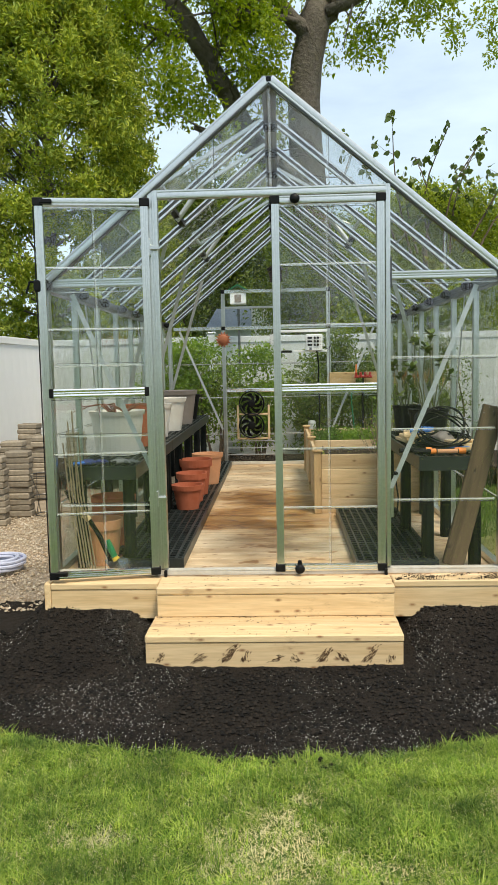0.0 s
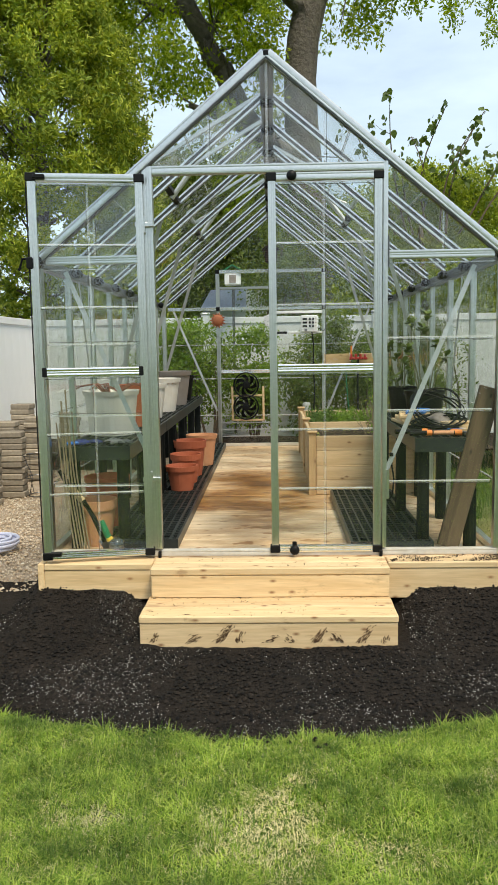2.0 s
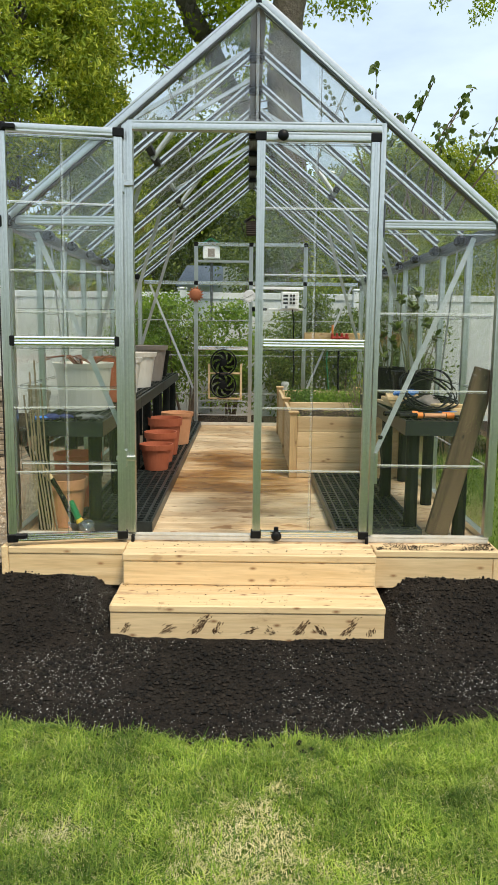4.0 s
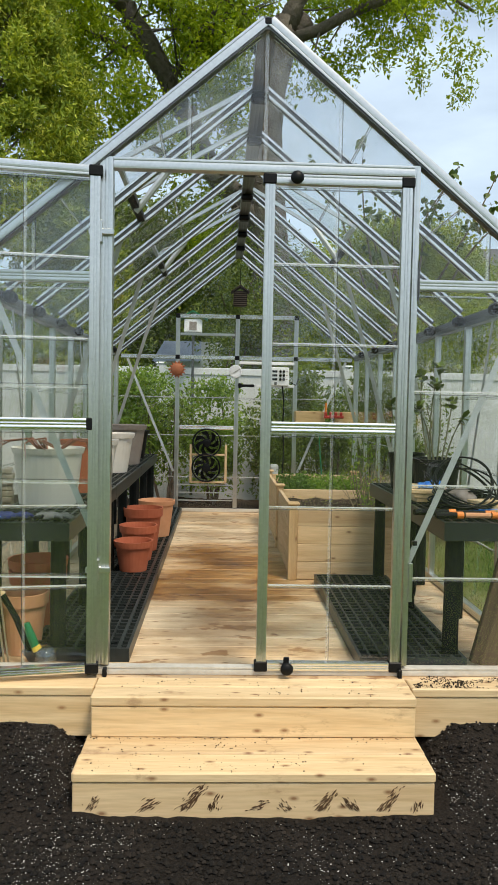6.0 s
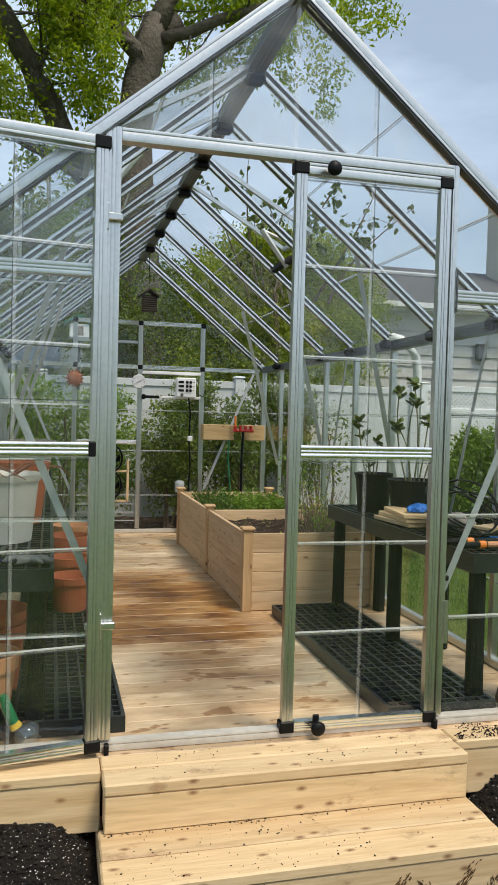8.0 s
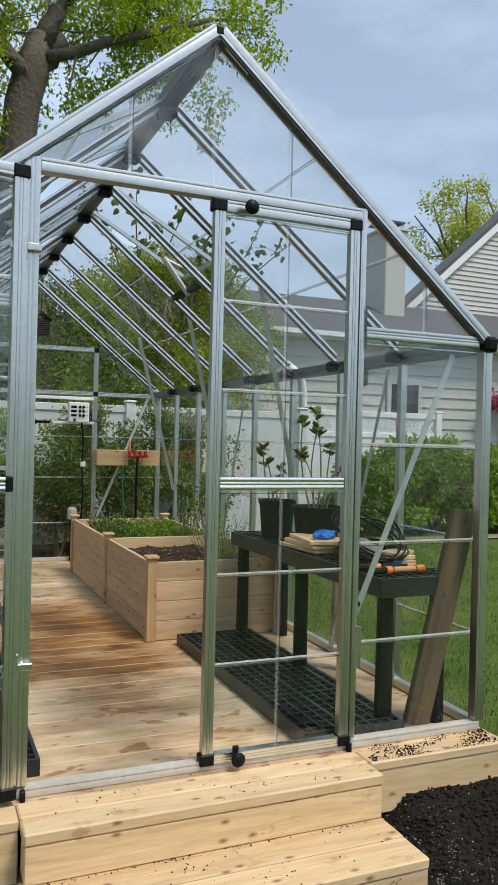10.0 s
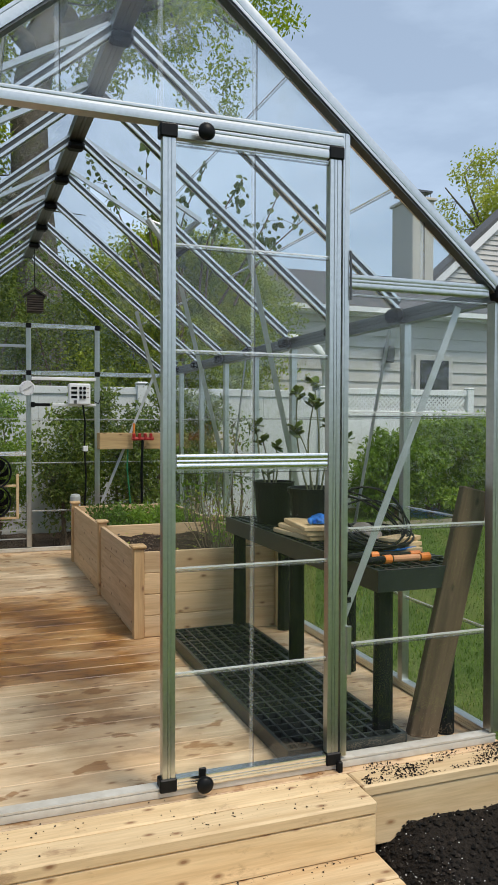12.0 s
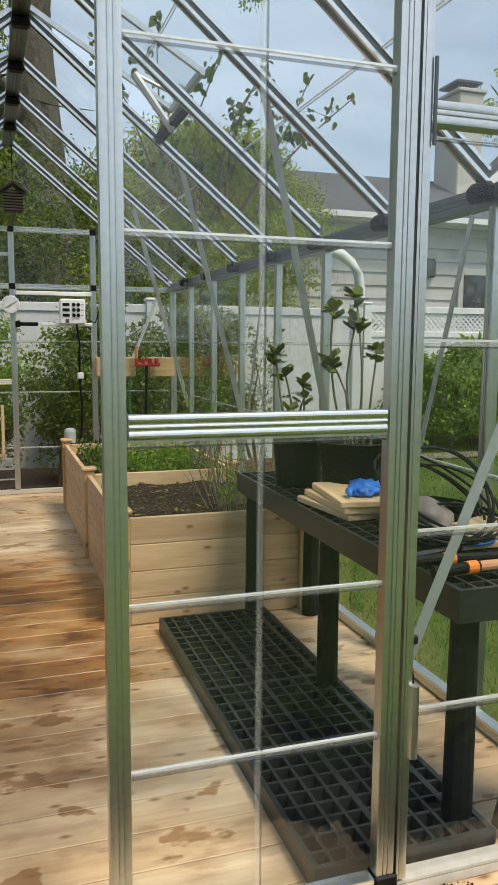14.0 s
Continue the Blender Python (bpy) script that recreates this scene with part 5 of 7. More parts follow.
shrub("rhododendron", "dark leafy shrub behind the greenhouse", (0.85, 6.5, 0.2), 0.8, 0.5, 1.75, DARKSHRUB, 99, G, 40, 74, 0.048, 0.20, gap=0.2)
shrub("rhododendron", "dark leafy shrub behind the greenhouse", (2.05, 6.5, 0.2), 0.8, 0.5, 1.55, DARKSHRUB, 100, G, 30, 64, 0.048, 0.19, gap=0.25)
G = "tall shrubs behind the fence"
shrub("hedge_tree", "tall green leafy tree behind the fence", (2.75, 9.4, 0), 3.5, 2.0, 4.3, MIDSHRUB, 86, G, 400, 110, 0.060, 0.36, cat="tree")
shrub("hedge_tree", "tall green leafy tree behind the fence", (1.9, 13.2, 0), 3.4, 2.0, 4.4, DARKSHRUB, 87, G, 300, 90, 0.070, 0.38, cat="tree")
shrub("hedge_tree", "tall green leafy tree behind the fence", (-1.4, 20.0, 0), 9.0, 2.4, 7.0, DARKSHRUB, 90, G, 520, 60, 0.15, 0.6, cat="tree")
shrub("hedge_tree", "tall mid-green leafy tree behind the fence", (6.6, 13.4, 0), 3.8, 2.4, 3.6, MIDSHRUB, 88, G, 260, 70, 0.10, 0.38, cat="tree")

shrub("understory_tree", "slim leafy tree in front of the oak trunk", (0.35, 10.1, 0), 1.9, 1.0, 4.3, DARKSHRUB, 94, "", 90, 70, 0.060, 0.34, gap=0.3, cat="tree")

# the slender sapling with big drooping leaves above the shrubs
sap = thing("young_tree", "slender young tree with large drooping dark leaves", "tree", loc=(2.4, 8.6, 0))
bm = bmesh.new()
tips = []
for i, (x, z) in enumerate(((-1.0, 4.85), (-0.55, 5.0), (-0.1, 4.8), (0.35, 5.15), (0.75, 4.75), (1.0, 5.1), (-0.3, 4.4), (1.5, 4.9), (2.1, 4.7))):
    p = limb(bm, (x * 0.4, 0, 3.2), (x, random.Random(i).uniform(-0.4, 0.4), z), 0.02, 0.007, 0.35, 300 + i, 6, 5)
    tips += [tuple(q) for q in p[2:]] + [tuple(q) for q in twigs(bm, p[2:], 3, 0.42, 0.005, 320 + i)]
limb(bm, (0, 0, -0.1), (0, 0, 3.3), 0.07, 0.04, 0.1, 330)
part("trunk", bm, TWIG, sap)
leaf_cloud("foliage", tips, 3, 0.11, 0.105, SAPLEAF, sap, 91, 1.5, 0.72, broad=True)

# golden tree beyond the house
gold = thing("golden_tree", "airy tree with pale golden-green spring leaves", "tree", loc=(19.4, 22.0, -0.2))
bm = bmesh.new()
limb(bm, (0, 0, -0.1), (0, 0, 8.5), 0.28, 0.16, 0.1, 400)
tips = []
for i in range(15):
    rg = random.Random(410 + i)
    p = limb(bm, (0, 0, rg.uniform(6.5, 8.6)), (rg.uniform(-2.4, 3.2), rg.uniform(-1.5, 1.5), rg.uniform(8.6, 12.2)), 0.10, 0.025, 0.3, 430 + i, 6, 6)
    tips += [tuple(q) for q in twigs(bm, p[2:], 8, 1.0, 0.02, 450 + i)]
part("trunk", bm, BARK, gold)
leaf_cloud("crown", tips, 44, 0.45, 0.12, YELLOWLEAF, gold, 92, 0.3, 0.6)

# hedge in front of the house
for i in range(6):
    shrub("hydrangea", "rounded leafy green shrub along the lawn", (5.9 + i * 0.72, 8.55 - 0.1 * (i % 2), -0.03), 1.15, 1.0, 1.42 + 0.12 * ((i * 7) % 3 - 1), SHRUB, 500 + i, "shrubs along the lawn", 80, 70, 0.085, 0.22)

# the grey-sided house
def clapboards(e, x0, x1, y, z0, z1, cut=None, exposure=0.205):
    """Overlapping siding boards on a wall that faces the lawn."""
    z = z0
    while z < z1 - 0.02:
        a, b = (x0, x1) if cut is None else cut(z)
        if b - a > 0.1:
            bm = bmesh.new()
            q = [bm.verts.new(p) for p in ((a, y, z + exposure + 0.02), (b, y, z + exposure + 0.02), (b, y - 0.030, z), (a, y - 0.030, z), (a, y + 0.01, z), (b, y + 0.01, z))]
            bm.faces.new((q[3], q[2], q[1], q[0]))
            bm.faces.new((q[4], q[5], q[2], q[3]))
            part("clapboard", bm, SIDING, e)
        z += exposure


house = thing("house", "single-storey pale grey clapboard house with a buff chimney", "house", loc=(0, 0, 0))
part("wall", box(4.2, 15.0, 10.01, 10.2, -0.1, 3.40), SIDING, house)
clapboards(house, 4.2, 15.0, 10.01, -0.05, 3.38)
part("upper_wall", box(8.1, 20.9, 12.4, 12.6, 3.4, 3.95), SIDING, house)


def gable_cut(z):
    k = max(0.0, (9.06 - z) / 0.88)
    return (14.5 - k, 14.5 + k)


clapboards(house, 0, 0, 12.38, 3.9, 8.9, gable_cut, 0.115)
bm = bmesh.new()
q = [bm.verts.new(p) for p in ((8.64, 12.39, 3.9), (20.36, 12.39, 3.9), (14.5, 12.39, 9.06))]
bm.faces.new(q)
part("gable_wall", bm, SIDING, house)
for sx in (-1, 1):
    part("barge_board", bar((14.5 + sx * 6.1, 12.30, 3.82), (14.5, 12.30, 9.19), 0.10, 0.15, (0, 0, 1)), WHITE, house)
    part("roof", bar((14.5 + sx * 6.25, 12.5, 3.84), (14.5, 12.5, 9.34), 0.5, 0.08, (0, 0, 1)), SHINGLE, house)
bm = bmesh.new()
q = [bm.verts.new(p) for p in ((3.9, 9.70, 3.50), (15.3, 9.70, 3.50), (15.3, 12.28, 4.60), (3.9, 12.28, 4.60), (3.9, 9.70, 3.42), (15.3, 9.70, 3.42), (15.3, 12.28, 4.50), (3.9, 12.28, 4.50))]
for f in ((0, 1, 2, 3), (7, 6, 5, 4), (4, 5, 1, 0), (5, 6, 2, 1), (6, 7, 3, 2), (7, 4, 0, 3)):
    bm.faces.new([q[i] for i in f])
part("porch_roof", bm, SHINGLE, house)
part("soffit", box(3.95, 15.2, 9.72, 10.0, 3.36, 3.41), WHITE, house)
part("gutter", ribbed((3.9, 9.66, 3.43), (15.3, 9.66, 3.43), 0.11, 0.09, (0, 0, 1), 1, 0.02), WHITE, house)
part("downspout", tube([(9.45, 9.70, 3.38), (9.45, 9.93, 3.15), (9.45, 9.93, 0.05)], 0.045, 8), WHITE, house)
chim = part("chimney", box(7.98, 8.49, 11.3, 12.1, 3.9, 5.98, 0.02), STUCCO, house, "buff stuccoed chimney")
part("chimney_cap", box(7.94, 8.53, 11.26, 12.14, 5.98, 6.04, 0.01), STUCCO, chim)
bm = bmesh.new()
for i in range(9):
    add_box(bm, 8.0 + i * 0.057, 8.012 + i * 0.057, 11.40, 11.41, 6.04, 6.17)
add_box(bm, 7.97, 8.50, 11.38, 12.0, 6.17, 6.21)
part("spark_guard", bm, STEEL, chim, "dark metal chimney guard")
win = part("window", box(7.22, 8.02, 9.94, 10.0, 1.75, 2.72, 0.01), SIDING, house)
part("window_pane", box(7.32, 7.92, 9.925, 9.945, 1.80, 2.62), DARKPANE, win, "dark reflecting window pane")
lamp = part("wall_lamp", box(6.55, 6.75, 9.86, 9.98, 2.55, 2.85, 0.03), STEEL, house, "dark lantern on the wall")
part("meter_box", box(9.95, 10.2, 9.86, 9.98, 1.55, 2.0, 0.03), STEEL, house, "grey electric meter on the wall")
part("arched_brace", tube([(4.3, 9.45, 2.86), (4.65, 9.45, 2.85), (4.86, 9.45, 2.80), (5.03, 9.45, 2.68), (5.14, 9.45, 2.52), (5.18, 9.45, 2.32), (5.19, 9.45, 1.4)], 0.075, 10), WHITE, house, "white curved porch brace", True)

basket = thing("hanging_basket", "hanging basket full of magenta flowers by the house wall", "flower basket", loc=(9.80, 9.65, 2.20))
part("pot", lathe([(0.10, -0.15), (0.17, 0.0), (0.18, 0.02), (0.1, 0.02)], 16), STEEL, basket)
rg = random.Random(9)
leaf_cloud("flowers", [(rg.gauss(0, 0.13), rg.gauss(0, 0.13), 0.08 + abs(rg.gauss(0, 0.1))) for _ in range(60)], 26, 0.12, 0.06, MAGENTA, basket, 77, 0, 0.9)
part("hanger", tube([(0, 0, 0.0), (0, 0, 1.0)], 0.006, 5), STEEL, basket)

# paved strip across the side lawn
walkway = sheet("walkway", 4.6, 14.0, 7.55, 8.0, 40, 4, lambda x, y: -0.028 + 0.004 * noise.noise(Vector((x * 6, y * 6, 0))), CONC)
tagged(walkway, "grey stone walkway across the lawn", "walkway", kind="structure")

# neighbour's roof and a white shed-like gable over the back fence
nb = thing("neighbour_house", "small neighbouring house with a pale blue-grey roof beyond the fence", "house", loc=(-1.1, 15.5, 0))
part("wall", box(-0.55, 0.45, 0, 2.0, -0.1, 2.42), VINYL, nb)
part("side_wing", box(0.46, 0.95, -0.2, 1.8, -0.1, 2.86), VINYL, nb, "white rendered side wing")
bm = bmesh.new()
q = [bm.verts.new(p) for p in ((-0.68, -0.3, 2.40), (0.45, -0.3, 2.40), (0.45, 1.0, 2.97), (-0.50, 1.0, 2.97), (0.45, 2.3, 2.40), (-0.68, 2.3, 2.40))]
bm.faces.new((q[0], q[1], q[2], q[3]))
bm.faces.new((q[3], q[2], q[4], q[5]))
bm.faces.new((q[0], q[3], q[5]))
bmesh.ops.solidify(bm, geom=bm.faces[:], thickness=0.06)
part("roof", bm, speckled("blue_grey_shingle", (0.34, 0.39, 0.48), (0.46, 0.51, 0.60), 30, 0.85, 0, 0.4, 0.02), nb)

# far woods that close the horizon
rg = random.Random(31)
cs = []
for i in range(420):
    a = rg.uniform(0, 6.283)
    cs.append((60 * math.cos(a) + 4, 60 * math.sin(a), rg.uniform(0, 7.5) * (0.75 + 0.35 * noise.noise(Vector((math.cos(a) * 4, math.sin(a) * 4, 0))))))
far = leaf_cloud("far_woods", cs, 60, 2.6, 1.0, DARKSHRUB, None, 93, 0.2, 0.7)
tagged(far, "distant green woods round the gardens", "woods", kind="stuff")

# ---- things in the greenhouse ----
def grid_top(x0, x1, y0, y1, z0, z1, cell=0.052, rib=0.009, skirt=0.014, slab=0.012, row=0.058):
    """An open moulded grid with a skirt round it."""
    bm = bmesh.new()
    for a, b, c, d in ((x0, x1, y0, y0 + skirt), (x0, x1, y1 - skirt, y1), (x0, x0 + skirt, y0 + skirt, y1 - skirt), (x1 - skirt, x1, y0 + skirt, y1 - skirt)):
        add_box(bm, a, b, c, d, z0, z1)
    nx, ny = max(2, round((x1 - x0) / cell)), max(2, round((y1 - y0) / row))
    for i in range(1, nx):
        x = x0 + (x1 - x0) * i / nx
        w = rib * (1.8 if i % 4 == 0 else 1)
        add_box(bm, x - w / 2, x + w / 2, y0 + skirt, y1 - skirt, z1 - slab, z1 - 0.002)
    for j in range(1, ny):
        y = y0 + (y1 - y0) * j / ny
        w = rib * (2.0 if j % 8 == 0 else 1)
        add_box(bm, x0 + skirt, x1 - skirt, y - w / 2, y + w / 2, z1 - slab, z1 - 0.003)
    return bm


def bench(label, loc, w, length, height, legs):
    """A moulded resin bench: grid top on stout legs."""
    e = thing("plant_bench", label, "bench", "black resin benches", loc=loc)
    part("top", grid_top(0, w, 0, length, height - 0.078, height, slab=0.05), TRAYMAT, e)
    for i in range(legs):
        for x in (0.058, w - 0.058):
            y = 0.062 + (length - 0.124) * i / (legs - 1)
            bm = tube([(x, y, 0.0), (x, y, height - 0.03)], [0.037, 0.033], 10)
            part("leg", bm, BENCH, e)
    return e


def tray(label, loc, w, length, h=0.058):
    e = thing("floor_tray", label, "tray", "black grid floor trays", loc=loc)
    part("grid", grid_top(0, w, 0, length, 0, h, 0.050, slab=0.052), TRAYMAT, e)
    for x in (0.09, w - 0.09):
        for y in (0.12, length / 2, length - 0.12):
            part("foot", tube([(x, y, 0), (x, y, h - 0.004)], 0.028, 10), BENCH, e)
    return e


tray("black plastic grid tray lying on the deck", (0.445, 0.035, 0.3015), 0.46, 1.62)
for i in range(3):
    tray("black plastic grid tray lying on the deck", (-0.975, 0.135 + i * 1.53, 0.3015), 0.435, 1.52)
bench("black resin bench with grid top, cluttered with tools", (0.800, 0.065, 0.3015), 0.38, 1.665, 0.635, 3)
bench("black resin bench with grid top, holding planters", (-1.195, 0.13, 0.3015), 0.395, 1.52, 0.60, 3)
bench("black resin bench with grid top, holding planters", (-1.195, 1.66, 0.3015), 0.395, 1.52, 0.60, 3)
bench("black resin bench with grid top, holding planters", (-1.195, 3.19, 0.3015), 0.395, 1.52, 0.60, 3)
BT = 0.902   # left bench tops
RT = 0.937   # right bench top

# raised bed
bed = thing("raised_bed", "cedar raised bed with capped posts, planted with herbs", "raised bed")
X0, X1, YA, YM, YB = 0.315, 1.13, 1.765, 2.89, 4.20
rngb = random.Random(61)
for k in range(4):
    z0, z1 = 0.303 + k * 0.115, 0.303 + (k + 1) * 0.115 - 0.0016
    for ya, yb in ((YA + 0.03, YM - 0.03), (YM + 0.03, YB - 0.03)):
        part("side_board", box(X0 - 0.012, X0 + 0.012, ya, yb, z0, z1, 0.0012), BED_Y, bed)
        part("side_board", box(X1 - 0.012, X1 + 0.012, ya, yb, z0, z1, 0.0012), BED_Y, bed)
    for yy in (YA, YM, YB):
        part("end_board", box(X0 + 0.03, X1 - 0.03, yy - 0.012, yy + 0.012, z0, z1, 0.003), BED_X, bed)
for yy in (YA, YM, YB):
    for x in (X0, X1):
        p = part("post", box(x - 0.028, x + 0.028, yy - 0.028, yy + 0.028, 0.301, 0.782, 0.003), BED_Z, bed)
        part("post_cap", box(x - 0.040, x + 0.040, yy - 0.040, yy + 0.040, 0.783, 0.803, 0.006), BED_Z, p)
for ya, yb in ((YA, YM), (YM, YB)):
    vs, fs = [], []
    for j in range(25):
        for i in range(15):
            x, yy = X0 + 0.014 + (X1 - X0 - 0.028) * i / 14, ya + 0.014 + (yb - ya - 0.028) * j / 24
            vs.append((x, yy, 0.690 + 0.02 * noise.noise(Vector((x * 9, yy * 9, 3))) + 0.008 * noise.noise(Vector((x * 31, yy * 31, 3)))))
    fs = [(j * 15 + i, j * 15 + i + 1, j * 15 + i + 16, j * 15 + i + 15) for j in range(24) for i in range(14)]
    flat_mesh("soil", vs, fs, BEDSOIL, bed)


def herb(name, label, loc, w, h, material, seed, n=30, per=16, size=0.035, stem=None, cat="plant", group="plants in the raised bed"):
    e = thing(name, label, cat, group, loc=loc)
    rg = random.Random(seed)
    b = bmesh.new()
    cs = []
    for i in range(n):
        a, r = rg.random() * 6.283, w / 2 * math.sqrt(rg.random())
        tip = Vector((r * math.cos(a), r * math.sin(a), h * rg.uniform(0.5, 1.0)))
        base = Vector((tip.x * 0.45, tip.y * 0.45, -0.015))
        m = base.lerp(tip, 0.5) + Vector((rg.gauss(0, 0.015), rg.gauss(0, 0.015), 0))
        add_tube(b, [base, m, tip], [0.003, 0.0022, 0.0012], 4)
        cs += [tuple(base.lerp(tip, t)) for t in (0.55, 0.8, 1.0)]
    part("stems", b, stem or GREENSTEM, e)
    leaf_cloud("leaves", cs, per, 0.03 + w * 0.05, size, material, e, seed, 0.0, 0.55)
    return e


def leaf_litter(seed):
    rg2 = random.Random(seed)
    bm = bmesh.new()
    for _ in range(60):
        c = Vector((rg2.uniform(X0 + 0.05, X1 - 0.05), rg2.uniform(YA + 0.05, YM - 0.05), 0.712 + rg2.uniform(0, 0.006)))
        a, ln = rg2.random() * 6.283, rg2.uniform(0.012, 0.03)
        d, sd = Vector((math.cos(a), math.sin(a), rg2.uniform(-0.2, 0.3))), Vector((-math.sin(a), math.cos(a), rg2.uniform(-0.3, 0.3)))
        bm.faces.new([bm.verts.new(c + q) for q in (-d * ln, sd * ln * 0.35, d * ln, -sd * ln * 0.35)])
    return bm


rg = random.Random(14)
for i in range(9):
    herb("herb_clump", "low bright green herb clump in the bed", (0.48 + 0.25 * (i % 3), 3.10 + 0.36 * (i // 3), 0.69), 0.30, 0.07 + 0.05 * rg.random(), HERB if i % 3 else DARKHERB, 600 + i, 20, 7, 0.028)
herb("twiggy_herb", "woody twiggy herb with few leaves", (0.90, 2.16, 0.69), 0.46, 0.34, TWIG, 620, 40, 1, 0.016, DRYTWIG)
herb("twiggy_herb", "woody twiggy herb with few leaves", (0.96, 2.50, 0.69), 0.30, 0.42, YELLOWLEAF, 621, 14, 2, 0.024, DRYTWIG)
herb("twiggy_herb", "woody twiggy herb with few leaves", (0.88, 2.02, 0.69), 0.25, 0.24, HERB, 622, 18, 4, 0.02)
herb("tall_herb", "tall thin green stalks in the bed", (0.98, 3.02, 0.69), 0.28, 0.60, HERB, 623, 14, 3, 0.03)


debris = scatter("bed_mulch", 1500, X0 + 0.03, X1 - 0.03, YA + 0.03, YB - 0.03, lambda x, y: 0.694 + 0.02 * noise.noise(Vector((x * 9, y * 9, 3))), 0.003, 0.011, TWIG, 63, lambda x, y, r: abs(y - YM) > 0.03, 0.2)
tagged(debris, "brown bark crumbs and clods on the bed's soil", "mulch")
tagged(link_mesh("leaf_litter", leaf_litter(64), YELLOWLEAF), "dry yellowish leaves fallen on the bed's soil", "leaf litter", kind="stuff")


# pots
def flower_pot(name, label, loc, r, h, material, group, rim=0.2, fill=None, wall=0.007, taper=0.72):
    e = thing(name, label, "pot", group, loc=loc)
    b = r * taper
    prof = [(b * 0.2, 0), (b, 0), (b + (r - b) * (1 - rim) * 0.95, h * (1 - rim)), (r * 1.02, h * (1 - rim)), (r * 1.06, h), (r * 1.06 - wall * 1.5, h), (r * 0.96 - wall, h * (1 - rim)), (b - wall, wall * 2), (b * 0.2, wall * 2)]
    part("body", lathe(prof, 30), material, e, "", False)
    if fill:
        part("soil", lathe([(0.01, 0), (r * 0.97 - wall, 0), (r * 0.97 - wall, 0.01), (0.01, 0.02)], 24, (0, 0, h * 0.84)), fill, e)
    return e


G = "terracotta pots on the floor tray"
TZ = 0.361
flower_pot("flower_pot", "orange terracotta pot with a thick rim", (-0.70, 1.72, TZ), 0.118, 0.19, TERRA, G)
flower_pot("flower_pot", "orange terracotta pot with a thick rim", (-0.705, 2.06, TZ), 0.122, 0.235, TERRA, G)
flower_pot("flower_pot", "large orange terracotta pot with a thick rim", (-0.707, 2.42, TZ), 0.136, 0.305, TERRA, G)
flower_pot("flower_pot", "pale orange terracotta pot with a flared rim", (-0.660, 3.02, TZ), 0.140, 0.285, TERRA_LIGHT, G, 0.12)
flower_pot("flower_pot", "tall pale terracotta pot behind the front wall", (-1.035, 0.28, 0.3015), 0.112, 0.27, TERRA_LIGHT, "terracotta pots by the front wall")
flower_pot("flower_pot", "stack of old terracotta pots", (-1.03, 0.56, 0.3015), 0.13, 0.31, TERRA, "terracotta pots by the front wall")
flower_pot("flower_pot", "upper pot of a terracotta stack", (-1.03, 0.56, 0.475), 0.135, 0.19, TERRA, "terracotta pots by the front wall")
G = "planters on the bench"
flower_pot("planter", "large off-white round planter with a lip", (-1.035, 0.79, BT), 0.174, 0.285, WHITEPOT, G, 0.10, BEDSOIL, taper=0.82)
flower_pot("planter", "terracotta planter on the bench", (-0.95, 1.32, BT), 0.125, 0.30, TERRA, G, 0.12, BEDSOIL)
flower_pot("planter", "off-white round planter with a lip", (-0.98, 1.98, BT), 0.14, 0.27, WHITEPOT, G, 0.12, BEDSOIL)
flower_pot("planter", "off-white round planter with a lip", (-0.97, 2.62, BT), 0.165, 0.29, WHITEPOT, G, 0.12, BEDSOIL)
flower_pot("planter", "taupe brown planter with a lip", (-0.97, 3.40, BT), 0.18, 0.33, TAUPE, G, 0.12, BEDSOIL)
flower_pot("planter", "black nursery pot with a bare plant", (-0.98, 4.1, BT), 0.15, 0.26, BLACK, G, 0.12, BEDSOIL)
flower_pot("nursery_pot", "black nursery pot with succulent stalks", (0.955, 1.42, RT), 0.104, 0.215, BLACK, "black pots on the bench", 0.12, BEDSOIL, taper=0.82)
flower_pot("nursery_pot", "black nursery pot with succulent stalks", (1.046, 1.10, RT), 0.133, 0.205, BLACK, "black pots on the bench", 0.12, BEDSOIL, taper=0.82)


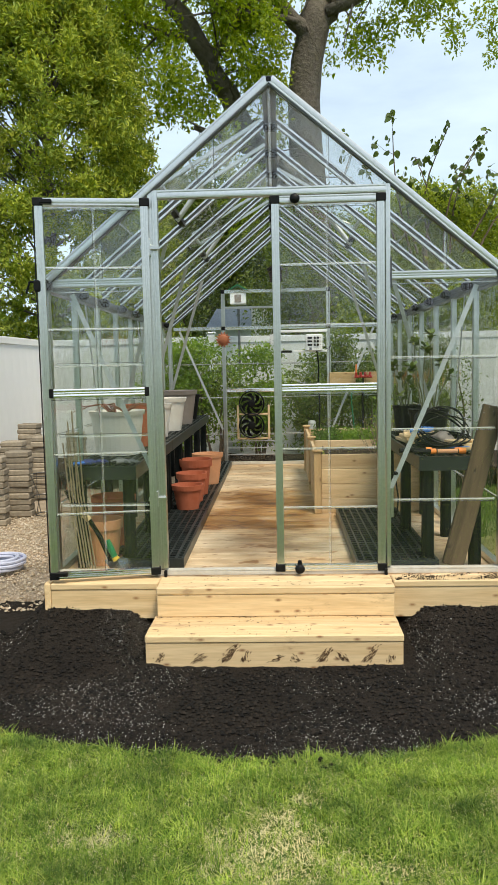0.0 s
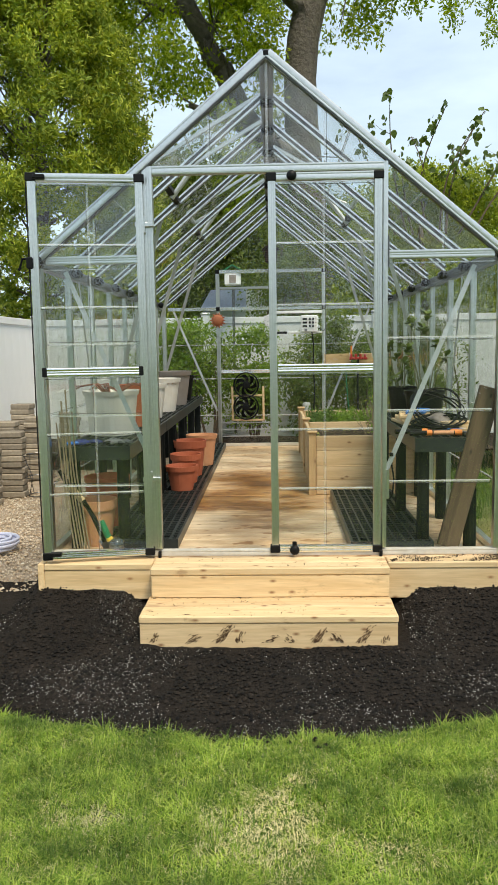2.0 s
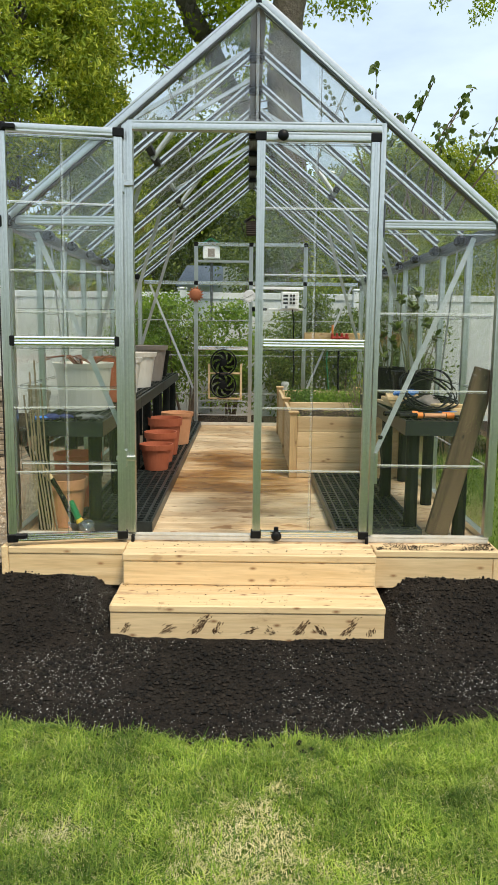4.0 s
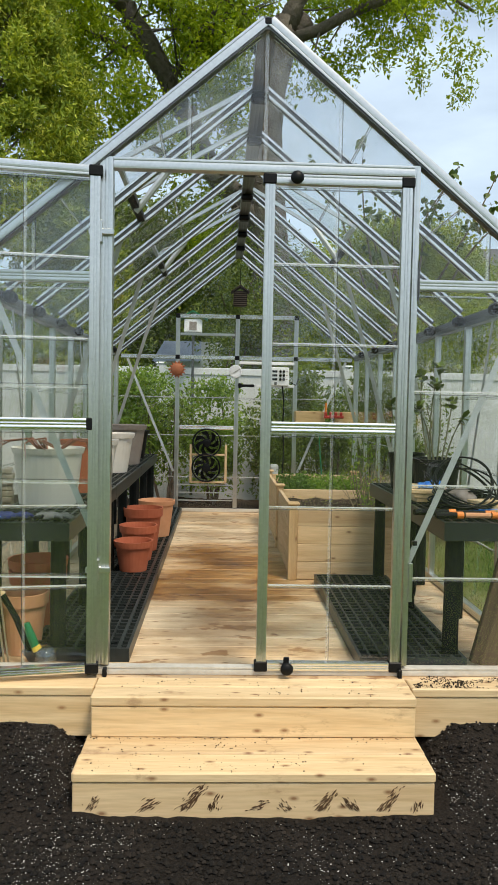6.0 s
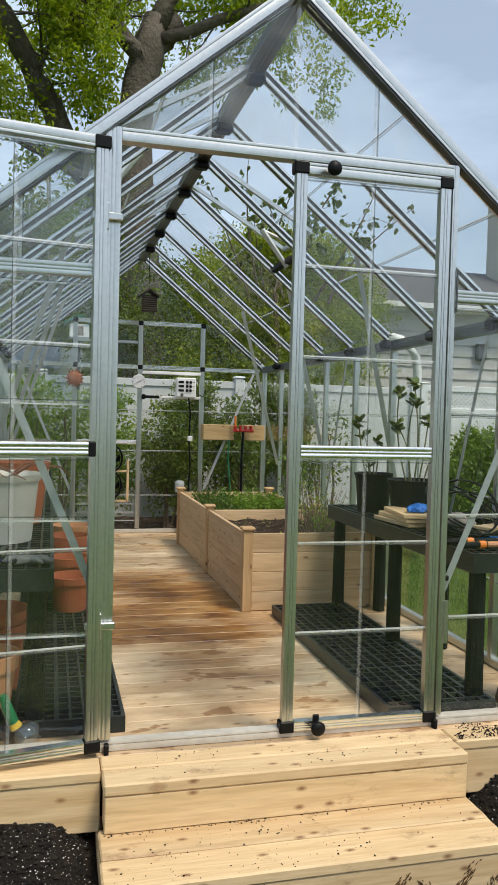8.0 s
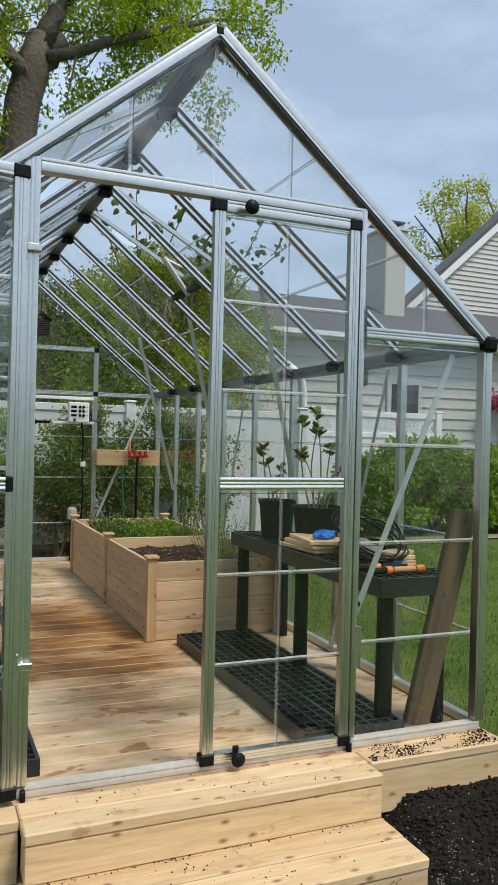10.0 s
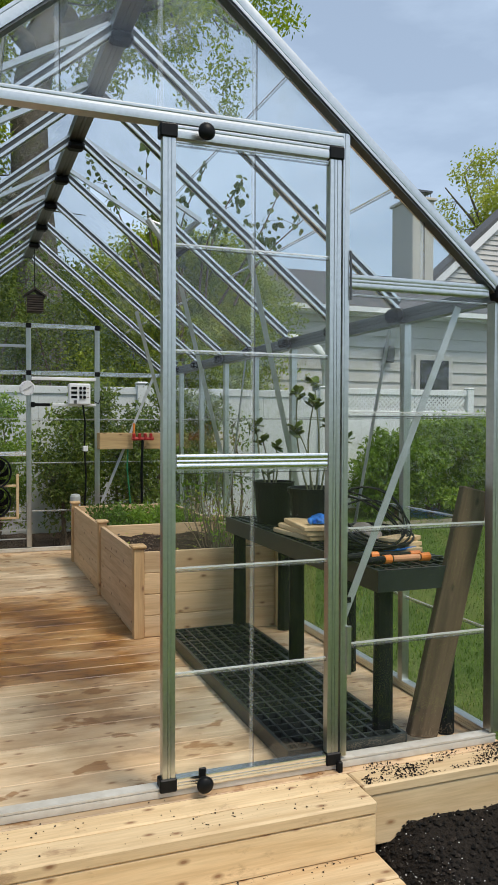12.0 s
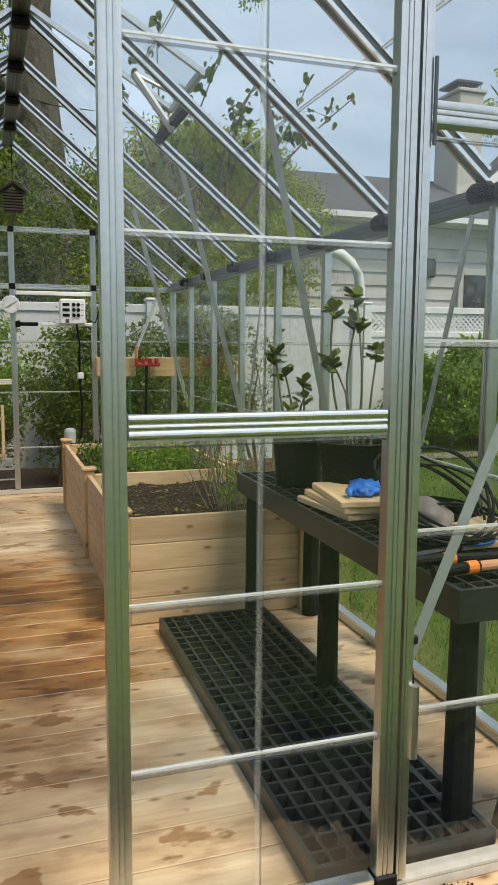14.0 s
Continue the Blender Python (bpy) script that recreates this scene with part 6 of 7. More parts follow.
def succulent(label, loc, stalks, seed):
    """Upright leggy stalks with a rosette of fleshy leaves at the top."""
    e = thing("succulent_plant", label, "plant", "succulents in black pots", loc=loc)
    rg = random.Random(seed)
    for dx, dy, h in stalks:
        b = bmesh.new()
        pts = limb(b, (dx * 0.3, dy * 0.3, -0.02), (dx, dy, h), 0.0055, 0.0035, 0.3, seed + int(h * 100), 5, 6)
        st = part("stalk", b, GREENSTEM, e)
        top = pts[-1]
        bm = bmesh.new()
        k = 18 if h > 0.3 else 11
        for i in range(k):
            a = 2.4 * i
            t = 0.35 + 0.65 * i / k
            d = Vector((math.cos(a), math.sin(a), rg.uniform(-0.55, 1.0) + 0.5 * (1 - t))).normalized()
            s = d.cross(Vector((0, 0, 1))).normalized()
            ln = 0.062 * (0.5 + 0.5 * t) * rg.uniform(0.8, 1.2)
            w = ln * rg.uniform(0.26, 0.40)
            o = top + Vector((rg.gauss(0, 0.006), rg.gauss(0, 0.006), -0.05 * rg.random() ** 2))
            u = s.cross(d) * 0.004
            v = [bm.verts.new(p) for p in (o - s * w * 0.3, o + s * w * 0.3, o + d * ln * 0.65 + s * w, o + d * ln * 0.65 - s * w, o + d * ln)]
            w2 = [bm.verts.new(p - u) for p in (o - s * w * 0.3, o + s * w * 0.3, o + d * ln * 0.65 + s * w, o + d * ln * 0.65 - s * w, o + d * ln)]
            for q in (v, w2[::-1]):
                if q is v:
                    bm.faces.new((q[0], q[1], q[2], q[3]))
                    bm.faces.new((q[3], q[2], q[4]))
                else:
                    bm.faces.new((w2[3], w2[2], w2[1], w2[0]))
                    bm.faces.new((w2[4], w2[2], w2[3]))
        part("rosette", bm, SUCC, st)
    return e


succulent("leggy green succulent with rosettes on bare stalks", (0.955, 1.42, RT + 0.18), [(-0.10, 0.0, 0.33), (-0.05, 0.05, 0.27), (0.0, -0.03, 0.22), (-0.06, -0.06, 0.12), (0.04, 0.04, 0.16)], 700)
succulent("leggy green succulent with rosettes on bare stalks", (1.046, 1.10, RT + 0.17), [(-0.09, 0.02, 0.50), (-0.02, -0.02, 0.46), (0.10, 0.05, 0.36), (0.13, -0.06, 0.27), (-0.13, -0.04, 0.33), (0.03, 0.09, 0.55)], 720)

# clutter on the right bench
for i in range(3):
    tagged(link_mesh("wooden_board", box(-0.17, 0.17, -0.11 + 0.01 * i, 0.11, 0, 0.021, 0.003), PINE), "short pale pine board stacked on the bench", "board", "boards on the bench").matrix_world = pose(0.945 + 0.006 * i, 0.93 - 0.015 * i, RT + 0.001 + 0.022 * i, 0, 0, 96 - 7 * i)
gl = bmesh.new()
bmesh.ops.create_icosphere(gl, subdivisions=4, radius=1.0)
for v in gl.verts:
    k = 1 + 0.35 * noise.noise(v.co * 1.9) + 0.2 * noise.noise(v.co * 4.3)
    v.co = Vector((v.co.x * 0.075 * k, v.co.y * 0.05 * k, max(-0.25, v.co.z) * 0.025 * k + 0.010))
for fa, fl in ((-0.5, 0.075), (-0.15, 0.09), (0.2, 0.085), (2.6, 0.06)):
    add_tube(gl, [(0.05 * math.cos(fa), 0.05 * math.sin(fa), 0.012), ((0.05 + fl * 0.6) * math.cos(fa), (0.05 + fl * 0.6) * math.sin(fa), 0.018), ((0.05 + fl) * math.cos(fa + 0.2), (0.05 + fl) * math.sin(fa + 0.2), 0.009)], [0.015, 0.012, 0.007], 8)
glove = tagged(link_mesh("work_glove", gl, BLUE, None, True), "crumpled bright blue rubber glove on the boards", "glove")
glove.matrix_world = pose(0.955, 0.85, RT + 0.0685, 0, 0, 60)



def garden_glove(label, material, loc, rz, seed):
    """A limp knit glove: crumpled palm with four fingers and a thumb."""
    bm = bmesh.new()
    bmesh.ops.create_icosphere(bm, subdivisions=3, radius=1.0)
    for v in bm.verts:
        k = 1 + 0.3 * noise.noise(v.co * 2.1 + Vector((seed, 0, 0)))
        v.co = Vector((v.co.x * 0.065 * k, v.co.y * 0.045 * k, max(-0.3, v.co.z) * 0.02 * k + 0.008))
    for fa, fl in ((-0.55, 0.06), (-0.2, 0.075), (0.12, 0.075), (0.45, 0.06), (1.7, 0.05)):
        c, s_ = math.cos(fa), math.sin(fa)
        add_tube(bm, [(0.045 * c, 0.035 * s_, 0.010), ((0.045 + fl * 0.6) * c, (0.035 + fl * 0.6) * s_, 0.016), ((0.045 + fl) * c, (0.035 + fl) * s_, 0.007)], [0.012, 0.010, 0.006], 7)
    o = tagged(link_mesh("garden_glove", bm, material, None, True), label, "glove", "gloves on the bench")
    o.matrix_world = pose(loc[0], loc[1], loc[2], 0, 0, rz)


garden_glove("crumpled navy blue knit glove on the bench", NAVY, (-1.10, 0.24, BT + 0.001), 20, 1)
garden_glove("crumpled dark rubber glove on the bench", BLACK, (-1.04, 0.33, BT + 0.001), 150, 2)
garden_glove("limp grey knit glove on the bench", GREYKNIT, (-0.92, 0.26, BT + 0.001), -10, 3)

coil = thing("cable_coil", "tangled coil of black cable on the bench", "cable", loc=(1.02, 0.50, RT))
rgc = random.Random(80)
for i in range(28):
    pts = []
    r, ti, tz = 0.10 + 0.0024 * i, rgc.uniform(-0.5, 0.5), rgc.uniform(0.005, 0.03) + 0.003 * i
    cx, cy = rgc.uniform(-0.03, 0.03), rgc.uniform(-0.04, 0.04)
    tilt, turn = (rgc.uniform(0.1, 0.45) if i < 22 else rgc.uniform(0.6, 0.95)), rgc.uniform(-0.9, 0.9)
    lobe = rgc.uniform(0.05, 0.16)
    for k in range(29):
        a = 2 * math.pi * k / 28
        rr = r * (1 + lobe * math.sin(2 * a + ti * 6))
        u, w = rr * math.cos(a) * 0.95, rr * 1.15 * math.sin(a)
        z = tz + (w + r * 0.8) * math.sin(tilt)
        w *= math.cos(tilt)
        pts.append((cx + u * math.cos(turn) - w * math.sin(turn), cy + u * math.sin(turn) + w * math.cos(turn), max(0.006, z * (0.5 if i < 22 else 0.7))))
    part("loop", tube(pts, 0.0042, 6), BLACK, coil)
part("blue_cord", tube([(-0.10, -0.1, 0.012), (0.02, -0.16, 0.02), (0.13, -0.12, 0.014), (0.12, 0.0, 0.02), (0.0, 0.05, 0.03)], 0.007, 6), BLUE, coil, "blue cord")
bag = bmesh.new()
bmesh.ops.create_icosphere(bag, subdivisions=4, radius=1.0)
for v in bag.verts:
    k = 1 + 0.3 * noise.noise(v.co * 1.7 + Vector((3, 0, 0)))
    v.co = Vector((v.co.x * 0.09 * k, v.co.y * 0.12 * k, max(-0.4, v.co.z) * 0.06 * k + 0.025))
tagged(link_mesh("tool_pouch", bag, TAUPE, None, True), "crumpled dark tool pouch on the bench", "pouch").matrix_world = pose(1.03, 0.62, RT + 0.001)
for x, y, rz, spread in ((0.945, 0.235, -6, 0.0), (0.955, 0.165, 4, 0.004)):
    e = thing("hand_lopper", "black loppers with orange bands on their handles", "loppers", "loppers on the bench", (x, y, RT + 0.016), rz)
    part("handle", tube([(-0.17, 0, 0.0), (-0.10, 0.004, 0.002), (0.03, 0.006, 0.002), (0.12, 0.002, 0.0)], [0.013, 0.014, 0.011, 0.012], 10), BLACK, e, "black rubber handle")
    part("band", tube([(-0.075, 0.004, 0.002), (-0.045, 0.005, 0.002)], [0.0165, 0.0165], 12), ORANGE, e, "orange band")
    part("band", tube([(0.085, 0.003, 0.001), (0.125, 0.002, 0.0)], [0.0155, 0.017], 12), ORANGE, e, "orange band")
    part("sleeve", tube([(-0.04, 0.005, 0.002), (0.08, 0.003, 0.001)], [0.0125, 0.0125], 10), TERRA_LIGHT if spread else BLACK, e)
    part("blade", bar((0.12, 0.002, 0.0), (0.19, 0.010, -0.004), 0.022, 0.006), STEEL, e)
for i in range(3):
    tagged(link_mesh("wood_block", box(-0.085, 0.085, -0.045, 0.045, 0, 0.018, 0.002), PINE), "flat pine offcut on the bench", "board", "offcuts").matrix_world = pose(1.085 + 0.012 * i, 0.40 + 0.015 * i, RT + 0.001 + 0.019 * i, 0, 0, 12 * i)
gb = thing("grafting_tool", "grey metal hand tool lying on the bench", "tool", loc=(0.90, 0.34, RT + 0.01), rz=15)
part("shaft", tube([(-0.1, 0, 0), (0.1, 0, 0)], 0.008, 8), STEEL, gb)
part("handle", tube([(-0.18, 0, 0.002), (-0.1, 0, 0)], 0.014, 8), BLACK, gb)

# leaning plank, canes, shovel, waterer
m, n = frame_to((0.985, 0.075, 0.30), (1.175, 0.065, 1.27), (0, 1, 0))
pl = tagged(link_mesh("leaning_plank", box(-0.135 * 0, 0.118, -0.018, 0.018, 0, 0.92, 0.004), OLDWOOD), "weathered brown plank leaning against the front corner", "plank")
pl.matrix_world = pose(0.930, 0.075, 0.334, 0, 14.0, 0)
for i in range(6):
    x = -1.165 + 0.016 * i
    tagged(link_mesh("bamboo_cane", tube([(x + 0.05, 0.05 + 0.006 * (i % 3), 0.303), (x - 0.005, 0.055, 0.75), (x - 0.028 + 0.01 * (i % 2), 0.05, 1.05 + 0.06 * ((i * 5) % 4))], 0.0045, 6), BAMBOO), "thin bamboo cane leaning in the corner", "cane", "canes in the corner")
sh = thing("long_handled_tool", "garden spade with a pale grip and black shaft", "garden tool", loc=(0, 0, 0))
part("upper_shaft", tube([(-1.195, 0.085, 0.775), (-1.17, 0.085, 0.725), (-1.14, 0.085, 0.685)], [0.014, 0.015, 0.015], 8), BLACK, sh)
part("grip", tube([(-1.14, 0.085, 0.685), (-1.105, 0.085, 0.64), (-1.07, 0.085, 0.60)], [0.017, 0.019, 0.018], 8), PINE, sh, "pale wooden grip")
part("shaft", tube([(-1.07, 0.085, 0.60), (-1.01, 0.085, 0.50), (-0.955, 0.085, 0.36)], [0.016, 0.015, 0.013], 8), BLACK, sh)
part("blade", bar((-0.965, 0.085, 0.38), (-0.91, 0.085, 0.304), 0.06, 0.006, (0, 1, 0)), STEEL, sh)
wt = thing("plant_waterer", "green and yellow handled clear glass watering globe", "watering globe", loc=(0, 0, 0))
GLOBE = pane_glass("globe_glass", (0.93, 0.95, 0.95), 4.0, 0.06, 0.2)
gbm = bmesh.new()
bmesh.ops.create_uvsphere(gbm, u_segments=24, v_segments=16, radius=0.047)
o = part("globe", gbm, GLOBE, wt, "clear glass globe", True)
o.matrix_local = pose(-0.880, 0.06, 0.350)
part("neck", tube([(-0.915, 0.06, 0.375), (-0.925, 0.06, 0.392)], [0.022, 0.018], 12), YELLOWP, wt, "yellow collar")
part("handle", tube([(-0.925, 0.06, 0.392), (-0.945, 0.06, 0.44), (-0.962, 0.06, 0.49)], [0.018, 0.019, 0.013], 12), GREENP, wt, "green handle")

# things on the back wall
def vent_fan(loc):
    e = thing("circulation_fan", "round black electric fan on the back wall", "fan", "two stacked fans", loc)
    for r in (0.142, 0.120, 0.09, 0.055):
        pts = [(r * math.cos(a), -0.02, r * math.sin(a)) for a in (2 * math.pi * k / 32 for k in range(33))]
        part("ring", tube(pts, 0.006 if r > 0.13 else 0.0022, 5), BLACK, e)
    for k in range(7):
        a = 2 * math.pi * k / 7
        bm = bmesh.new()
        v = []
        for i in range(6):
            t = i / 5
            rr, aa = 0.04 + 0.085 * t, a + 0.75 * t
            w = 0.48 + 0.10 * t
            v.append((bm.verts.new((rr * math.cos(aa), 0.004, rr * math.sin(aa))), bm.verts.new((rr * math.cos(aa + w), -0.006, rr * math.sin(aa + w)))))
        for p, q in zip(v, v[1:]):
            bm.faces.new((p[0], p[1], q[1], q[0]))
        bmesh.ops.solidify(bm, geom=bm.faces[:], thickness=0.003)
        part("blade", bm, BLACK, e)
    part("hub", lathe([(0.01, 0), (0.045, 0), (0.045, 0.03), (0.02, 0.036), (0.01, 0.036)], 20), BLACK, e).matrix_local = pose(0, 0.01, 0, 90)
    part("shroud", tube([(0.142 * math.cos(a), 0.012, 0.142 * math.sin(a)) for a in (2 * math.pi * k / 32 for k in range(33))], 0.009, 6), BLACK, e)
    return e


vent_fan((-0.298, BACK - 0.05, 1.018))
vent_fan((-0.302, BACK - 0.05, 0.762))
br = thing("fan_bracket", "pale wooden bracket frame behind the fans", "bracket")
for a in ((-0.46, -0.10, 0.885, 0.905), (-0.46, -0.10, 0.60, 0.62)):
    part("crossbar", box(a[0], a[1], BACK - 0.036, BACK - 0.022, a[2], a[3], 0.002), PINE, br)
for x in (-0.10, -0.46):
    part("upright", box(x - 0.012, x + 0.012, BACK - 0.036, BACK - 0.022, 0.60, 1.0, 0.002), PINE, br)

sunface = thing("sun_ornament", "round rusty clay sun ornament with pointed rays", "wall ornament", loc=(-0.612, BACK - 0.05, 1.765))
part("disc", lathe([(0.005, 0), (0.062, 0), (0.066, 0.012), (0.045, 0.028), (0.02, 0.034), (0.004, 0.036)], 24), RUST, sunface, "", True).matrix_local = pose(0, 0.01, 0, 90)
for k in range(14):
    a = 2 * math.pi * k / 14
    bm = bmesh.new()
    d, s = Vector((math.cos(a), 0, math.sin(a))), Vector((-math.sin(a), 0, math.cos(a)))
    q = [bm.verts.new(p) for p in (d * 0.062 - s * 0.014, d * 0.062 + s * 0.014, d * (0.098 if k % 2 else 0.09), d * 0.07 + Vector((0, -0.012, 0)))]
    for f in ((0, 2, 3), (2, 1, 3), (1, 0, 3), (0, 1, 2)):
        bm.faces.new([q[i] for i in f])
    part("ray", bm, RUST, sunface)

th = thing("thermometer", "round white dial thermometer with black pointer", "thermometer", loc=(-0.016, BACK - 0.045, 1.755))
part("case", lathe([(0.005, 0), (0.067, 0), (0.067, 0.018), (0.062, 0.022), (0.005, 0.020)], 32), WHITE, th).matrix_local = pose(0, 0.01, 0, 90)
part("pointer", bar((-0.035, -0.014, -0.02), (0.045, -0.014, 0.025), 0.002, 0.006, (0, 1, 0)), BLACK, th, "black pointer")
for k in range(12):
    a = 2 * math.pi * k / 12
    part("tick", bar((0.047 * math.cos(a), -0.0125, 0.047 * math.sin(a)), (0.060 * math.cos(a), -0.0125, 0.060 * math.sin(a)), 0.001, 0.008, (0, 1, 0)), BLACK, th)

cb = thing("control_box", "white climate control box with dark knobs and cord", "control box", loc=(0.435, BACK - 0.055, 1.715))
part("case", box(-0.095, 0.095, -0.05, 0.03, -0.10, 0.09, 0.009), WHITE, cb)
for i in range(3):
    z = 0.047 - i * 0.040
    part("display", box(-0.076, -0.024, -0.054, -0.05, z - 0.011, z + 0.011), BLACK, cb, "dark display window")
    for j in range(2):
        part("dial", lathe([(0.003, 0), (0.0145, 0), (0.012, 0.012), (0.003, 0.012)], 14), BLACK, cb, "black dial").matrix_local = pose(0.008 + j * 0.034, -0.05, z, 90)
    part("marking", box(0.062, 0.080, -0.0525, -0.05, z - 0.003, z + 0.003), TAUPE, cb)
part("label_strip", box(-0.055, -0.028, -0.0525, -0.05, -0.092, -0.062), STEEL, cb)
part("cord", tube([(0.03, -0.02, -0.098), (0.05, -0.02, -0.25), (0.045, -0.01, -0.5), (0.06, -0.01, -0.75), (0.05, 0.0, -1.0), (0.07, 0.0, -1.2)], 0.008, 6), BLACK, cb, "black power cord")
part("cord", tube([(0.094, -0.02, -0.05), (0.17, -0.02, -0.09), (0.2, 0.0, -0.02)], 0.005, 6), BLACK, cb, "black cable")

part("plug", box(0.03, 0.075, -0.035, 0.005, -0.52, -0.47, 0.006), WHITE, cb, "white plug adapter")

bh = thing("birdhouse", "little dark slatted wooden birdhouse hung from the ridge", "birdhouse", loc=(0.008, 4.33, 2.445))
for i in range(7):
    part("log", tube([(-0.066, -0.055, -0.078 + i * 0.019), (0.066, -0.055, -0.078 + i * 0.019)], 0.0095, 7), DARKWOOD, bh)
part("body", box(-0.058, 0.058, -0.052, 0.055, -0.085, 0.055, 0.003), DARKWOOD, bh)
for sx in (-1, 1):
    part("roof", bar((sx * 0.085, 0, 0.045), (0, 0, 0.105), 0.16, 0.012, (0, 0, 1)), DARKWOOD, bh)
part("entrance", lathe([(0.002, 0), (0.02, 0), (0.02, 0.004), (0.002, 0.004)], 16), BLACK, bh, "black round entrance").matrix_local = pose(0, -0.055, 0.0, 90)
part("cord", tube([(0, 0, 0.105), (0, 0, 0.45)], 0.003, 5), BLACK, bh)

bk = thing("planter_box", "pale wooden planter box hung on the back wall", "planter box", loc=(0.75, BACK - 0.10, 1.29))
part("front_panel", box(-0.150, 0.150, -0.07, -0.055, -0.075, 0.072, 0.004), BOXWOOD, bk)
part("back_panel", box(-0.150, 0.150, 0.055, 0.07, -0.075, 0.072, 0.004), BOXWOOD, bk)
part("bottom", box(-0.150, 0.150, -0.053, 0.053, -0.075, -0.060, 0.002), BOXWOOD, bk)
for sx in (-1, 1):
    part("end_panel", box(sx * 0.1425 - 0.0075, sx * 0.1425 + 0.0075, -0.053, 0.053, -0.058, 0.072, 0.002), BOXWOOD, bk)
bk2 = thing("planter_box", "pale wooden planter box hung on the back wall", "planter box", loc=(1.11, BACK - 0.10, 1.29))
part("front_panel", box(-0.10, 0.10, -0.07, -0.055, -0.075, 0.072, 0.004), BOXWOOD, bk2)
part("back_panel", box(-0.10, 0.10, 0.055, 0.07, -0.075, 0.072, 0.004), BOXWOOD, bk2)
part("bottom", box(-0.10, 0.10, -0.053, 0.053, -0.075, -0.060, 0.002), BOXWOOD, bk2)
for sx in (-1, 1):
    part("end_panel", box(sx * 0.0925 - 0.0075, sx * 0.0925 + 0.0075, -0.053, 0.053, -0.058, 0.072, 0.002), BOXWOOD, bk2)
mf = thing("water_manifold", "red valve manifold with upright handles", "manifold", loc=(0.98, BACK - 0.22, 1.31))
part("pipe", tube([(-0.10, 0, 0), (0.10, 0, 0)], 0.016, 8), REDP, mf)
for i in range(4):
    part("valve", box(-0.095 + i * 0.052, -0.068 + i * 0.052, -0.02, 0.02, -0.012, 0.05, 0.006), REDP, mf)
part("handle", tube([(-0.08, 0, 0.03), (-0.08, 0, 0.14)], 0.011, 8), ORANGE, mf, "orange handle")
part("drop_hose", tube([(0.0, 0, -0.01), (-0.01, 0, -0.3), (0.0, 0.02, -0.62)], 0.012, 8), BLACK, mf)

jar = thing("white_jug", "small translucent white jug at the bed's end", "jug", loc=(0.40, 4.80, 0.70))
part("body", lathe([(0.02, 0), (0.045, 0), (0.046, 0.085), (0.038, 0.105), (0.02, 0.11)], 18), speckled("milky_plastic", (0.36, 0.38, 0.37), (0.48, 0.50, 0.49), 14, 0.35, 0, 0.05, 0.002), jar)
part("stand", tube([(0, 0, -0.398), (0, 0, 0)], 0.02, 8), BLACK, jar)

# bird feeder beyond the back wall
bf = thing("bird_feeder", "white hanging bird feeder with a green roof", "bird feeder", loc=(-0.52, 6.6, 2.41))
part("body", box(-0.11, 0.11, -0.09, 0.09, -0.11, 0.05, 0.008), WHITE, bf)
part("seed_window", box(-0.045, 0.045, -0.096, -0.09, -0.085, 0.02), TAUPE, bf, "brown seed window")
for sx in (-1, 1):
    part("roof", bar((sx * 0.18, 0, 0.05), (0, 0, 0.15), 0.26, 0.014, (0, 0, 1)), GREENP, bf, "green roof")
part("pole", tube([(0, 0.05, -2.15), (0, 0.05, -0.13)], 0.018, 8), STEEL, bf)

# paver stacks, wire stand and hose beside the path
def paver():
    bm = box(-0.115, 0.115, -0.085, 0.085, 0, 0.058, 0.010)
    for v in bm.verts:
        v.co.y += 0.03 * math.cos(v.co.x * 9)
    return bm


pm = None
rgp = random.Random(33)
for sx, sy, n in ((-2.66, 2.85, 11), (-2.56, 3.3, 11), (-2.78, 3.75, 12), (-2.62, 4.3, 12), (-2.88, 4.65, 14), (-2.40, 4.85, 12), (-2.95, 3.2, 9)):
    for i in range(n):
        if pm is None:
            o = link_mesh("paver", paver(), CONC)
            pm = o.data
        else:
            o = new("paver", pm)
        o.matrix_world = pose(sx + rgp.uniform(-0.012, 0.012), sy + rgp.uniform(-0.012, 0.012), 0.018 + i * 0.059, 0, 0, 80 + rgp.uniform(-5, 5) + sx * 30)
        tagged(o, "tan-grey concrete edging paver stacked by the path", "paver", "stacked concrete pavers")
ws = thing("wire_plant_stand", "rusty black wire plant stand by the pavers", "plant stand", loc=(-2.30, 3.35, 0.02))
for z, r in ((0.0, 0.13), (0.18, 0.15), (0.40, 0.17)):
    part("hoop", tube([(r * math.cos(a), r * math.sin(a), z + 0.006) for a in (2 * math.pi * k / 20 for k in range(21))], 0.005, 5), STEEL, ws)
for k in range(5):
    a = 2 * math.pi * k / 5
    part("upright", tube([(0.13 * math.cos(a), 0.13 * math.sin(a), 0), (0.12 * math.cos(a + 0.5), 0.12 * math.sin(a + 0.5), 0.2), (0.17 * math.cos(a), 0.17 * math.sin(a), 0.41)], 0.004, 5), STEEL, ws)
hs = thing("garden_hose", "coiled pale blue and white garden hose on gravel", "hose", loc=(-2.0, 1.20, 0.03))
pts = []
for k in range(150):
    a = k * 0.26
    r = 0.10 + 0.06 * (0.5 + 0.5 * math.sin(k * 0.113))
    pts.append((r * math.cos(a), r * math.sin(a), 0.012 + 0.0005 * k))
part("coil", tube(pts, 0.013, 7), HOSEBLUE, hs)

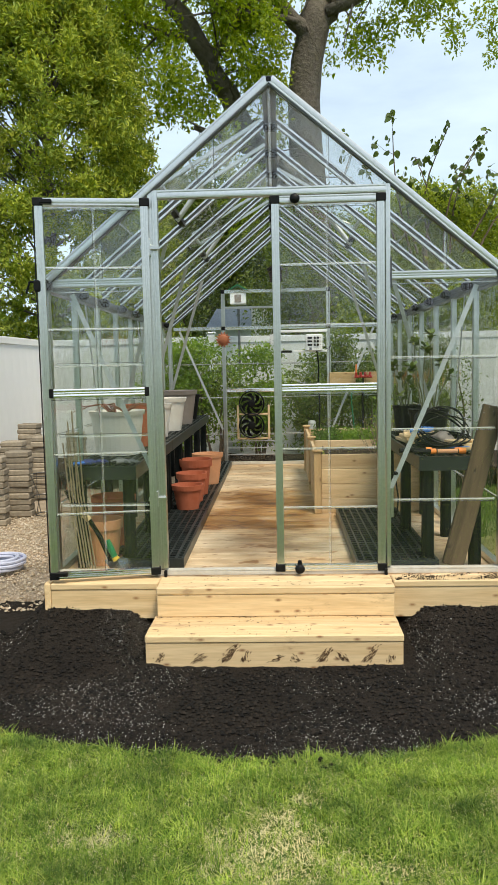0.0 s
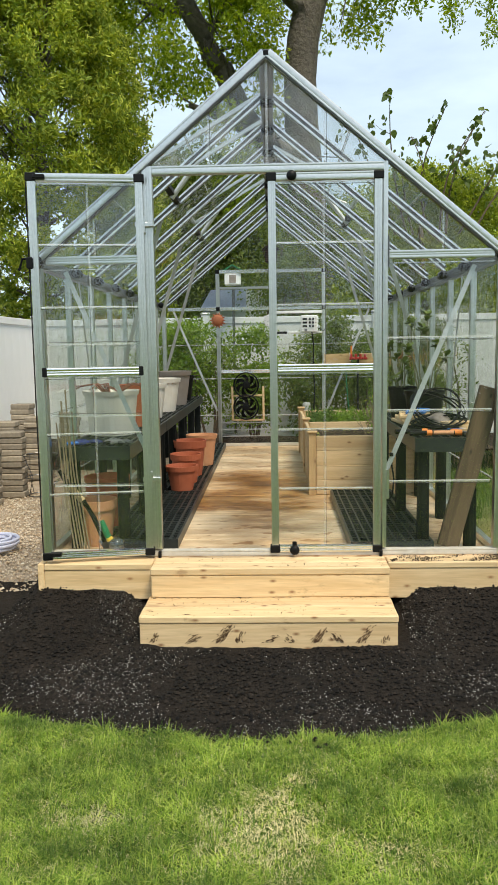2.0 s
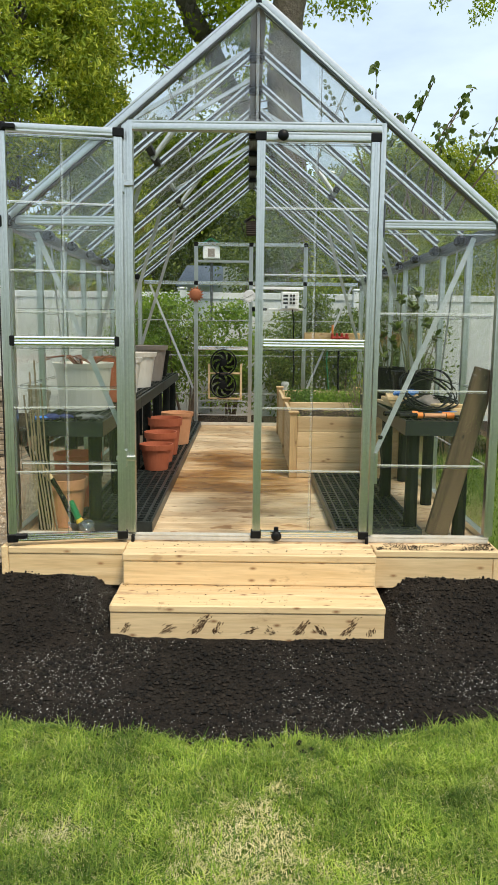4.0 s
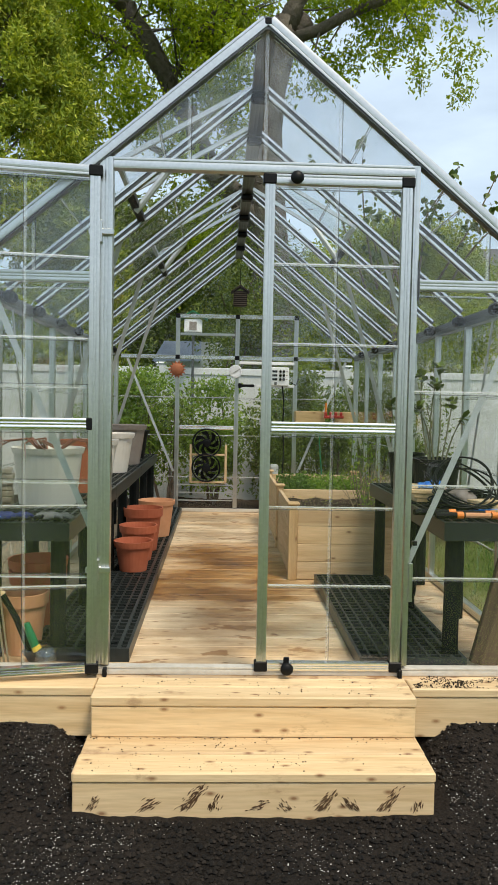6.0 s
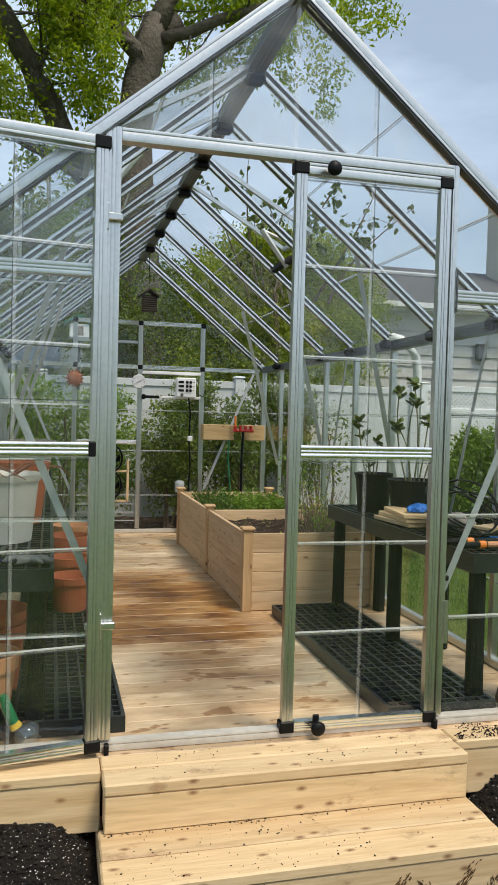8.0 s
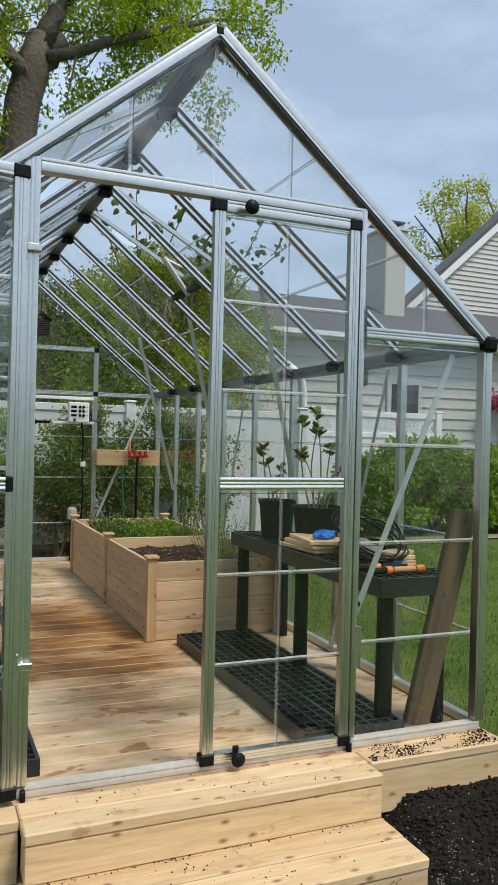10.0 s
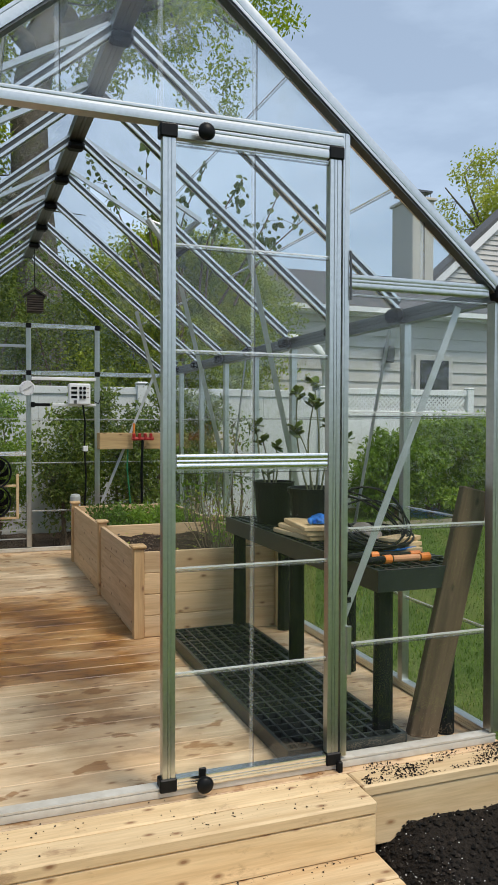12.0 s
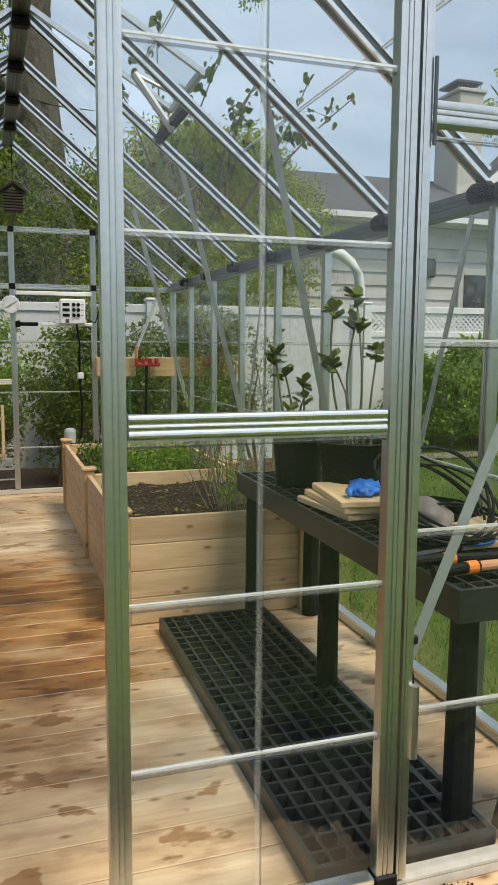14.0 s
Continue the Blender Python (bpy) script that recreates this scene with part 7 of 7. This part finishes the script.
# sprawling stems over the front planter
tr = thing("trailing_plant", "sprawling reddish plant stems in the white planter", "plant", loc=(-1.035, 0.79, BT + 0.25))
STEMRED = speckled("reddish_stem", (0.16, 0.05, 0.035), (0.28, 0.11, 0.06), 20, 0.7, 0, 0.1, 0.002)
rgt = random.Random(55)
for i in range(11):
    a = rgt.random() * 6.283
    r = rgt.uniform(0.18, 0.30)
    part("stem", tube([(0.03 * math.cos(a), 0.03 * math.sin(a), 0), (r * 0.55 * math.cos(a), r * 0.55 * math.sin(a), 0.075), (r * math.cos(a + 0.3), r * math.sin(a + 0.3), 0.06), (r * 1.2 * math.cos(a + 0.45), r * 1.2 * math.sin(a + 0.45), rgt.uniform(-0.02, 0.05))], [0.006, 0.005, 0.004, 0.002], 5), STEMRED, tr)
for i in range(2):
    gt = thing("hand_tool", "small hand tool lying on the bench front", "hand tool", "tools on the left bench", (-1.08 + 0.16 * i, 0.22 + 0.05 * i, BT + 0.012), 20 + 50 * i)
    part("handle", tube([(-0.10, 0, 0), (-0.02, 0, 0.002)], [0.011, 0.009], 8), BLUE if i == 0 else BLACK, gt)
    part("blade", bar((-0.02, 0, 0), (0.09, 0, -0.004), 0.035, 0.004), STEEL, gt)

latchbar = thing("vent_latch", "black latch bar on the back wall batten", "latch", loc=(0.10, BACK - 0.05, 1.612))
part("bar", box(-0.08, 0.08, -0.012, 0.012, -0.014, 0.014, 0.004), BLACK, latchbar)
part("catch", box(-0.085, -0.05, -0.022, 0.012, -0.024, 0.024, 0.005), BLACK, latchbar)
hc = thing("extension_lead", "short black power lead hooked beside the door post", "power lead", loc=(0.665, 0.045, 0.85))
part("cord", tube([(0, 0, 0), (0.004, 0, -0.06), (0.016, 0, -0.14), (0.008, 0, -0.22), (-0.008, 0, -0.25)], 0.0045, 6), BLACK, hc)
part("hook", box(-0.01, 0.01, -0.02, 0.006, -0.008, 0.012, 0.003), BLACK, hc)
gh2 = thing("drip_hose", "thin green drip hose hanging by the manifold", "hose", loc=(0.86, BACK - 0.16, 1.34))
part("tube", tube([(0.06, 0, 0.0), (0.0, 0, -0.05), (-0.01, 0, -0.3), (0.02, 0, -0.62)], 0.007, 6), GREENP, gh2)
